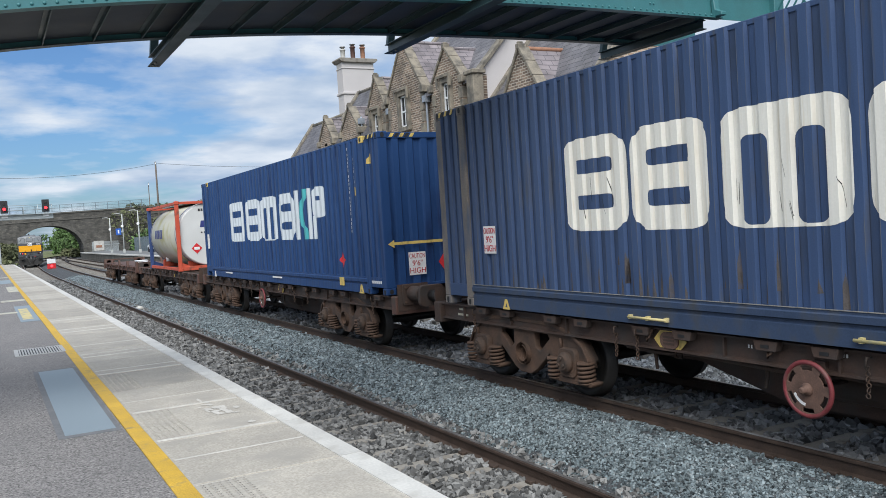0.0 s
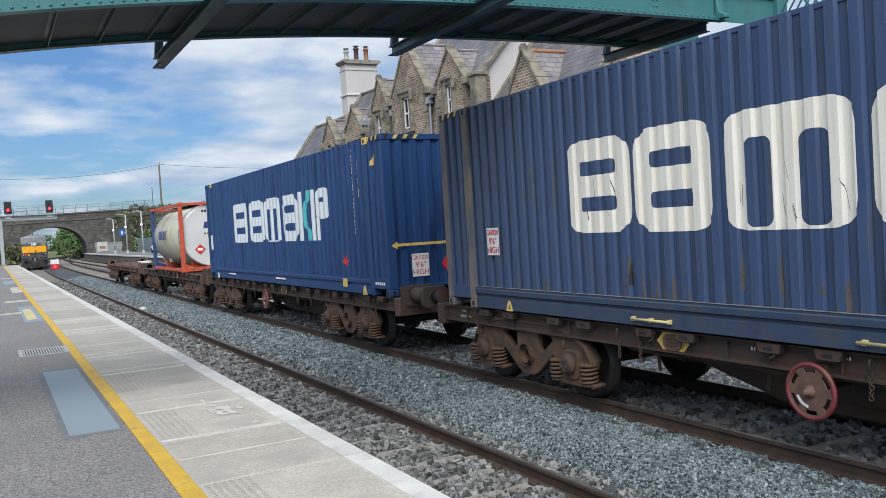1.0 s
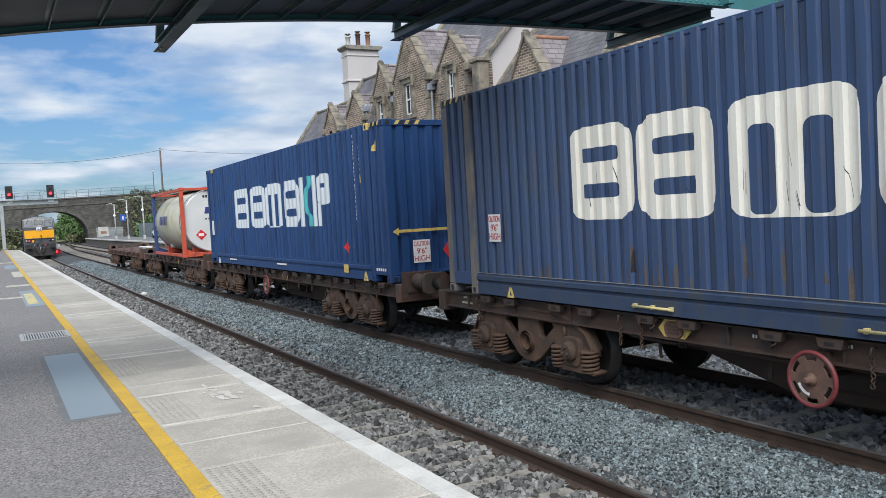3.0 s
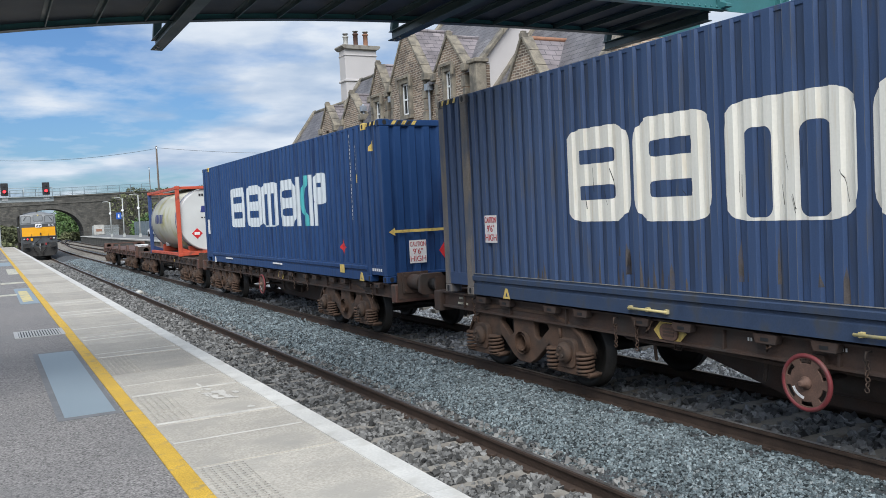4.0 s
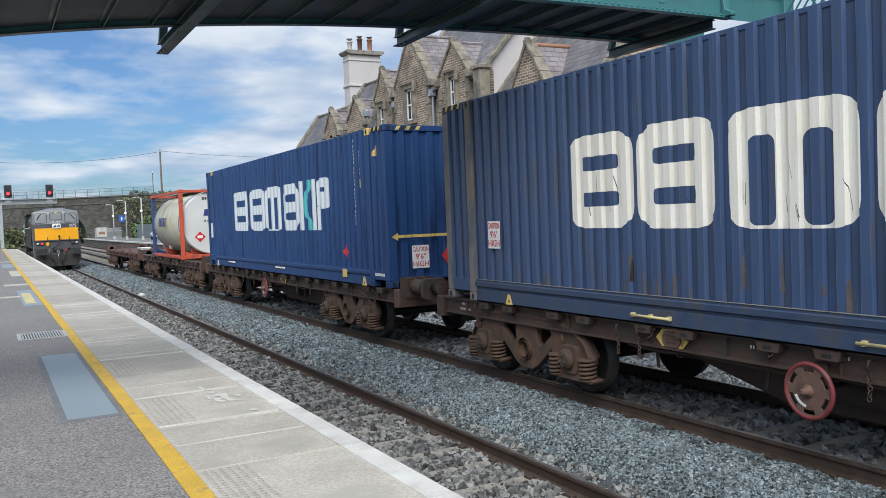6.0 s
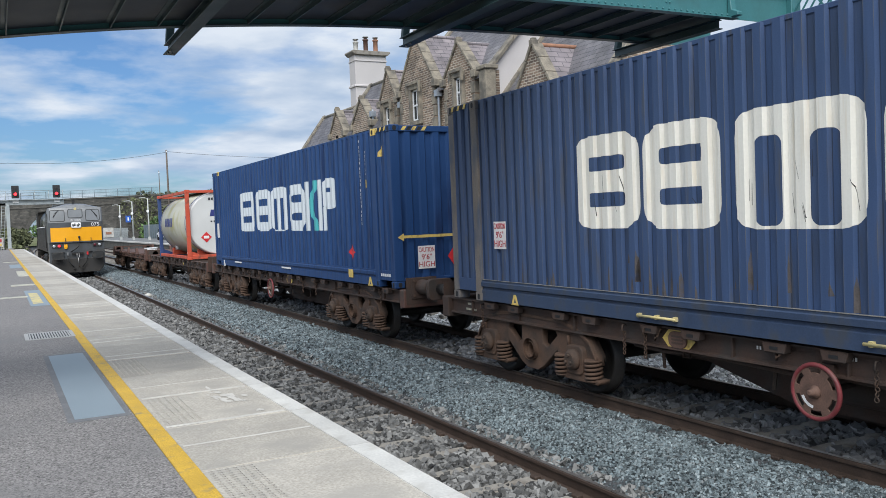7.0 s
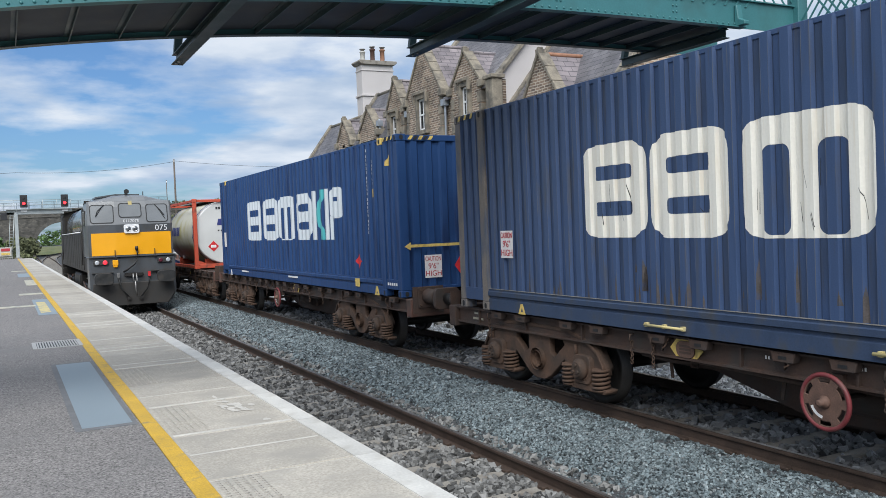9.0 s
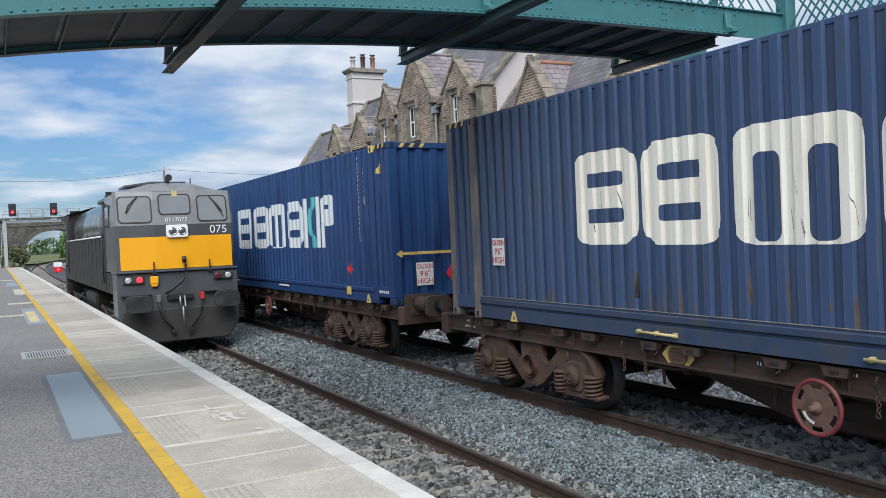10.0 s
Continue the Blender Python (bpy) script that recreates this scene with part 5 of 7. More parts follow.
    while k < c - 0.5:
        m = pose(-1.16, k, 0)
        if first is None:
            sb = B().prism(((-0.11, 0.94), (0.11, 0.94), (0.14, 1.035), (-0.14, 1.035)), "x", -0.07, 0.03)
            first = part("bracket", sb, mat, w, "container locking bracket", bevel=0.008)
            first.matrix_basis = m
            # black sheet in place of the slot's shaded inside
            slot = part("slot", B().box(-0.074, -0.07, -0.045, 0.045, 0.97, 1.0), DARK, first)
        else:
            o = shared("bracket", first, w, m)
            so = shared("slot", slot, o, Matrix.Identity(4))
        k += (0.62, 1.05)[i % 2]
        i += 1
    if wheel_at is not None:
        handwheel(w, wheel_at[0] - yc, wheel_at[1], -1.24)
    if plate_at is not None:
        y = plate_at - yc
        part("panel_surround", B().add(flat_shape(((-0.24, 0), (-0.14, 0.1), (0.14, 0.1), (0.24, 0), (0.14, -0.1), (-0.14, -0.1)), (), 0.008), Matrix.Translation((-1.135, y, 0.905)) @ FACE_X), LABEL_YELLOW, w, "yellow six-sided panel")
        pl = part("builder_plate", B().add(flat_shape(rounded(-0.13, 0.13, -0.085, 0.085, 0.08), (), 0.02, 0.003), Matrix.Translation((-1.145, y, 0.905)) @ FACE_X), RUSTPLATE, w, "rusty cast oval plate")
        for z in (0.94, 0.905, 0.87):
            part("plate_bar", B().box(-1.162, -1.156, y - 0.08, y + 0.08, z - 0.01, z + 0.01), SOLE, pl)
    for y in chains:
        chain(w, y - yc, 0.9, -1.2)
    return w


def stencil(w, yc, y, z, n, mat):
    for i in range(n):
        part("stencil_bar", B().box(-1.126, -1.118, y - yc - 0.035 * i, y - yc - 0.035 * i + 0.015, z, z + 0.032), mat, w)


w1 = wagon(-2.7, 11.86, (-0.9, 9.5), "rusty brown bogie flat wagon under the faded container", SOLE, (4.9, 0.66), 6.66, (7.45, 7.1, 4.35, 10.6), reach=(0.55, 0.71))
stencil(w1, 4.58, 5.62, 0.93, 2, LABEL_WHITE)
stencil(w1, 4.58, 4.62, 0.95, 2, LABEL_WHITE)
stencil(w1, 4.58, 11.2, 0.86, 9, PALE)
stencil(w1, 4.58, 11.15, 0.94, 5, PALE)
w2 = wagon(13.28, 28.2, (15.95, 25.9), "rusty brown bogie flat wagon under the bright blue container", SOLE, (21.3, 0.62), 20.0, (14.3, 17.9, 18.8, 22.4, 23.5), True, (0.71, 0.35))
w3 = wagon(28.9, 41.4, (30.7, 39.4), "rusty bogie flat wagon under the tank container", SOLE, None, 33.5, (32.0, 36.0), True, (0.35, 0.55))
w4 = wagon(42.5, 55.0, (44.8, 52.9), "empty rusty bogie flat wagon", REDDISH, None, None, (47.0, 50.0), True)


def dress_empty_wagon():
    yc = 48.75
    for y in (-6.0, -3.0, 0.0, 3.0, 6.0):
        for x in (-1.1, 1.1):
            b = B().prism(((y - 0.18, 1.03), (y + 0.18, 1.03), (y + 0.1, 1.28), (y - 0.1, 1.28)), "x", x - 0.05, x + 0.05)
            part("stanchion", b, REDDISH, w4, "folded-up container stop", bevel=0.01)
    part("deck", B().box(-1.05, 1.05, -6.0, 6.0, 1.03, 1.06), REDDISH, w4, "rust-red steel deck")
    part("end_rail", B().box(-1.1, 1.1, 6.0, 6.06, 1.2, 1.26).box(-1.1, -1.04, 6.0, 6.06, 1.06, 1.2).box(1.04, 1.1, 6.0, 6.06, 1.06, 1.2), REDDISH, w4, bevel=0.006)
    c = thing("white_crate", pose(X2 - 0.6, 44.5, 1.06), "small white plastic crate on the empty wagon", "crate")
    part("body", B().box(-0.25, 0.25, -0.45, 0.45, 0, 0.2), WHITEPAINT, c, bevel=0.03)
    part("lid", B().box(-0.27, 0.27, -0.47, 0.47, 0.2, 0.24), WHITEPAINT, c, bevel=0.015)
    part("handle", B().box(-0.285, -0.27, -0.08, 0.08, 0.1, 0.15), DARK, c)


dress_empty_wagon()


def tank_container():
    y0, y1 = 31.75, 37.81
    t = thing("tank_container", pose(XS, y0, ZB), "cream tank container in an orange frame on the wagon", "tank container")
    L, H, W = y1 - y0, 2.591, 2.438
    zc, r = 1.33, 1.185
    b = B()
    b.lathe([(0.18, 0.25), (0.2, 0.7), (0.26, 1.06), (0.34, r), (L - 0.3, r), (L - 0.2, 1.1), (L - 0.12, 0.8), (L - 0.08, 0.25)], (W / 2, 0, zc), (0, 1, 0), seg=48)
    tank = part("tank", b, TANK, t, "stained cream insulated tank")
    part("end_cover", B().lathe([(0.0, 1.13), (0.03, 1.17), (0.28, 1.19), (0.3, 1.18)], (W / 2, 0.1, zc), (0, 1, 0), seg=48), TANKEND, tank, "white tank end with painted marks")
    for y in (0.45, L - 0.5):
        part("end_band", B().lathe([(0, r + 0.004), (0.06, r + 0.008), (0.061, r + 0.004)], (W / 2, y, zc), (0, 1, 0), seg=48), NAVY, tank)
    for x in (0.0, W - 0.14):
        for y, m in ((0.0, ORANGE), (L - 0.14, FRAMEBLUE)):
            part("corner_post", B().box(x, x + 0.14, y, y + 0.14, 0.118, H - 0.118), m, t, bevel=0.01)
            for z in (0, H - 0.118):
                part("corner_casting", B().box(x - 0.01, x + 0.16, y - 0.01, y + 0.16, z, z + 0.118), m if z == 0 else ORANGE, t, bevel=0.012)
        part("top_rail", B().box(x + 0.02, x + 0.12, 0.15, L - 0.15, H - 0.12, H - 0.02), ORANGE, t, bevel=0.008)
        part("bottom_rail", B().box(x + 0.01, x + 0.13, 0.15, L - 0.15, 0.03, 0.14), ORANGE, t, bevel=0.01)
    for y, m in ((0.02, ORANGE), (L - 0.12, FRAMEBLUE)):
        part("top_beam", B().box(0.15, W - 0.15, y, y + 0.1, H - 0.12, H - 0.02), ORANGE, t, bevel=0.008)
        part("bottom_beam", B().box(0.15, W - 0.15, y, y + 0.1, 0.02, 0.17), m, t, bevel=0.008)
        for s in (0, 1):
            x0, x1 = (0.14, 0.5) if s == 0 else (W - 0.14, W - 0.5)
            part("corner_gusset", B().prism(((x0, 0.16), (x1, 0.16), (x0, 0.32)), "y", y + 0.02, y + 0.06), m, t)
    for y in (0.4, L - 0.6):
        part("saddle", B().box(0.45, W - 0.45, y, y + 0.2, 0.06, 0.36), ORANGE, t, bevel=0.02)
    part("walkway", B().box(0.6, W - 0.6, 0.3, L - 0.3, H - 0.06, H - 0.03), GALV, t, "grey walkway grating on top")
    dia = flat_shape(((0, -0.2), (0.2, 0), (0, 0.2), (-0.2, 0)), (), 0.003)
    part("hazard_diamond", B().add(dia, Matrix.Translation((0.72, 0.094, 0.82)) @ FACE_Y), SIGN_RED, t, "red diamond sign")
    part("diamond_bar", B().add(flat_shape(rounded(-0.1, 0.1, -0.05, 0.05, 0.02), (), 0.003), Matrix.Translation((0.72, 0.090, 0.82)) @ FACE_Y), LABEL_WHITE, t)
    for i, (u, ww) in enumerate(((0.88, 0.18), (1.1, 0.14), (1.28, 0.16), (1.48, 0.16))):
        part("name_bar", B().add(flat_shape(((0, 0), (ww, 0), (ww + 0.05, 0.24), (0.05, 0.24)), (), 0.003), Matrix.Translation((u, 0.094, 1.6)) @ FACE_Y), NAVY, t)
    for i in range(7):
        part("small_bar", B().box(0.9 + 0.11 * i, 0.96 + 0.11 * i, 0.09, 0.096, 1.38, 1.43), BLACKBOX, t)
    for i in range(4):
        part("small_bar", B().box(0.85 + 0.1 * i, 0.92 + 0.1 * i, 0.09, 0.096, 2.2, 2.29), BLACKBOX, t)
    # side name as bars lying on the drum
    for i in range(5):
        y = 3.1 + 0.33 * i
        bb = B()
        n = 4
        for z0, z1 in ((1.25, 1.6),):
            rows = []
            for k in range(n + 1):
                z = z0 + (z1 - z0) * k / n
                x = W / 2 - math.sqrt((r + 0.006) ** 2 - (z - zc) ** 2)
                rows.append([bb.m.verts.new((x, yy, z)) for yy in (y, y + 0.24)])
            for p, q in zip(rows, rows[1:]):
                bb.m.faces.new((p[0], p[1], q[1], q[0]))
        part("name_bar", bb, NAVY, t)
    part("valve_cap", B().cyl((0.5, 4.6, 0.3), (0.5, 4.6, 0.62), 0.1).cyl((0.45, 1.9, 0.14), (0.45, 1.9, 0.24), 0.11), WHITEPAINT, t)


tank_container()

# ---- diesel locomotive ----
LOCO_L = 15.6


def loco_section(hw, top, shoulder, z0):
    """A cross section: upright sides, then a roof that curves in."""
    right = [(hw, z0)] + [(hw * math.cos(a) ** 0.75, shoulder + (top - shoulder) * math.sin(a) ** 0.85) for a in (math.pi / 20 * i for i in range(10))] + [(0.0, top)]
    return right + [(-x, z) for x, z in reversed(right[:-1])]


def loft(b, sections):
    """Joins cross sections of (y, outline) by faces and closes the ends."""
    rings = [[b.m.verts.new((x, y, z)) for x, z in pts] for y, pts in sections]
    n = len(rings[0])
    for p, q in zip(rings, rings[1:]):
        for i in range(n):
            j = (i + 1) % n
            b.m.faces.new((p[i], p[j], q[j], q[i])).smooth = True
    b.m.faces.new(rings[0])
    b.m.faces.new(rings[-1])


def front_pt(x, z, out=0.0):
    """A point of the cab front: its middle is flat, its flanks lie back, and above the waist it leans back."""
    y = max(abs(x) - 0.5, 0.0) * 0.06 + max(z - 2.98, 0.0) * 0.22
    return Vector((x, y - out, z))


def front_sheet(name, outline, mat, parent, out, label="", thick=0.0, holes=()):
    """A flat shape drawn in (x, z), laid on the cab front."""
    me = flat_shape(outline, holes)
    bm = bmesh.new()
    bm.from_mesh(me)
    for x in (-0.5, 0.5):
        bmesh.ops.bisect_plane(bm, geom=bm.verts[:] + bm.edges[:] + bm.faces[:], plane_co=(x, 0, 0), plane_no=(1, 0, 0))
    bmesh.ops.bisect_plane(bm, geom=bm.verts[:] + bm.edges[:] + bm.faces[:], plane_co=(0, 2.98, 0), plane_no=(0, 1, 0))
    for v in bm.verts:
        v.co = front_pt(v.co.x, v.co.y, out)
    if thick:
        ext = bmesh.ops.extrude_face_region(bm, geom=bm.faces[:])
        for v in ext["geom"]:
            if isinstance(v, bmesh.types.BMVert):
                v.co.y += thick
    b = B()
    b.m = bm
    return part(name, b, mat, parent, label)


def build_loco():
    t = thing("diesel_locomotive", pose(X1, 119, Z1), "dark grey diesel locomotive with a yellow front, moving", "locomotive")
    # cab front shell in two greys, upper and lower
    for ya, sgn in ((0.0, 1), (LOCO_L, -1)):
        far = sgn < 0
        def place(v):
            return Vector((v.x, ya + sgn * v.y, v.z))
        for nm, z0, z1, mat in (("cab_upper", 2.98, 3.78, LOCOGREY), ("cab_lower", 1.9, 2.98, LOCODARK)):
            b = B()
            xs = (-1.37, -1.3, -0.5, 0, 0.5, 1.3, 1.37)
            zs = [z0 + (z1 - z0) * i / 4 for i in range(5)]
            grid = []
            for z in zs:
                row = []
                for x in xs:
                    v = front_pt(x, z)
                    if abs(x) > 1.35:
                        v.y += 0.1
                    if z > 3.7:
                        v.y += 0.03
                    row.append(b.m.verts.new(place(v)))
                grid.append(row)
            for p, q in zip(grid, grid[1:]):
                for i in range(len(xs) - 1):
                    b.m.faces.new((p[i], p[i + 1], q[i + 1], q[i]))
            # sides of the cab
            for s, i in ((-1, 0), (1, len(xs) - 1)):
                col = [r[i] for r in grid]
                prev = col
                for y in (0.75, 2.15):
                    nxt = [b.m.verts.new((s * 1.39 - s * max(z - 3.3, 0) * 0.14, ya + sgn * y, z)) for z in zs]
                    for k in range(len(zs) - 1):
                        b.m.faces.new((prev[k], prev[k + 1], nxt[k + 1], nxt[k]))
                    prev = nxt
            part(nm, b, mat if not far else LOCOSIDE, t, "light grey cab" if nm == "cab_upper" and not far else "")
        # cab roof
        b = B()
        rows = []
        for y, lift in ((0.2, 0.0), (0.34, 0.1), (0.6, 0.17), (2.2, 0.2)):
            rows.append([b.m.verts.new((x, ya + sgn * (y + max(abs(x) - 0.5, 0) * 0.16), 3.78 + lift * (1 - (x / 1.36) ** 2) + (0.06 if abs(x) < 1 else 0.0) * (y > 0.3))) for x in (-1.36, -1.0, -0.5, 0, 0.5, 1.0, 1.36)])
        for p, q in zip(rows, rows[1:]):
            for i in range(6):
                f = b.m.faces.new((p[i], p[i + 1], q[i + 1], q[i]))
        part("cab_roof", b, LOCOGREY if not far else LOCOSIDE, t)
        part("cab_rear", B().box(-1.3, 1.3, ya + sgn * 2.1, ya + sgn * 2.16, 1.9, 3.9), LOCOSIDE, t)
        for s in (-1, 1):
            wy = ya + sgn * 1.25
            fr = part("cab_side_window", B().add(flat_shape(rounded(-0.36, 0.36, 2.98, 3.52, 0.07), (), 0.02), Matrix.Translation((s * 1.395, wy, 0)) @ FACE_X), RUBBER, t, "side window in a black rubber seal")
            part("pane", B().add(flat_shape(rounded(-0.31, 0.31, 3.03, 3.47, 0.05), (), 0.03), Matrix.Translation((s * 1.395, wy, 0)) @ FACE_X), CABGLASS, fr)
            dy = ya + sgn * 2.0
            # no real hollow: a black box paints in the recess's shade
            part("cab_door_recess", B().box(s * 1.3, s * 1.397, dy - 0.16, dy + 0.16, 1.95, 3.6), RUBBER, t, "door recess, its shade put in as black")
            part("grab_rail", B().cyl((s * 1.43, ya + sgn * 2.25, 1.6), (s * 1.43, ya + sgn * 2.25, 2.9), 0.016, seg=8), WHEEL, t)
        # ledge under the front
        part("front_ledge", B().prism(((-1.4, ya - sgn * 0.05), (1.4, ya - sgn * 0.05), (1.42, ya + sgn * 0.8), (-1.42, ya + sgn * 0.8)), "z", 1.87, 1.91), LOCODARK, t, bevel=0.008)
        # lower front and apron
        b = B()
        lower = [(-1.4, 1.87), (1.4, 1.87), (1.4, 0.62), (1.24, 0.36), (1.12, 0.26), (-1.12, 0.26), (-1.24, 0.36), (-1.4, 0.62)]
        b.prism([(x, z) for x, z in lower], "y", ya + sgn * 0.02, ya + sgn * 0.5)
        part("buffer_beam", b, LOCODARK if not far else LOCOSIDE, t, "dark grey lower front", bevel=0.02)
        b = B()
        pl = [(-1.3, 1.0), (1.3, 1.0), (1.34, 0.55), (1.1, 0.22), (-1.1, 0.22), (-1.34, 0.55)]
        b.prism(pl, "y", ya - sgn * 0.04, ya + sgn * 0.03)
        part("snow_plough", b, LOCOAPRON, t, "grimy apron under the buffers", bevel=0.02)
        for s in (-1, 1):
            bb = B().box(s * 1.02 - 0.2, s * 1.02 + 0.2, ya - sgn * 0.3, ya + sgn * 0.02, 1.08, 1.32)
            bf = part("buffer", bb, LOCOBUFFER, t, "oval grimy buffer", bevel=0.03)
            part("buffer_head", B().add(flat_shape(rounded(-0.29, 0.29, -0.185, 0.185, 0.12), (), 0.05, 0.012), Matrix.Translation((s * 1.0, ya - sgn * 0.5, 1.17)) @ FACE_Y), LOCOBUFFER, bf)
            part("buffer_stem", B().cyl((s * 1.0, ya - sgn * 0.48, 1.17), (s * 1.0, ya - sgn * 0.2, 1.17), 0.12), WHEEL, bf)
            part("buffer_shelf", B().box(s * 0.95 - 0.38, s * 0.95 + 0.3, ya - sgn * 0.1, ya + sgn * 0.02, 1.35, 1.37), LOCOAPRON, bf)
    # front dressings
    front_sheet("yellow_panel", ((-1.29, 1.94), (1.29, 1.94), (1.29, 2.7), (-1.29, 2.7)), LOCOYELLOW, t, 0.004, "bright yellow warning panel")
    for x0, x1, z0, z1 in ((-1.27, -0.57, 3.06, 3.64), (-0.36, 0.33, 3.24, 3.68), (0.53, 1.2, 3.06, 3.64)):
        seal = front_sheet("windscreen", rounded(x0 - 0.03, x1 + 0.03, z0 - 0.03, z1 + 0.03, 0.1), RUBBER, t, 0.012, "cab window in a black rubber seal", 0.012)
        front_sheet("pane", rounded(x0, x1, z0, z1, 0.08), CABGLASS, seal, 0.016)
    for x0, x1 in ((-1.0, -1.12), (0.85, 1.1)):
        w = part("wiper", B().tube([front_pt(x0 + (0.16 if x0 < 0 else -0.05), 3.66, 0.04), front_pt((x0 + x1) / 2, 3.45, 0.05), front_pt(x1, 3.27, 0.04)], 0.014, seg=6), RUBBER, t, "black windscreen wiper")
        part("wiper_blade", B().tube([front_pt(x0 + (0.1 if x0 < 0 else 0.0), 3.6, 0.03), front_pt(x1 + 0.03, 3.14 if x1 > 0 else 3.3, 0.03)], 0.009, seg=5), RUBBER, w)
    m = Matrix.Translation(front_pt(0, 2.82, 0.03)) @ FACE_Y
    head = part("headlamp", B().add(flat_shape(rounded(-0.24, 0.24, -0.14, 0.14, 0.05), (), 0.05, 0.01), m), WHITEPAINT, t, "twin round headlamps in a bright square housing")
    for x in (-0.11, 0.11):
        part("lens_ring", B().ring((x, -0.065, 2.82), (0, 1, 0), 0.085, 0.014, seg=24), CHROME, head)
        part("lens", B().lathe([(0, 0.082), (0.02, 0.07), (0.03, 0.03)], (x, -0.055, 2.82), (0, -1, 0), seg=24), HEADLENS, head)

    def write(text, size, x, z, squash=1.0):
        me = letters(text, size)
        mm = Matrix.Translation(front_pt(x, z, 0.02)) @ Matrix.Rotation(radians(-9 if x > 0.5 else 0) * -1, 4, "Z") @ FACE_Y @ Matrix.Diagonal((squash, 1, 1, 1))
        part("painted_number", B().add(me, mm), WHITEPAINT, t, "white painted number")
    write("075", 0.27, 0.98, 2.83, 1.1)
    write("0117075", 0.135, 0.0, 3.09, 1.1)
    part("notice", B().add(flat_shape(((-0.06, -0.07), (0.06, -0.07), (0.06, 0.07), (-0.06, 0.07)), (), 0.004), Matrix.Translation(front_pt(0, 3.72, 0.03)) @ FACE_Y), WORNY, t, "small pale notice")
    # tail lamps
    for s in (-1, 1):
        for i, x in enumerate((1.15, 0.9)):
            mat = (CLEARLENS, REDLIT) if s < 0 else (CLEARLENS, DARKRED)
            if i == 0:
                bx = part("lamp_panel", B().box(s * 1.03 - 0.23, s * 1.03 + 0.23, -0.045, 0.02, 1.62, 1.8), LOCOAPRON, t, bevel=0.015)
            part("lamp", B().lathe([(0, 0.074), (0.015, 0.07), (0.022, 0.045)], (s * x, -0.045, 1.71), (0, -1, 0), seg=20), mat[i], bx, ("lit red tail lamp" if s < 0 and i else "unlit lamp"))
    part("socket_cover", B().box(-0.66, -0.48, -0.07, 0.02, 1.6, 1.78).prism(((-0.66, 1.6), (-0.48, 1.6), (-0.51, 1.53), (-0.63, 1.53)), "y", -0.06, 0.02), LOCOYELLOW, t, "yellow socket cover", bevel=0.015)
    for x in (-0.57, 0.72):
        part("lamp_iron", B().box(x - 0.015, x + 0.015, -0.07, -0.05, 1.86, 2.12).box(x - 0.05, x + 0.05, -0.08, 0.0, 1.84, 1.88), WHEEL, t)
    part("brake_hose", B().tube([(0.12, -0.03, 2.15), (0.14, -0.14, 2.0), (0.12, -0.18, 1.8), (0.02, -0.2, 1.62), (-0.2, -0.16, 1.45), (-0.34, -0.1, 1.36)], 0.032), RUBBER, t, "black jumper hose")
    part("hose_cap", B().cyl((0.12, -0.08, 2.08), (0.12, -0.08, 2.22), 0.05), WHEEL, t)
    for s, tone in ((-1, STEEL), (1, SIGN_RED)):
        part("air_hose", B().tube([(s * 0.5, -0.05, 1.22), (s * 0.48, -0.14, 1.0), (s * 0.4, -0.18, 0.75), (s * 0.2, -0.14, 0.5)], 0.026), RUBBER, t, "hanging black air hose")
        part("hose_cock", B().box(s * 0.5 - 0.04, s * 0.5 + 0.04, -0.1, -0.02, 1.18, 1.34), tone, t)
        part("hose_end", B().box(s * 0.2 - 0.06, s * 0.2 + 0.06, -0.17, -0.1, 0.42, 0.52), WHEEL, t)
    hook = B().box(-0.3, 0.3, -0.08, 0.0, 1.2, 1.32)
    hook.box(-0.02, 0.02, -0.3, -0.08, 1.2, 1.34)
    part("draw_hook", hook, WHEEL, t, "coupling hook", bevel=0.01)
    part("screw_coupling", B().tube([(-0.05, -0.28, 1.3), (-0.06, -0.32, 1.05), (0.06, -0.32, 1.05), (0.05, -0.28, 1.3)], 0.024).tube([(0, -0.31, 1.06), (0.02, -0.25, 0.75), (0.06, -0.2, 0.52)], 0.028), STEEL, t, "hanging screw coupling")
    part("horn", B().lathe([(0, 0.03), (0.2, 0.035), (0.3, 0.085)], (-0.05, 0.75, 4.12), (0, -1, 0), seg=16).box(-0.09, -0.01, 0.6, 0.7, 3.98, 4.1), RUBBER, t, "black air horn on the roof")
    part("roof_box", B().prism(((-1.05, 3.9), (-0.35, 4.0), (0.4, 4.0), (0.4, 4.04), (-0.4, 4.05), (-1.05, 3.96)), "y", 0.7, 1.7), LOCODARK, t, "roof hatch", bevel=0.01)
    part("aerial", B().cyl((0.55, 0.9, 3.95), (0.55, 0.9, 4.14), 0.015, seg=6), RUBBER, t)
    # engine room body between the cabs
    b = B()
    loft(b, [(y, loco_section(1.24, 3.97, 3.1, 2.7)) for y in (2.16, 5, 9, LOCO_L - 2.16)])
    part("body_upper", b, LOCOBODY, t, "grimy grey engine room")
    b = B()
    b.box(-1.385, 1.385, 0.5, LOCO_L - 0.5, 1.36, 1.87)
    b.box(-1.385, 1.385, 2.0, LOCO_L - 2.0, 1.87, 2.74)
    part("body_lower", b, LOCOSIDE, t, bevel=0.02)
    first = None
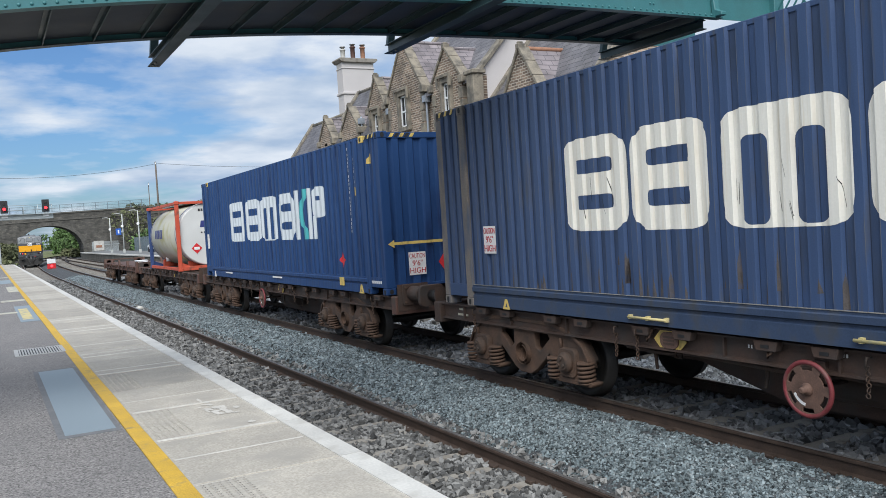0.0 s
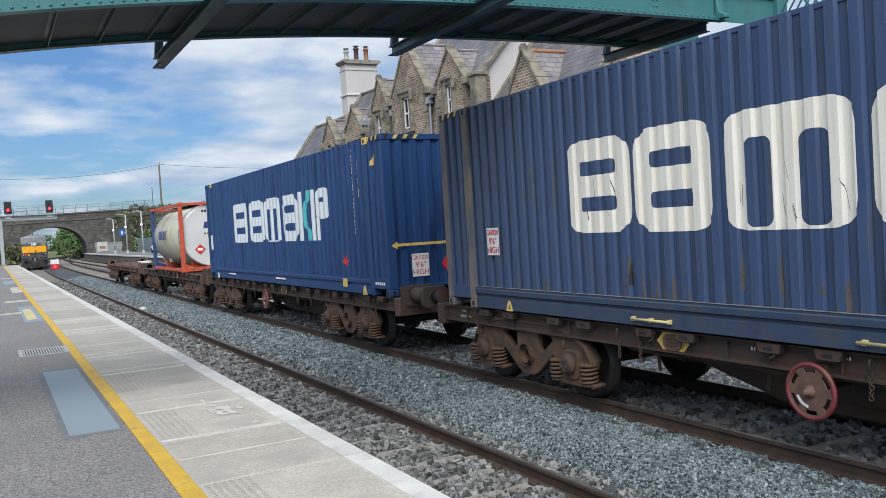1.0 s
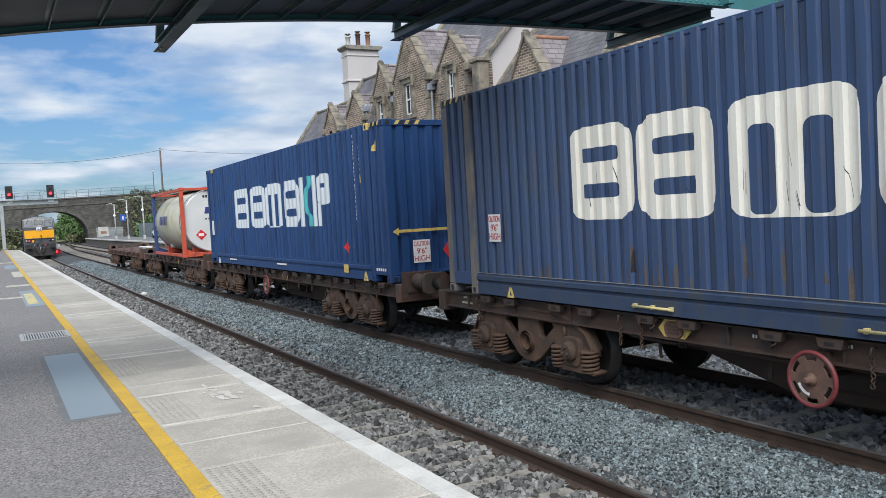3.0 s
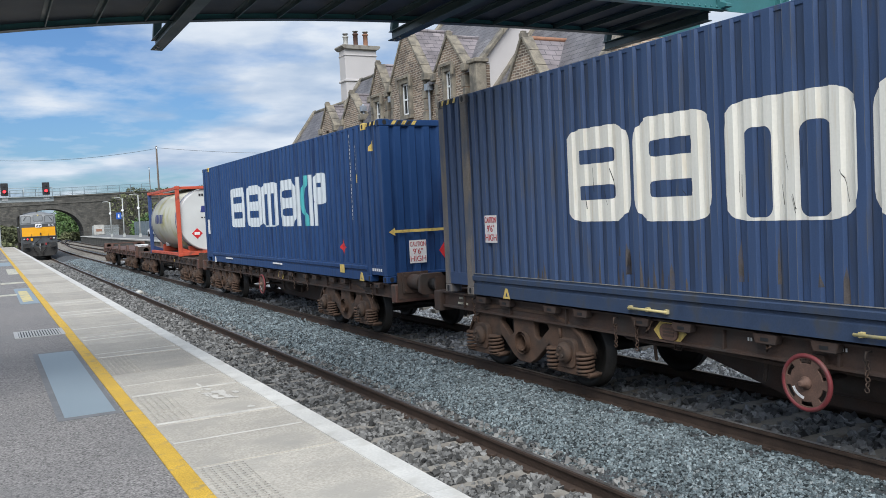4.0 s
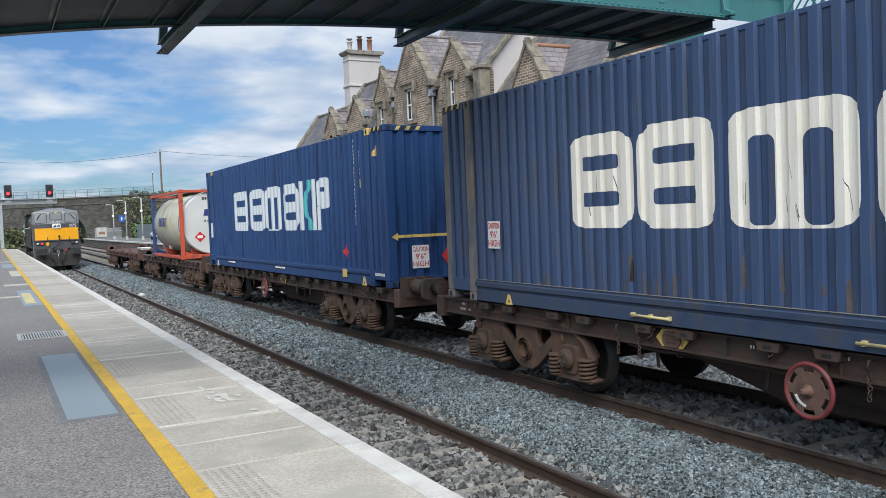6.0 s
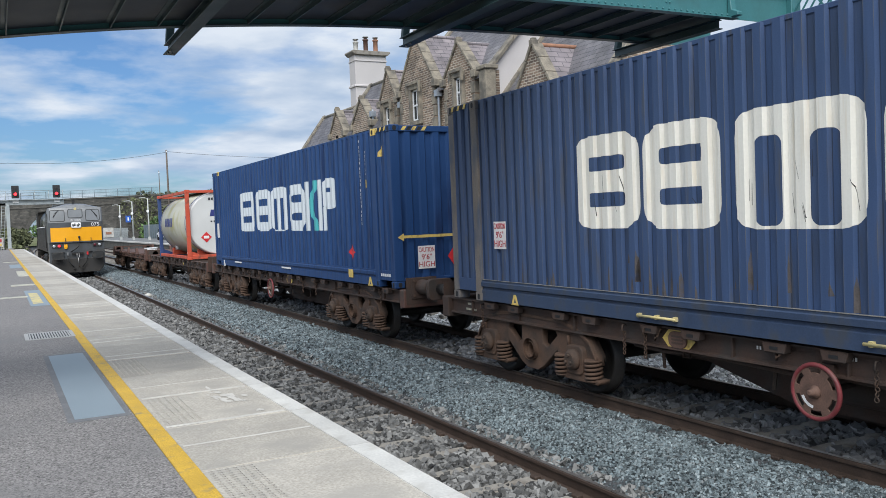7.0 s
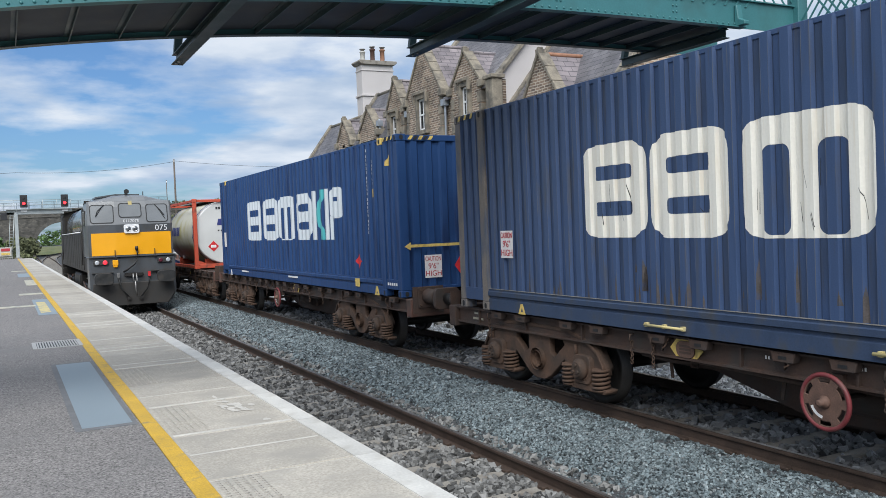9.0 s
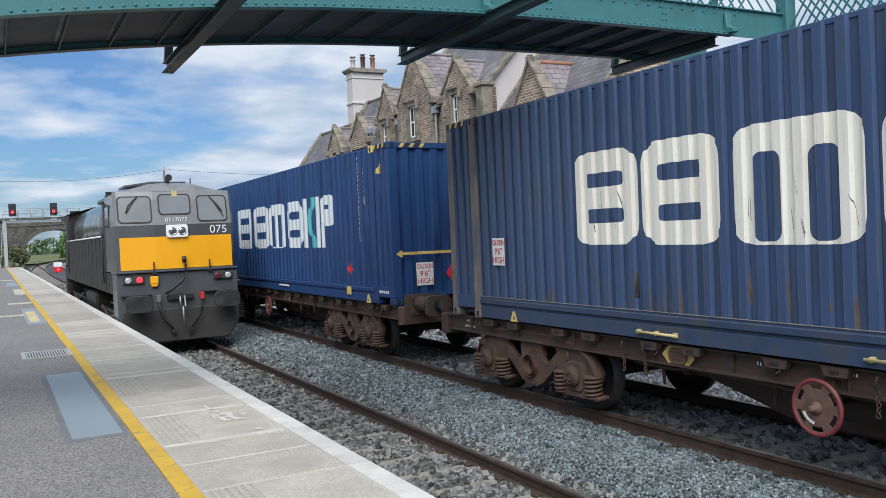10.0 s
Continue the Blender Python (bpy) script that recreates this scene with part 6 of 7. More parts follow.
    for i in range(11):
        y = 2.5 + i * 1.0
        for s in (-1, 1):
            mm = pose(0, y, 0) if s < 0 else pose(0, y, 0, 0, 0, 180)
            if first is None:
                first = part("side_door", B().box(-1.41, -1.38, -0.44, 0.44, 1.42, 2.72), LOCOSIDE, t, "near-black panelled side door", bevel=0.012)
                first.matrix_basis = mm
            else:
                shared("side_door", first, t, mm)
    for s in (-1, 1):
        part("hand_rail", B().cyl((s * 1.44, 2.3, 2.78), (s * 1.44, LOCO_L - 2.3, 2.78), 0.02, seg=8), WHITEPAINT, t, "pale hand rail")
        part("body_stripe", B().box(s * 1.2 - 0.01, s * 1.2 + 0.01, 5.2, 6.2, 3.0, 3.2), POST, t, "faded cast plate")
        for y in (1.0, LOCO_L - 1.0):
            for z in (0.55, 0.85, 1.15):
                part("step", B().box(s * 1.25, s * 1.4, y - 0.25, y + 0.25, z, z + 0.03), WHEEL, t)
        part("cab_step_panel", B().box(s * 1.36, s * 1.4, 0.5, 0.75, 0.75, 1.9), LOCODARK, t)
    part("fuel_tank", B().box(-1.25, 1.25, LOCO_L / 2 - 1.5, LOCO_L / 2 + 1.5, 0.35, 1.15), LOCOSIDE, t, bevel=0.08)
    part("roof_fan", B().box(-0.7, 0.7, 5, 10, 3.95, 4.08), LOCODARK, t, bevel=0.03)
    wheels = []
    for yc in (3.1, LOCO_L - 3.1):
        fb = part("bogie_frame", B().box(-1.22, -1.08, yc - 2.3, yc + 2.3, 0.55, 0.85).box(1.08, 1.22, yc - 2.3, yc + 2.3, 0.55, 0.85).box(-1.1, 1.1, yc - 0.2, yc + 0.2, 0.55, 0.9), WHEEL, t, "dark three-axle bogie", bevel=0.03)
        for d in (-1.7, 0, 1.7):
            b = B()
            wheel_profile(b, -0.8, 1, 0.5)
            wheel_profile(b, 0.8, -1, 0.5)
            b.cyl((-1.0, 0, 0), (1.0, 0, 0), 0.09)
            for x in (-0.875, 0.875):
                for k in range(6):
                    a = k * math.pi / 3
                    b.cyl((x - 0.02, 0.25 * math.cos(a), 0.25 * math.sin(a)), (x + 0.02, 0.25 * math.cos(a), 0.25 * math.sin(a)), 0.04, seg=8)
            wo = part("wheelset", b, WHEEL, t, "steel wheels on their axle")
            wo.matrix_basis = pose(0, yc + d, 0.5)
            wheels.append((wo, yc + d))
            for s in (-1, 1):
                part("axle_box", B().box(s * 1.2 - 0.08, s * 1.2 + 0.08, yc + d - 0.16, yc + d + 0.16, 0.36, 0.64).cyl((s * 1.28, yc + d, 0.5), (s * 1.33, yc + d, 0.5), 0.1), WHEEL, fb, bevel=0.02)
                for e in (-0.32, 0.32):
                    sb = B()
                    sb.tube([(s * 1.18 + 0.08 * math.cos(2 * math.pi * 4 * i / 40), yc + d + e + 0.08 * math.sin(2 * math.pi * 4 * i / 40), 0.4 + 0.28 * i / 40) for i in range(41)], 0.018, seg=5)
                    part("coil_spring", sb, WHEEL, fb)
        for s in (-1, 1):
            part("sand_pipe", B().tube([(s * 1.25, yc - 2.2, 1.0), (s * 1.27, yc - 1.2, 0.75), (s * 1.27, yc + 0.2, 0.7), (s * 1.25, yc + 1.4, 0.9)], 0.025), RUSTPLATE, fb)
    return t, wheels


loco, loco_wheels = build_loco()
SPEED = 9.85


def loco_y(t):
    return 20.6 + SPEED * (10.0 - t)


def motions():
    rows = []
    for i in range(41):
        s = i * 0.25
        y = loco_y(s)
        back = y + LOCO_L * 0.8
        turn = -math.degrees(math.atan2(bend(back) - bend(y), back - y))
        rows.append((s, pose(X1 - 0.04 + bend(y), y, Z1, 0, 0, turn)))
    walk(loco, rows)
    for ob, y in loco_wheels:
        walk(ob, [(i / 15, pose(0, y, 0.5, math.degrees(SPEED * i / 15 / 0.5), 0, 0)) for i in range(151)])

# ---- footbridge over the lines ----
YN, YF = 8.62, 10.3       # near and far girders
XEND = 9.35


def soffit(x):
    """Height of the cambered underside."""
    return 4.92 - 0.5 * (max(XEND - x, 0) / 9.28) ** 3


def swept(x0, x1, n, section):
    """A section of (y, height over the soffit) carried along the camber."""
    b = B()
    rows = [[b.m.verts.new((x, y, soffit(x) + h)) for y, h in section] for x in (x0 + (x1 - x0) * i / n for i in range(n + 1))]
    k = len(section)
    for p, q in zip(rows, rows[1:]):
        for i in range(k):
            j = (i + 1) % k
            b.m.faces.new((p[i], p[j], q[j], q[i]))
    b.m.faces.new(rows[0])
    b.m.faces.new(rows[-1])
    return b


def build_footbridge():
    t = thing("footbridge", pose(0, 0, 0), "riveted green iron footbridge with lattice sides over the lines", "footbridge")
    x0, x1 = -4.2, 10.6
    rivet = None
    bar = None
    for y, s in ((YN, -1), (YF, 1)):
        web = part("girder", swept(x0, x1, 40, ((y - 0.006, 0.0), (y + 0.006, 0.0), (y + 0.006, 0.40), (y - 0.006, 0.40))), GREEN, t, "green plate girder")
        # the far flange takes the green with shade in it
        part("flange", swept(x0, XEND, 40, ((y + s * 0.085, -0.004), (y - s * 0.04, -0.004), (y - s * 0.04, 0.01), (y + s * 0.014, 0.01), (y + s * 0.014, 0.075), (y + s * 0.028, 0.075), (y + s * 0.028, 0.014), (y + s * 0.085, 0.01))), GREEN if s < 0 else GREEN_SHADED, web, "riveted angle along the bottom edge")
        part("top_angle", swept(x0, x1, 40, ((y - 0.04, 0.385), (y + 0.04, 0.385), (y + 0.04, 0.402), (y - 0.04, 0.402))), GREEN, web)
        part("hand_rail", swept(x0, x1, 40, ((y - 0.05, 1.62), (y + 0.05, 1.62), (y + 0.05, 1.69), (y - 0.05, 1.69))), GREEN, t, "green top rail")
        x = x0 + 0.2
        while x < XEND - 0.05:
            m = pose(x, y + s * 0.028, soffit(x) + 0.045)
            if s > 0:
                break
            if rivet is None:
                rivet = part("rivet", B().lathe([(0, 0.017), (0.008, 0.014), (0.013, 0.006)], (0, 0, 0), (0, -1, 0), seg=8), GREEN, web)
                rivet.matrix_basis = m
            else:
                shared("rivet", rivet, web, m)
            x += 0.108
        for sx in (2.9, 6.2, 8.1) if s < 0 else ():
            for k in range(4):
                for d in (-0.03, 0.03):
                    shared("rivet", rivet, web, pose(sx + d, y + s * 0.006, soffit(sx) + 0.14 + 0.08 * k))
        # lattice of flat bars
        x = x0
        while x < x1 - 1.0:
            for d in (-1, 1):
                m = pose(x + (1.16 if d < 0 else 0), y + s * (0.014 if d > 0 else -0.012), soffit(x + 0.58) + 0.3)
                if bar is None:
                    bb = B()
                    bb.prism(((0, 0), (0.035, 0), (1.19, 1.33), (1.155, 1.33)), "y", -0.004, 0.004)
                    bar = part("lattice_bar", bb, GREEN, t)
                    bar.matrix_basis = m
                else:
                    o = shared("lattice_bar", bar, t, m if d > 0 else m @ pose(0, 0, 0, 0, 0, 180))
            x += 0.2
    deck = part("deck", swept(x0, XEND, 40, ((YN, 0.07), (YF, 0.07), (YF, 0.1), (YN, 0.1))), DECK_SHADED, t, "deck plates seen from below, darkened for shade")
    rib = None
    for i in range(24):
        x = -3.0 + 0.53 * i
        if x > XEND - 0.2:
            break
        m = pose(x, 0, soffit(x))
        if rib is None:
            rib = part("deck_rib", B().box(-0.006, 0.006, YN + 0.02, YF - 0.02, 0.0, 0.07).box(-0.05, 0.006, YN + 0.02, YF - 0.02, 0.058, 0.07), GREEN_SHADED, t, "angle rib under the deck, darkened for shade")
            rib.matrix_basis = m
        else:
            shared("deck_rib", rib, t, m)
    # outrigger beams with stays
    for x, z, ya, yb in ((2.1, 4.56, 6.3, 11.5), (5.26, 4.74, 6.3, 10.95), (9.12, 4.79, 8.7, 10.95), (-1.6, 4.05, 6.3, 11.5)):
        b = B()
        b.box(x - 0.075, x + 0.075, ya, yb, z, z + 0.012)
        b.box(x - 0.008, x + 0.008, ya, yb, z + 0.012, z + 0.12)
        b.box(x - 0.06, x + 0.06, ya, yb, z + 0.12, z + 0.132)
        be = part("outrigger_beam", b, GREEN_SHADED, t, "cross beam under the bridge, darkened for shade", bevel=0.003)
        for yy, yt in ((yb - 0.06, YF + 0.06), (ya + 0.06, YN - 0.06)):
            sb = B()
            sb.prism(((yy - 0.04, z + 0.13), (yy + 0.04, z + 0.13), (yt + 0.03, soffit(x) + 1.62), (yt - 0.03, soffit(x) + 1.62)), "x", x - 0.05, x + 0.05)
            # far stays carry shade in their green, near ones are plain
            part("stay", sb, GREEN_SHADED if yy > 9 else GREEN, be, "raking stay up to the rail", bevel=0.004)
        for k in (0.15, 0.3):
            part("bolt", B().cyl((x - 0.03, yb - k, z - 0.02), (x - 0.03, yb - k, z + 0.01), 0.018, seg=6), STEEL, be)
    for x in (5.26, 9.24):
        z = soffit(x) + 0.01
        b = B().prism(((YN - 0.02, z), (YN - 0.2, z), (YN - 0.2, z + 0.05), (YN - 0.09, z + 0.1), (YN - 0.06, z + 0.3), (YN - 0.02, z + 0.3)), "x", x - 0.05, x + 0.05)
        part("knee_bracket", b, GREEN, t, "cast knee bracket", bevel=0.008)
    # landing that turns along the far platform
    ld = part("landing", B().box(XEND + 0.02, 11.6, 3.0, YF + 0.1, 4.6, 4.72), GREEN_SHADED, t, "landing edge, darkened for shade", bevel=0.01)
    part("landing_post", B().box(10.4, 10.6, YN - 0.1, YN + 0.1, 4.72, 6.7), GREEN, ld, bevel=0.01)
    part("column", B().cyl((11.2, 9.4, 0.9), (11.2, 9.4, 4.6), 0.14).cyl((11.2, 9.4, 0.9), (11.2, 9.4, 1.1), 0.24), GREEN, t, "green iron column")
    part("column", B().cyl((-3.6, 9.4, ZP), (-3.6, 9.4, soffit(-3.6)), 0.14).cyl((-3.6, 9.4, ZP), (-3.6, 9.4, ZP + 0.2), 0.24), GREEN, t, "green iron column")
    lat = None
    for i in range(38):
        y = 3.1 + 0.14 * i
        for d in (-1, 1):
            m = pose(XEND + 1.1, y, 4.72) @ (Matrix.Identity(4) if d > 0 else pose(0.012, 0, 0, 0, 0, 180))
            if lat is None:
                bb = B()
                bb.prism(((-0.55, 0), (-0.515, 0), (0.585, 1.4), (0.55, 1.4)), "x", -0.004, 0.004)
                lat = part("lattice_bar", bb, GREEN, t)
                lat.matrix_basis = m
            else:
                shared("lattice_bar", lat, t, m)


build_footbridge()

# ---- station house behind the far platform ----
XH = 18.7


def window(parent, x, y, z0, z1, w, depth=0.16):
    """A sash window set back in a wall that faces -x."""
    fr = B()
    for a, c, d, e in ((y - w / 2, y + w / 2, z0, z0 + 0.09), (y - w / 2, y + w / 2, z1 - 0.08, z1), (y - w / 2, y - w / 2 + 0.07, z0, z1), (y + w / 2 - 0.07, y + w / 2, z0, z1)):
        fr.box(x - 0.03, x + 0.05, a, c, d, e)
    m = (z0 + z1) / 2
    fr.box(x - 0.02, x + 0.05, y - w / 2, y + w / 2, m - 0.04, m + 0.04)
    win = part("window", fr, WHITEPAINT, parent, "white-painted sash window")
    part("glazing_bar", B().box(x - 0.01, x + 0.03, y - 0.02, y + 0.02, z0, z1), WHITEPAINT, win)
    for za, zb in ((z0 + 0.09, m - 0.04), (m + 0.04, z1 - 0.08)):
        for ya, yb in ((y - w / 2 + 0.07, y - 0.02), (y + 0.02, y + w / 2 - 0.07)):
            part("pane", B().box(x + 0.015, x + 0.025, ya, yb, za, zb), WINGLASS, win)
    sur = B()
    for a, c, d, e in ((y - w / 2 - 0.2, y + w / 2 + 0.2, z0 - 0.2, z0), (y - w / 2 - 0.2, y + w / 2 + 0.2, z1, z1 + 0.24), (y - w / 2 - 0.2, y - w / 2, z0, z1), (y + w / 2, y + w / 2 + 0.2, z0, z1)):
        sur.box(x - depth, x + 0.04, a, c, d, e)
    part("window_surround", sur, SANDSTONE, win, "dressed sandstone surround", bevel=0.012)
    hood = B().box(x - depth - 0.1, x - depth, y - w / 2 - 0.34, y + w / 2 + 0.34, z1 + 0.24, z1 + 0.36)
    for s in (-1, 1):
        hood.box(x - depth - 0.1, x - depth, y + s * (w / 2 + 0.28) - 0.06, y + s * (w / 2 + 0.28) + 0.06, z1 - 0.2, z1 + 0.24)
    part("hood_mould", hood, SANDSTONE, win)


def gable(parent, yc, hw, base, kneel, apex, x, back, win=None, slate=None):
    """A gabled wall facing the lines with coping stones, and its own small roof running back."""
    slate = slate or SLATEPINK
    w = B().prism(((yc - hw, base), (yc + hw, base), (yc + hw, kneel), (yc, apex), (yc - hw, kneel)), "x", x, x + 0.35)
    wall = part("gable_wall", w, BRICK, parent, "brown brick gable")
    for s in (-1, 1):
        n = Vector((s * hw, kneel - apex)).normalized()
        up = Vector((-n.y, n.x)) * (1 if s > 0 else -1)
        up = up if up.y > 0 else -up
        a, c = Vector((yc, apex)), Vector((yc + s * (hw + 0.06), kneel - 0.06 * (apex - kneel) / hw))
        steps = max(int((c - a).length / 0.6), 2)
        for i in range(steps):
            p, q = a.lerp(c, i / steps), a.lerp(c, (i + 0.97) / steps)
            part("coping_stone", B().prism([tuple(v) for v in (p - up * 0.03, q - up * 0.03, q + up * 0.09, p + up * 0.09)], "x", x - 0.08, x + 0.42), SANDSTONE, wall, bevel=0.015)
        part("kneeler", B().box(x - 0.14, x + 0.42, yc + s * (hw + 0.04) - 0.2, yc + s * (hw + 0.04) + 0.2, kneel - 0.3, kneel + 0.05), SANDSTONE, wall, bevel=0.03)
        for i in range(int((kneel - base) / 0.55)):
            z = base + 0.55 * i
            d = 0.34 if i % 2 else 0.22
            y = yc + s * hw
            part("quoin", B().box(x - 0.03, x + 0.29, min(y + s * 0.012, y - s * d), max(y + s * 0.012, y - s * d), z, z + 0.5), SANDSTONE, wall, bevel=0.015)
        part("dormer_roof", B().prism(((yc, apex - 0.02), (yc + s * (hw + 0.02), kneel - 0.02), (yc + s * (hw + 0.02), kneel - 0.1), (yc, apex - 0.1)), "x", x + 0.4, x + back), slate, wall, "slated dormer roof")
        part("valley_flashing", B().tube([(x + 0.5, yc + s * (hw + 0.05), kneel - 0.05), (x + back * 0.85, yc + s * 0.25, apex - 0.25)], 0.05, seg=5), LEAD, wall)
    part("finial", B().box(x - 0.1, x + 0.2, yc - 0.12, yc + 0.12, apex - 0.05, apex + 0.16).box(x - 0.06, x + 0.16, yc - 0.08, yc + 0.08, apex + 0.16, apex + 0.24), SANDSTONE, wall, bevel=0.02)
    part("ridge_tile", B().cyl((x + 0.4, yc, apex - 0.02), (x + back, yc, apex - 0.02), 0.09, seg=8), TERRACOTTA if yc < 30 else SLATEPINK, wall)
    if win:
        window(wall, x - 0.02, yc + win[0], win[1], win[2], win[3])
    return wall


def block(t, y0, y1, x0, x1, eaves, ridge, mat_end, label, verge=True):
    """A wing with a pitched roof whose ridge runs along y."""
    xr = (x0 + x1) / 2
    b = B().box(x0, x1, y0, y1, -0.4, eaves)
    part("wall", b, BRICK, t, label)
    for y, s in ((y0, -1), (y1, 1)):
        e = B().prism(((x0, eaves - 0.02), (x1, eaves - 0.02), (xr, ridge - 0.05)), "y", y, y - s * 0.3)
        if mat_end is RENDER:
            e.box(x0 + 0.4, x1, y + s * 0.012, y + s * 0.004, 0.5, eaves)
        part("end_wall", e, mat_end, t, "pale rendered gable end" if mat_end is RENDER else "brick gable end")
    for s, xe in ((-1, x0 - 0.25), (1, x1 + 0.25)):
        dz = 0.25 * (ridge - eaves) / (xr - x0)
        part("roof_slope", B().prism(((xe, eaves - dz), (xr, ridge), (xr, ridge + 0.12), (xe, eaves - dz + 0.12)), "y", y0 + 0.05, y1 - 0.05), SLATE, t, "dark slated roof slope")
        for y in (y0, y1):
            n = 9
            for i in range(n):
                f0, f1 = i / n, (i + 0.97) / n
                xa, za = xe + (xr - xe) * f0, eaves - dz + (ridge - eaves + dz) * f0
                xb, zb = xe + (xr - xe) * f1, eaves - dz + (ridge - eaves + dz) * f1
                part("verge_stone", B().prism(((xa, za + 0.05), (xb, zb + 0.05), (xb, zb + 0.3), (xa, za + 0.3)), "y", y - 0.22, y + 0.22), SANDSTONE, t, bevel=0.02)
    part("ridge", B().cyl((xr, y0, ridge + 0.1), (xr, y1, ridge + 0.1), 0.12, seg=8), SANDSTONE, t)


def build_house():
    t = thing("station_house", pose(0, 0, 0), "brown brick Victorian station house with steep slated gables", "building")
    block(t, 30.9, 40.2, XH + 0.3, XH + 7.7, 8.5, 12.6, RENDER, "brown brick wall of the tall wing")
    block(t, 40.2, 48.7, XH + 0.25, XH + 4.55, 7.55, 10.5, BRICKEND, "brown brick wall of the middle wing")
    block(t, 48.7, 55.3, XH + 0.2, XH + 3.1, 7.3, 9.3, BRICKEND, "brown brick wall of the low wing")
    block(t, 23.6, 30.9, XH + 0.3, XH + 6.7, 6.6, 10.5, BRICKEND, "brown brick wall of the near wing")
    gable(t, 37.5, 1.95, 0.5, 8.78, 11.3, XH, 3.6, (0.0, 7.08, 8.62, 0.8))
    gable(t, 40.97, 1.05, 0.5, 8.6, 10.15, XH + 0.02, 2.6, (-0.1, 6.9, 8.2, 0.6))
    gable(t, 33.25, 1.4, 0.5, 8.6, 10.1, XH + 0.02, 2.8, (-0.1, 7.2, 8.5, 0.55))
    gable(t, 44.75, 1.35, 0.5, 7.8, 9.15, XH, 2.4)
    gable(t, 48.6, 1.15, 0.5, 7.65, 9.0, XH, 2.4)
    gable(t, 27.3, 1.25, 0.5, 7.05, 8.85, XH, 3.0)
    for y in (35.45, 39.6, 43.3):
        part("downpipe", B().tube([(XH + 0.1, y, 8.4), (XH + 0.12, y, 7.9), (XH + 0.12, y, 0.9)], 0.06, seg=8).box(XH - 0.05, XH + 0.25, y - 0.14, y + 0.14, 8.0, 8.3), LEAD, t, "lead rainwater pipe and hopper")
    part("corner_pier", B().box(XH - 0.1, XH + 0.42, 30.7, 31.3, 0.5, 8.5), SANDSTONE, t, "dressed stone corner pier", bevel=0.03)
    part("pier_cap", B().box(XH - 0.18, XH + 0.5, 30.6, 31.4, 8.5, 8.68), SANDSTONE, t, bevel=0.03)
    # rendered chimney stack
    x, y = XH + 3.25, 51.0
    ch = part("chimney", B().box(x - 1.1, x + 1.1, y - 0.5, y + 0.5, -0.4, 12.9), RENDER, t, "tall pale rendered chimney stack", bevel=0.02)
    part("chimney_band", B().box(x - 1.18, x + 1.18, y - 0.58, y + 0.58, 10.85, 11.0), RENDER, ch, bevel=0.03)
    part("chimney_band", B().box(x - 1.14, x + 1.14, y - 0.55, y + 0.55, 12.5, 12.58), RENDER, ch, bevel=0.02)
    part("chimney_cap", B().prism(((x - 1.15, 12.9), (x - 1.35, 13.07), (x - 1.3, 13.17), (x + 1.3, 13.17), (x + 1.35, 13.07), (x + 1.15, 12.9)), "y", y - 0.68, y + 0.68), SLEEPER, ch, "weathered stone cap", bevel=0.02)
    for dx, m, h in ((-0.8, COPING, 0.55), (-0.1, REDDISH, 0.75), (0.6, TERRACOTTA, 0.75)):
        po = part("chimney_pot", B().lathe([(0, 0.17), (0.1, 0.15), (h, 0.15), (h + 0.02, 0.19), (h + 0.1, 0.19)], (x + dx, y, 13.17), (0, 0, 1), seg=16), m, ch, "clay chimney pot")
        part("pot_cowl", B().lathe([(0, 0.12), (0.12, 0.12), (0.13, 0.2), (0.17, 0.18)], (x + dx, y, 13.27 + h), (0, 0, 1), seg=14), STEEL, po)


build_house()

# ---- road bridge, signals, greenery and distance ----
YB = 165.0


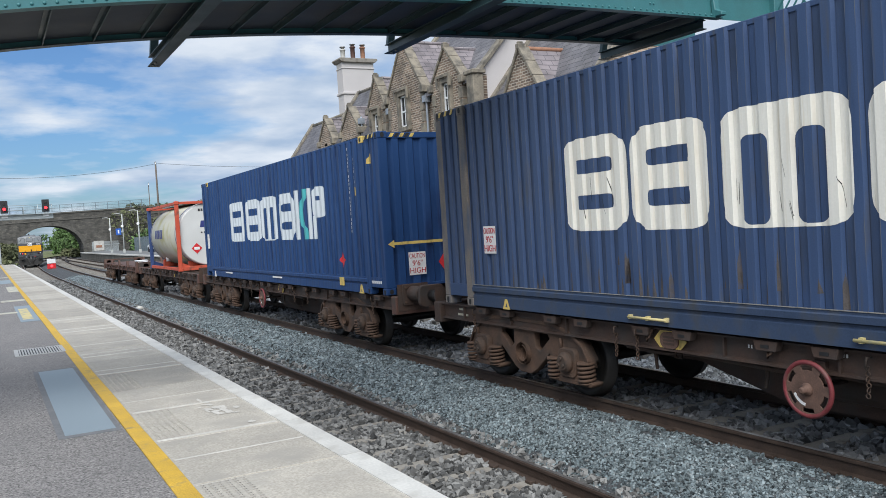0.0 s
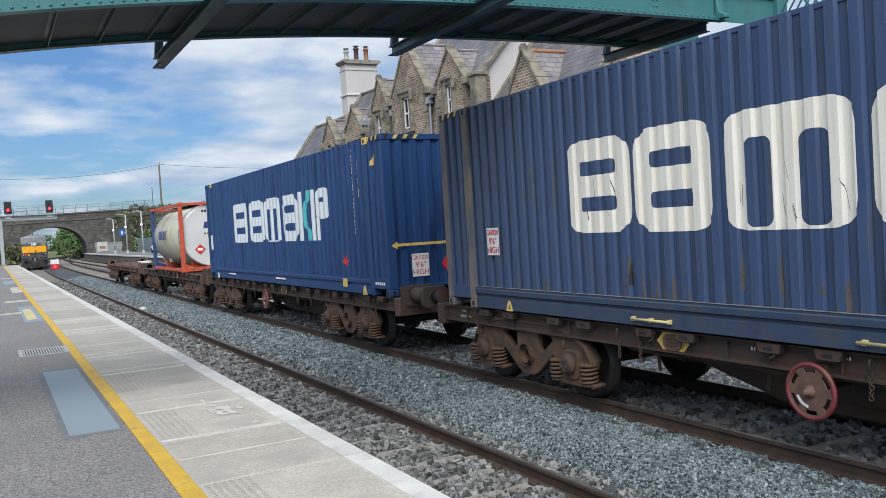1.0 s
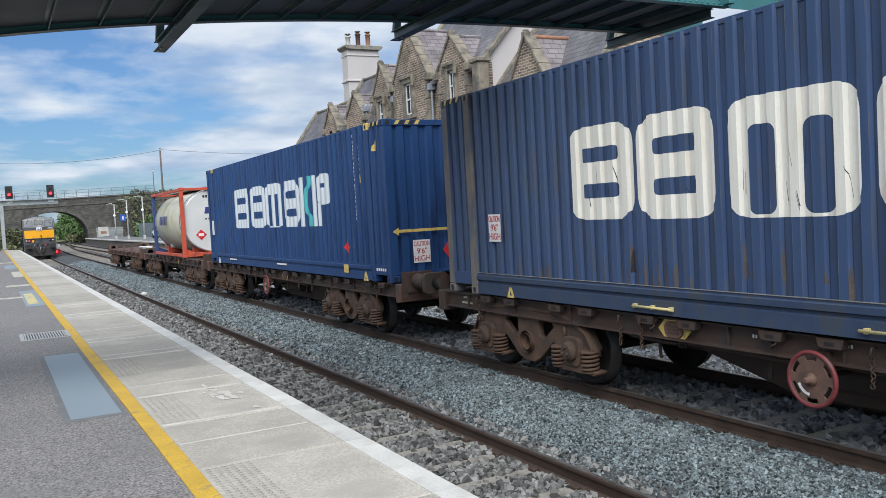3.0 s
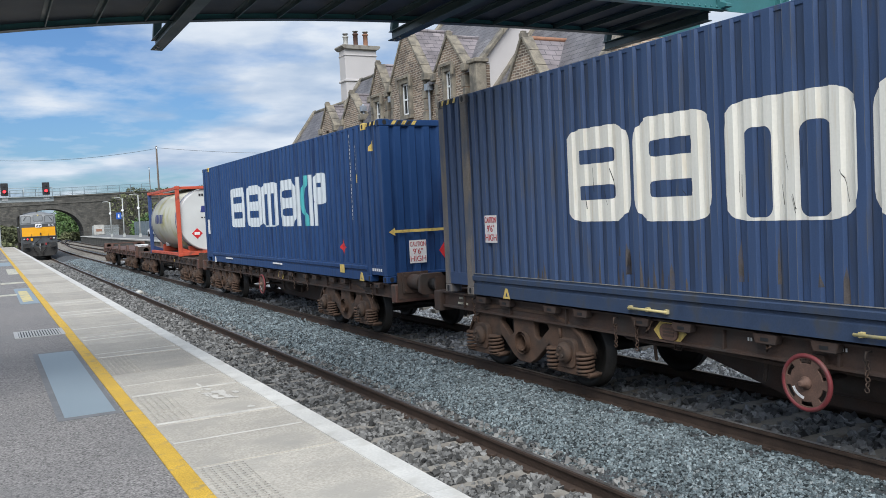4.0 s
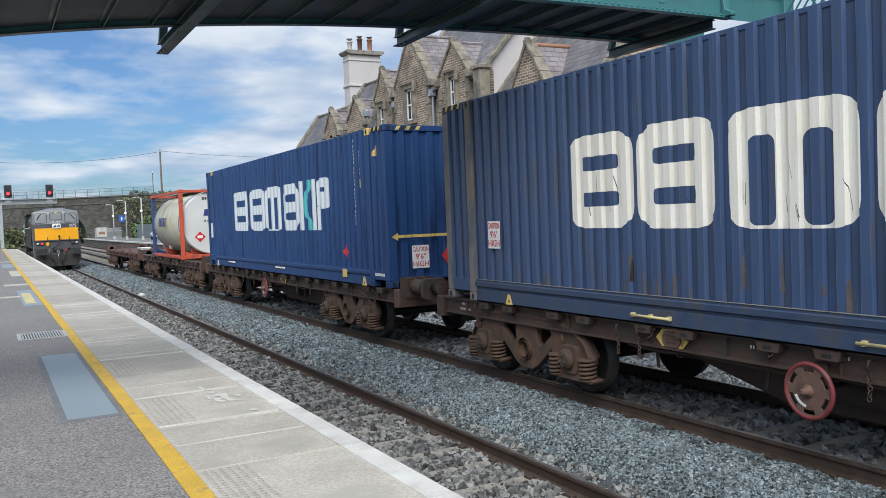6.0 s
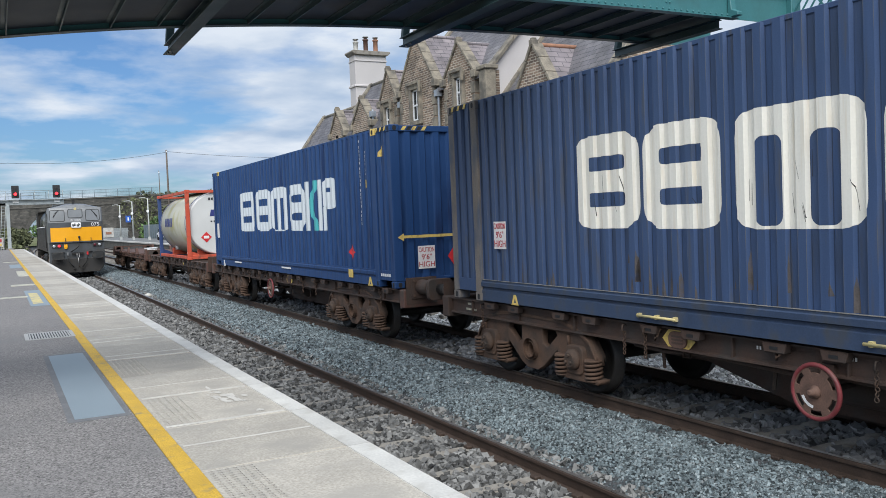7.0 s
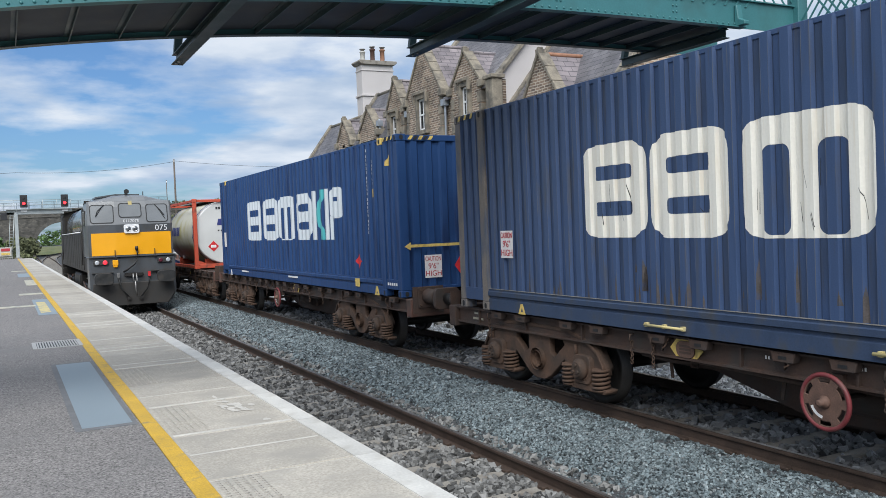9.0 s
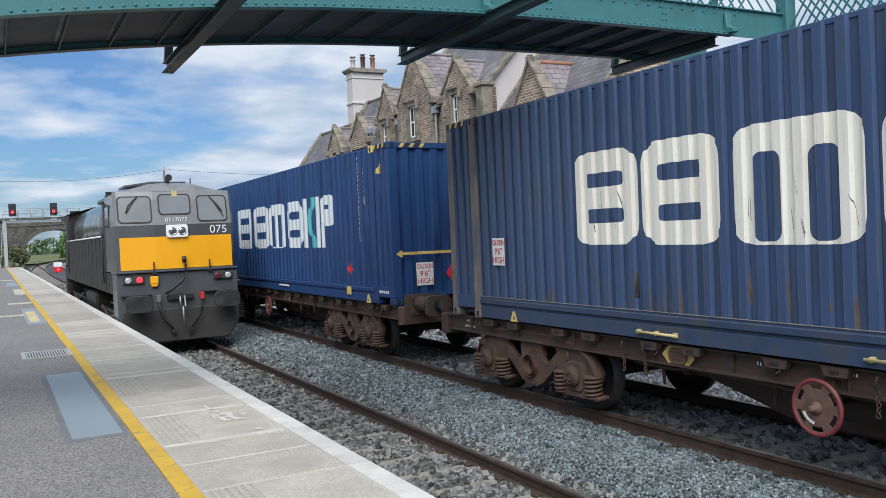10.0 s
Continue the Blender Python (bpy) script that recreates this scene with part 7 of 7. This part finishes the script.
def build_road_bridge():
    t = thing("road_bridge", pose(0, 0, 0), "dark stone arch road bridge with a steel railing on top", "bridge", kind="")
    cx, a, bb, sp = 10.05, 5.4, 4.4, 1.45
    top = lambda x: 7.62 + 0.027 * x
    arc = [(cx + a * math.cos(math.pi * i / 24), sp + bb * math.sin(math.pi * i / 24)) for i in range(25)]
    outline = [(-45, -0.5), (-45, top(-45)), (60, top(60)), (60, -0.5), (cx + a, -0.5)] + arc + [(cx - a, -0.5)]
    me = flat_shape(outline, (), 8.0)
    part("spandrel", B().add(me, Matrix.Translation((0, YB + 4.0, 0)) @ FACE_Y), MASONRY, t, "dark coursed stone wall with an arch")
    n = 34
    for i in range(n):
        t0, t1 = math.pi * i / n, math.pi * (i + 0.93) / n
        pts = [(cx + r0 * math.cos(q), sp + r1 * math.sin(q)) for r0, r1, q in ((a, bb, t0), (a, bb, t1), (a + 0.6, bb + 0.6, t1), (a + 0.6, bb + 0.6, t0))]
        part("voussoir", B().prism(pts, "y", YB - 0.06, YB + 0.4), VOUSSOIR, t)
    sc = B()
    sc.prism(((-45, top(-45)), (60, top(60)), (60, top(60) + 0.25), (-45, top(-45) + 0.25)), "y", YB - 0.12, YB + 0.5)
    part("parapet_course", sc, VOUSSOIR, t, "stone string course")
    sc = B()
    sc.prism(((-45, top(-45) - 1.2), (60, top(60) - 1.2), (60, top(60) - 1.0), (-45, top(-45) - 1.0)), "y", YB - 0.1, YB + 0.1)
    part("string_course", sc, VOUSSOIR, t)
    post = None
    for i in range(44):
        x = -40 + 2.0 * i
        if x > 27.4:
            break
        m = pose(x, YB + 0.2, top(x) + 0.25)
        if post is None:
            post = part("railing_post", B().box(-0.05, 0.05, -0.05, 0.05, 0, 1.35), RAILGREY, t)
            post.matrix_basis = m
        else:
            shared("railing_post", post, t, m)
    for h in (0.15, 0.75, 1.3):
        rb = B()
        rb.prism(((-45, top(-45) + 0.25 + h), (27.4, top(27.4) + 0.25 + h), (27.4, top(27.4) + 0.31 + h), (-45, top(-45) + 0.31 + h)), "y", YB + 0.17, YB + 0.23)
        part("railing_rail", rb, RAILGREY, t)
    bars = None
    for i in range(330):
        x = -20 + 0.18 * i
        if x > 27.3 or bars is not None and i > 298:
            break
        m = pose(x, YB + 0.2, top(x) + 0.4)
        if bars is None:
            bars = part("railing_bar", B().box(-0.012, 0.012, -0.012, 0.012, 0, 1.15), RAILGREY, t)
            bars.matrix_basis = m
        else:
            shared("railing_bar", bars, t, m)


def build_gantry():
    t = thing("signal_gantry", pose(0, 97.5, ZP), "grey steel signal gantry over the platform line", "signal gantry")
    part("post", B().box(0.9, 1.25, -0.2, 0.2, -0.02, 5.1), GALV, t, "grey steel post", bevel=0.02)
    part("post_foot", B().box(0.75, 1.4, -0.35, 0.35, -0.02, 0.12), SLEEPER, t)
    part("beam", B().box(0.2, 6.4, -0.15, 0.15, 4.55, 5.05), GALV, t, "grey steel beam", bevel=0.02)
    part("beam", B().box(-3.2, 0.9, -0.15, 0.15, 4.55, 4.8), GALV, t, bevel=0.02)
    part("walkway", B().box(-3.2, 6.4, -0.5, 0.5, 5.05, 5.1), GALV, t)
    rb = B()
    for z in (5.55, 6.05):
        rb.cyl((-3.2, 0.45, z), (6.4, 0.45, z), 0.025, seg=6)
    part("guard_rail", rb, GALV, t)
    for i in range(8):
        part("guard_post", B().cyl((-3.1 + 1.35 * i, 0.45, 5.1), (-3.1 + 1.35 * i, 0.45, 6.07), 0.025, seg=6), GALV, t)
    for x in (1.85, 5.72):
        h = part("signal_head", B().box(x - 0.35, x + 0.35, -0.4, -0.15, 5.25, 6.55), BLACKBOX, t, "black signal head showing a red light", bevel=0.03)
        part("hood", B().cyl((x, -0.4, 5.68), (x, -0.62, 5.68), 0.17, seg=14, caps=False), BLACKBOX, h)
        part("lamp", B().lathe([(0, 0.15), (0.02, 0.12)], (x, -0.42, 5.68), (0, -1, 0), seg=16), SIGNALRED, h, "red signal lamp alight")
        part("upper_lens", B().lathe([(0, 0.13), (0.02, 0.1)], (x, -0.41, 6.2), (0, -1, 0), seg=16), RUBBER, h)
        part("plate", B().box(x - 0.28, x + 0.28, -0.24, -0.2, 4.78, 5.2), WHITEPAINT, h, "white plate under the signal")
    lad = part("ladder", B().cyl((0.2, -0.1, 0.0), (0.55, -0.1, 4.6), 0.035, seg=6).cyl((0.55, -0.1, 0.0), (0.9, -0.1, 4.6), 0.035, seg=6), GALV, t, "steel ladder up to the gantry")
    for i in range(14):
        k = 0.3 + 0.32 * i
        part("rung", B().cyl((0.2 + 0.076 * k, -0.1, k), (0.55 + 0.076 * k, -0.1, k), 0.018, seg=6), GALV, lad)
    part("equipment_box", B().box(-0.35, 0.25, -0.45, -0.1, 4.0, 4.75), BLACKBOX, t, "dark equipment box hung on the beam", bevel=0.03)
    m = thing("shunt_signal", pose(5.96, 99.0, -0.35), "small ground signal, white over red and lit", "signal")
    part("case", B().box(-0.42, 0.42, -0.2, 0.2, 0.2, 0.75), SIGN_RED, m, bevel=0.03)
    part("top", B().box(-0.42, 0.42, -0.2, 0.2, 0.76, 1.25), WHITEPAINT, m, bevel=0.03)
    part("lamp", B().lathe([(0, 0.13), (0.02, 0.1)], (0, -0.205, 0.5), (0, -1, 0), seg=14), SIGNALRED, m)
    part("foot", B().box(-0.1, 0.1, -0.1, 0.1, -0.12, 0.2), WHEEL, m)


def lamp_post(x, y, top):
    t = thing("platform_lamp", pose(x, y, 0.88), "pale platform lamp post on the far platform", "lamp post", group="lamps on the far platform")
    part("pole", B().cyl((0, 0, 0), (0, 0, top - 0.9), 0.09, 0.06, seg=10), CREAMPOLE, t)
    part("arm", B().tube([(0, 0, top - 0.95), (-0.35, -0.1, top - 0.88)], 0.035), CREAMPOLE, t)
    part("lantern", B().prism(((-0.95, top - 0.92), (-0.25, top - 0.86), (-0.25, top - 0.78), (-0.9, top - 0.84)), "y", -0.15, 0.12), CREAMPOLE, t, "flat lantern head", bevel=0.02)
    part("loudspeaker", B().lathe([(0, 0.06), (0.2, 0.16)], (0, -0.08, top - 2.4), (-0.4, -0.9, 0), seg=12), WHITEPAINT, t)
    part("base", B().box(-0.14, 0.14, -0.14, 0.14, 0, 0.4), CREAMPOLE, t, bevel=0.02)


def leaves(name, blobs, mat, label, n, size, seed, trunk=None, kind=""):
    """A shrub or tree: leaf clumps strewn over uneven lobes, with a trunk and limbs where it shows them."""
    rng = np.random.default_rng(seed)
    V, F = [], []
    vol = np.array([b[3] ** 2 for b in blobs])
    pick = rng.choice(len(blobs), n, p=vol / vol.sum())
    C = np.array([b[:3] for b in blobs], float)[pick]
    R = np.array([b[3] for b in blobs], float)[pick]
    d = rng.normal(size=(n, 3))
    d /= np.linalg.norm(d, axis=1)[:, None]
    rad = R * (0.62 + 0.45 * rng.uniform(size=n) ** 0.7)
    P = C + d * rad[:, None] * np.array((1, 1, 0.85))
    keep = P[:, 2] > -0.3
    P = P[keep]
    k = len(P)
    a, b = rng.normal(size=(k, 3)), rng.normal(size=(k, 3))
    a /= np.linalg.norm(a, axis=1)[:, None]
    b -= a * (a * b).sum(1)[:, None]
    b /= np.linalg.norm(b, axis=1)[:, None]
    s = size * rng.uniform(0.5, 1.4, (k, 1))
    q = np.stack([P - a * s, P + b * s * 0.5, P + a * s, P - b * s * 0.5], 1)
    me = bpy.data.meshes.new(name)
    me.from_pydata(q.reshape(-1, 3).tolist(), [], (np.arange(k * 4).reshape(-1, 4)).tolist())
    me.materials.append(mat)
    if trunk is None:
        return tagged(new(name, me), label, "shrub" if not kind else "hedge", group="" if kind else "shrubs by the line", kind=kind)
    x, y, h, r = trunk
    t = thing(name, pose(0, 0, 0), label, "tree", group="trees by the line")
    o = new("crown", me)
    o.parent = t
    tb = B().cyl((x, y, -0.4), (x, y, h * 0.6), r, r * 0.5, seg=9)
    for c in blobs[:5]:
        tb.cyl((x, y, h * 0.4), (c[0], c[1], c[2]), r * 0.4, r * 0.12, seg=6)
    part("trunk", tb, BARK, t)
    return t


def build_far():
    for x, y, top in ((14.55, 119, 5.5), (14.9, 110, 5.7), (15.4, 101, 5.75)):
        lamp_post(x, y, top)
    s = thing("platform_sign", pose(14.35, 109.8, 3.1), "blue platform sign on the lamp post", "sign")
    part("board", B().box(-0.3, 0.3, -0.04, 0.04, 0.0, 0.8), SIGNBLUE, s, bevel=0.01)
    part("sign_bar", B().box(-0.08, 0.08, -0.05, -0.041, 0.2, 0.6), WHITEPAINT, s)
    part("bracket", B().box(0.3, 0.6, -0.02, 0.22, 0.3, 0.5), GALV, s)
    # fence, hut and shrubs behind the far platform
    f = thing("palisade_fence", pose(0, 0, 0), "dark steel palisade fence behind the far platform", "fence")
    pale = None
    for i in range(120):
        y = 60 + 0.55 * i
        x = 18.4 + 0.02 * (i % 3)
        m = pose(x, y, 0.85)
        if pale is None:
            pale = part("pale", B().box(-0.02, 0.02, -0.2, 0.2, 0, 1.9), RAILGREY, f)
            pale.matrix_basis = m
        else:
            shared("pale", pale, f, m)
    part("fence_rail", B().box(18.44, 18.5, 60, 126, 1.2, 1.28).box(18.44, 18.5, 60, 126, 2.3, 2.38), RAILGREY, f)
    e = thing("steel_fence", pose(0, 0, 0), "light grey steel fence at the end of the far platform", "fence")
    pale = None
    for i in range(26):
        m = pose(15.4 + 0.16 * i, 150, -0.42)
        if pale is None:
            pale = part("pale", B().box(-0.045, 0.045, -0.02, 0.02, 0, 2.9), GALV, e)
            pale.matrix_basis = m
        else:
            shared("pale", pale, e, m)
    part("fence_rail", B().box(15.3, 19.6, 150.03, 150.08, 0.6, 0.7).box(15.3, 19.6, 150.03, 150.08, 1.9, 2.0), GALV, e)
    part("notice", B().box(15.6, 17.2, 149.9, 149.96, 1.0, 2.6), COPING, e, "faded notice board")
    part("notice_bar", B().box(15.95, 16.85, 149.86, 149.9, 1.5, 1.9), TERRACOTTA, e)
    h = thing("equipment_hut", pose(19.5, 104, 0.9), "small grey equipment hut with a pale roof", "hut")
    part("wall", B().box(-1.6, 1.6, -2, 2, -1.4, 2.0), RAILGREY, h)
    part("roof", B().prism(((-1.8, 2.0), (1.8, 2.0), (1.7, 2.5), (-1.7, 2.3)), "y", -2.2, 2.2), COPING, h, "pale sheet roof")
    c = thing("parked_car", pose(17.0, 99, 0.9), "small silver car parked behind the platform", "car")
    part("body", B().prism(((-2.0, 0.3), (2.0, 0.3), (2.0, 0.75), (1.1, 0.85), (0.6, 1.35), (-1.2, 1.4), (-1.9, 0.9)), "x", -0.8, 0.8), WHITEPAINT, c, bevel=0.06)
    part("window", B().prism(((-1.2, 0.92), (0.85, 0.92), (0.55, 1.28), (-1.1, 1.32)), "x", -0.81, 0.81), WINGLASS, c)
    for y in (-1.25, 1.25):
        for x in (-0.75, 0.75):
            part("wheel", B().cyl((x - 0.1, y, 0.3), (x + 0.1, y, 0.3), 0.3, seg=16), RUBBER, c)
    # gates and signs past the near platform's end
    g = thing("barrier_fence", pose(0, 0, 0), "pale barrier fence at the platform end", "fence")
    pale = None
    for i in range(26):
        m = pose(-4.0 + 0.18 * i, 97.3, ZP - 0.02)
        if pale is None:
            pale = part("pale", B().box(-0.025, 0.025, -0.02, 0.02, 0, 1.25), COPING, g)
            pale.matrix_basis = m
        else:
            shared("pale", pale, g, m)
    part("fence_rail", B().box(-4.1, 0.6, 97.33, 97.38, 0.75, 0.82).box(-4.1, 0.6, 97.33, 97.38, 1.75, 1.82), COPING, g)
    part("warning_sign", B().box(-0.55, 0.45, 97.2, 97.24, 0.95, 1.85), COPING, g, "white warning sign with red bars")
    part("sign_bar", B().box(-0.45, 0.35, 97.17, 97.2, 1.45, 1.75), LABEL_RED, g)
    part("sign_bar", B().box(-0.45, 0.35, 97.17, 97.2, 1.05, 1.3), LABEL_YELLOW, g)
    part("yellow_box", B().box(-1.9, -1.1, 97.2, 97.3, 1.85, 2.4), LOCOYELLOW, g, "small yellow board")
    # poles and wires
    for x, y, top in ((21.1, 120, 12.9), (20.3, 122, 10.2)):
        p = thing("telegraph_pole", pose(x, y, -0.4), "tall weathered timber pole beyond the far platform", "pole", group="poles by the line")
        part("pole", B().cyl((0, 0, 0), (0, 0, top + 0.4), 0.16 if top > 12 else 0.08, 0.11 if top > 12 else 0.05, seg=10), TIMBER, p)
        part("insulator", B().cyl((0, -0.1, top), (0, -0.1, top + 0.25), 0.06, seg=8), WHITEPAINT, p)
    for pts in (((21.1, 120, 12.6), (1.5, 120, 11.2)), ((21.1, 120, 12.7), (52, 122, 12.2)), ((1.5, 120, 11.2), (-30, 120, 11.0))):
        a, c = Vector(pts[0]), Vector(pts[1])
        q = [a.lerp(c, i / 16) - Vector((0, 0, 0.55 * (1 - (2 * i / 16 - 1) ** 2))) for i in range(17)]
        w = thing("overhead_cable", pose(0, 0, 0), "thin dark cable slung between poles", "cable", group="cables")
        part("cable", B().tube(q, 0.022, seg=5), WIRE, w)
    # greenery
    leaves("shrub", [(21 + 2 * i, 128 + 2 * math.sin(i), 1.5 + 0.5 * math.sin(2.3 * i), 2.2 + 0.5 * math.cos(1.7 * i)) for i in range(9)], LEAF, "dense green shrubs on the bank behind the far platform", 5200, 0.34, 11)
    leaves("ivy", [(22 + 3.0 * i, 163.5, 6.2 + 0.8 * math.sin(i * 1.9), 1.6 + 0.5 * math.cos(i)) for i in range(8)] + [(24 + 3.0 * i, 163, 3.5 + 0.8 * math.sin(i * 1.3), 2.2) for i in range(6)], LEAFDRY, "dry ivy hanging on the stone bridge", 1700, 0.3, 12, kind="stuff")
    leaves("shrub", [(1.2 + 0.45 * i, 150 + 1.2 * i, 0.8 + 0.9 * abs(math.sin(i * 1.7)), 1.7) for i in range(6)], LEAFDRY, "olive scrub on the bank against the stone bridge", 2600, 0.3, 18)
    leaves("bank_scrub", [(24.5 + 1.6 * i, 166.5, 8.2 + 0.25 * math.sin(i * 1.9), 1.0 + 0.25 * math.cos(i * 2.3)) for i in range(16)], LEAFDRY, "dry scrub growing along the top of the stone bridge", 3600, 0.26, 17, kind="stuff")
    leaves("shrub", [(17.6 + 1.1 * math.sin(i * 1.7) + 0.03 * i * i, 182 + 5.0 * i, 2.6 + 0.25 * i + 0.7 * math.sin(2.9 * i), 2.6 + 0.25 * i) for i in range(9)], LEAF, "tall green shrubs beside the line beyond the bridge", 9000, 0.36, 13)
    leaves("shrub", [(15.4 + 0.4 * math.sin(i * 2.7) + 0.05 * i, 178 + 4.0 * i, 0.4 + 0.3 * math.sin(3.1 * i), 1.2) for i in range(9)], LEAFDRY, "dry yellow scrub beside the line beyond the bridge", 3000, 0.3, 14)
    leaves("shrub", [(1.6 + 0.6 * math.sin(i * 2.1), 104 + 6.0 * i, -0.15 + 0.2 * math.sin(1.3 * i), 0.9 + 0.2 * math.sin(3.3 * i)) for i in range(9)], LEAFDRY, "low dry scrub beside the line past the platform end", 3600, 0.3, 15)
    leaves("shrub", [(-2.5 - 0.6 * i, 112 + 6.0 * i, 1.5 + 0.9 * math.sin(i), 2.4) for i in range(8)], LEAF, "green bushes on the bank past the platform end", 7000, 0.36, 16)
    for k, (x, y, hh) in enumerate(((24, 236, 8.0), (30, 255, 9.0), (36, 215, 8.5), (29, 300, 9.0))):
        rng = random.Random(50 + k)
        leaves("tree", [(x + rng.uniform(-2.6, 2.6), y + rng.uniform(-2, 2), hh * rng.uniform(0.35, 0.9), rng.uniform(1.6, 2.8)) for i in range(11)], LEAF, "broad green tree beyond the road bridge", 3600, 0.42, 60 + k, (x, y, hh, 0.3))
    leaves("line_hedge", [(20 + 0.11 * i * i + 1.5 * math.sin(i * 1.9), 235 + 14 * i, 2.4 + 0.9 * math.sin(2.3 * i), 3.4) for i in range(12)], LEAF, "overgrown hedge running along the line", 9000, 0.5, 31, kind="stuff")
    leaves("line_hedge", [(3.0 - 0.9 * i, 190 + 14 * i, 1.6 + 0.7 * math.sin(2.3 * i), 2.4) for i in range(14)], LEAF, "low hedge running along the line", 9000, 0.45, 32, kind="stuff")
    leaves("far_hedge", [(-60 + 7 * i, 560 + 12 * math.sin(i), 3.0 + 1.2 * math.sin(2.1 * i), 6.0) for i in range(40)], LEAF, "line of distant trees along the horizon", 9000, 1.1, 30, kind="stuff")
    # crossover rails curving away past the platform end
    x = thing("turnout", pose(0, 0, 0), "turnout rails leaving the platform line", "railway track", kind="structure")
    for d in (-0.835, 0.835):
        b = B()
        rows = []
        for i in range(15):
            y = 104 + 4.4 * i
            f = (i / 14) ** 2
            xx = X1 + bend(y) + d - 2.6 * f
            rows.append([b.m.verts.new((xx + px, y, Z1 + pz)) for px, pz in ((-0.04, -0.15), (0.04, -0.15), (0.035, 0.003), (-0.035, 0.003))])
        for p, q in zip(rows, rows[1:]):
            for i in range(4):
                j = (i + 1) % 4
                b.m.faces.new((p[i], p[j], q[j], q[i]))
        part("rail", b, RAIL, x)
    st = thing("white_stone", pose(4.95, 33.5, -0.33), "pale stone lying on the ballast", "stone")
    part("stone", B().lathe([(-0.08, 0.05), (-0.02, 0.16), (0.05, 0.14), (0.1, 0.05)], (0, 0, 0.05), (0.2, 0.1, 1), seg=7), COPING, st)


build_road_bridge()
build_gantry()
build_far()

motions()
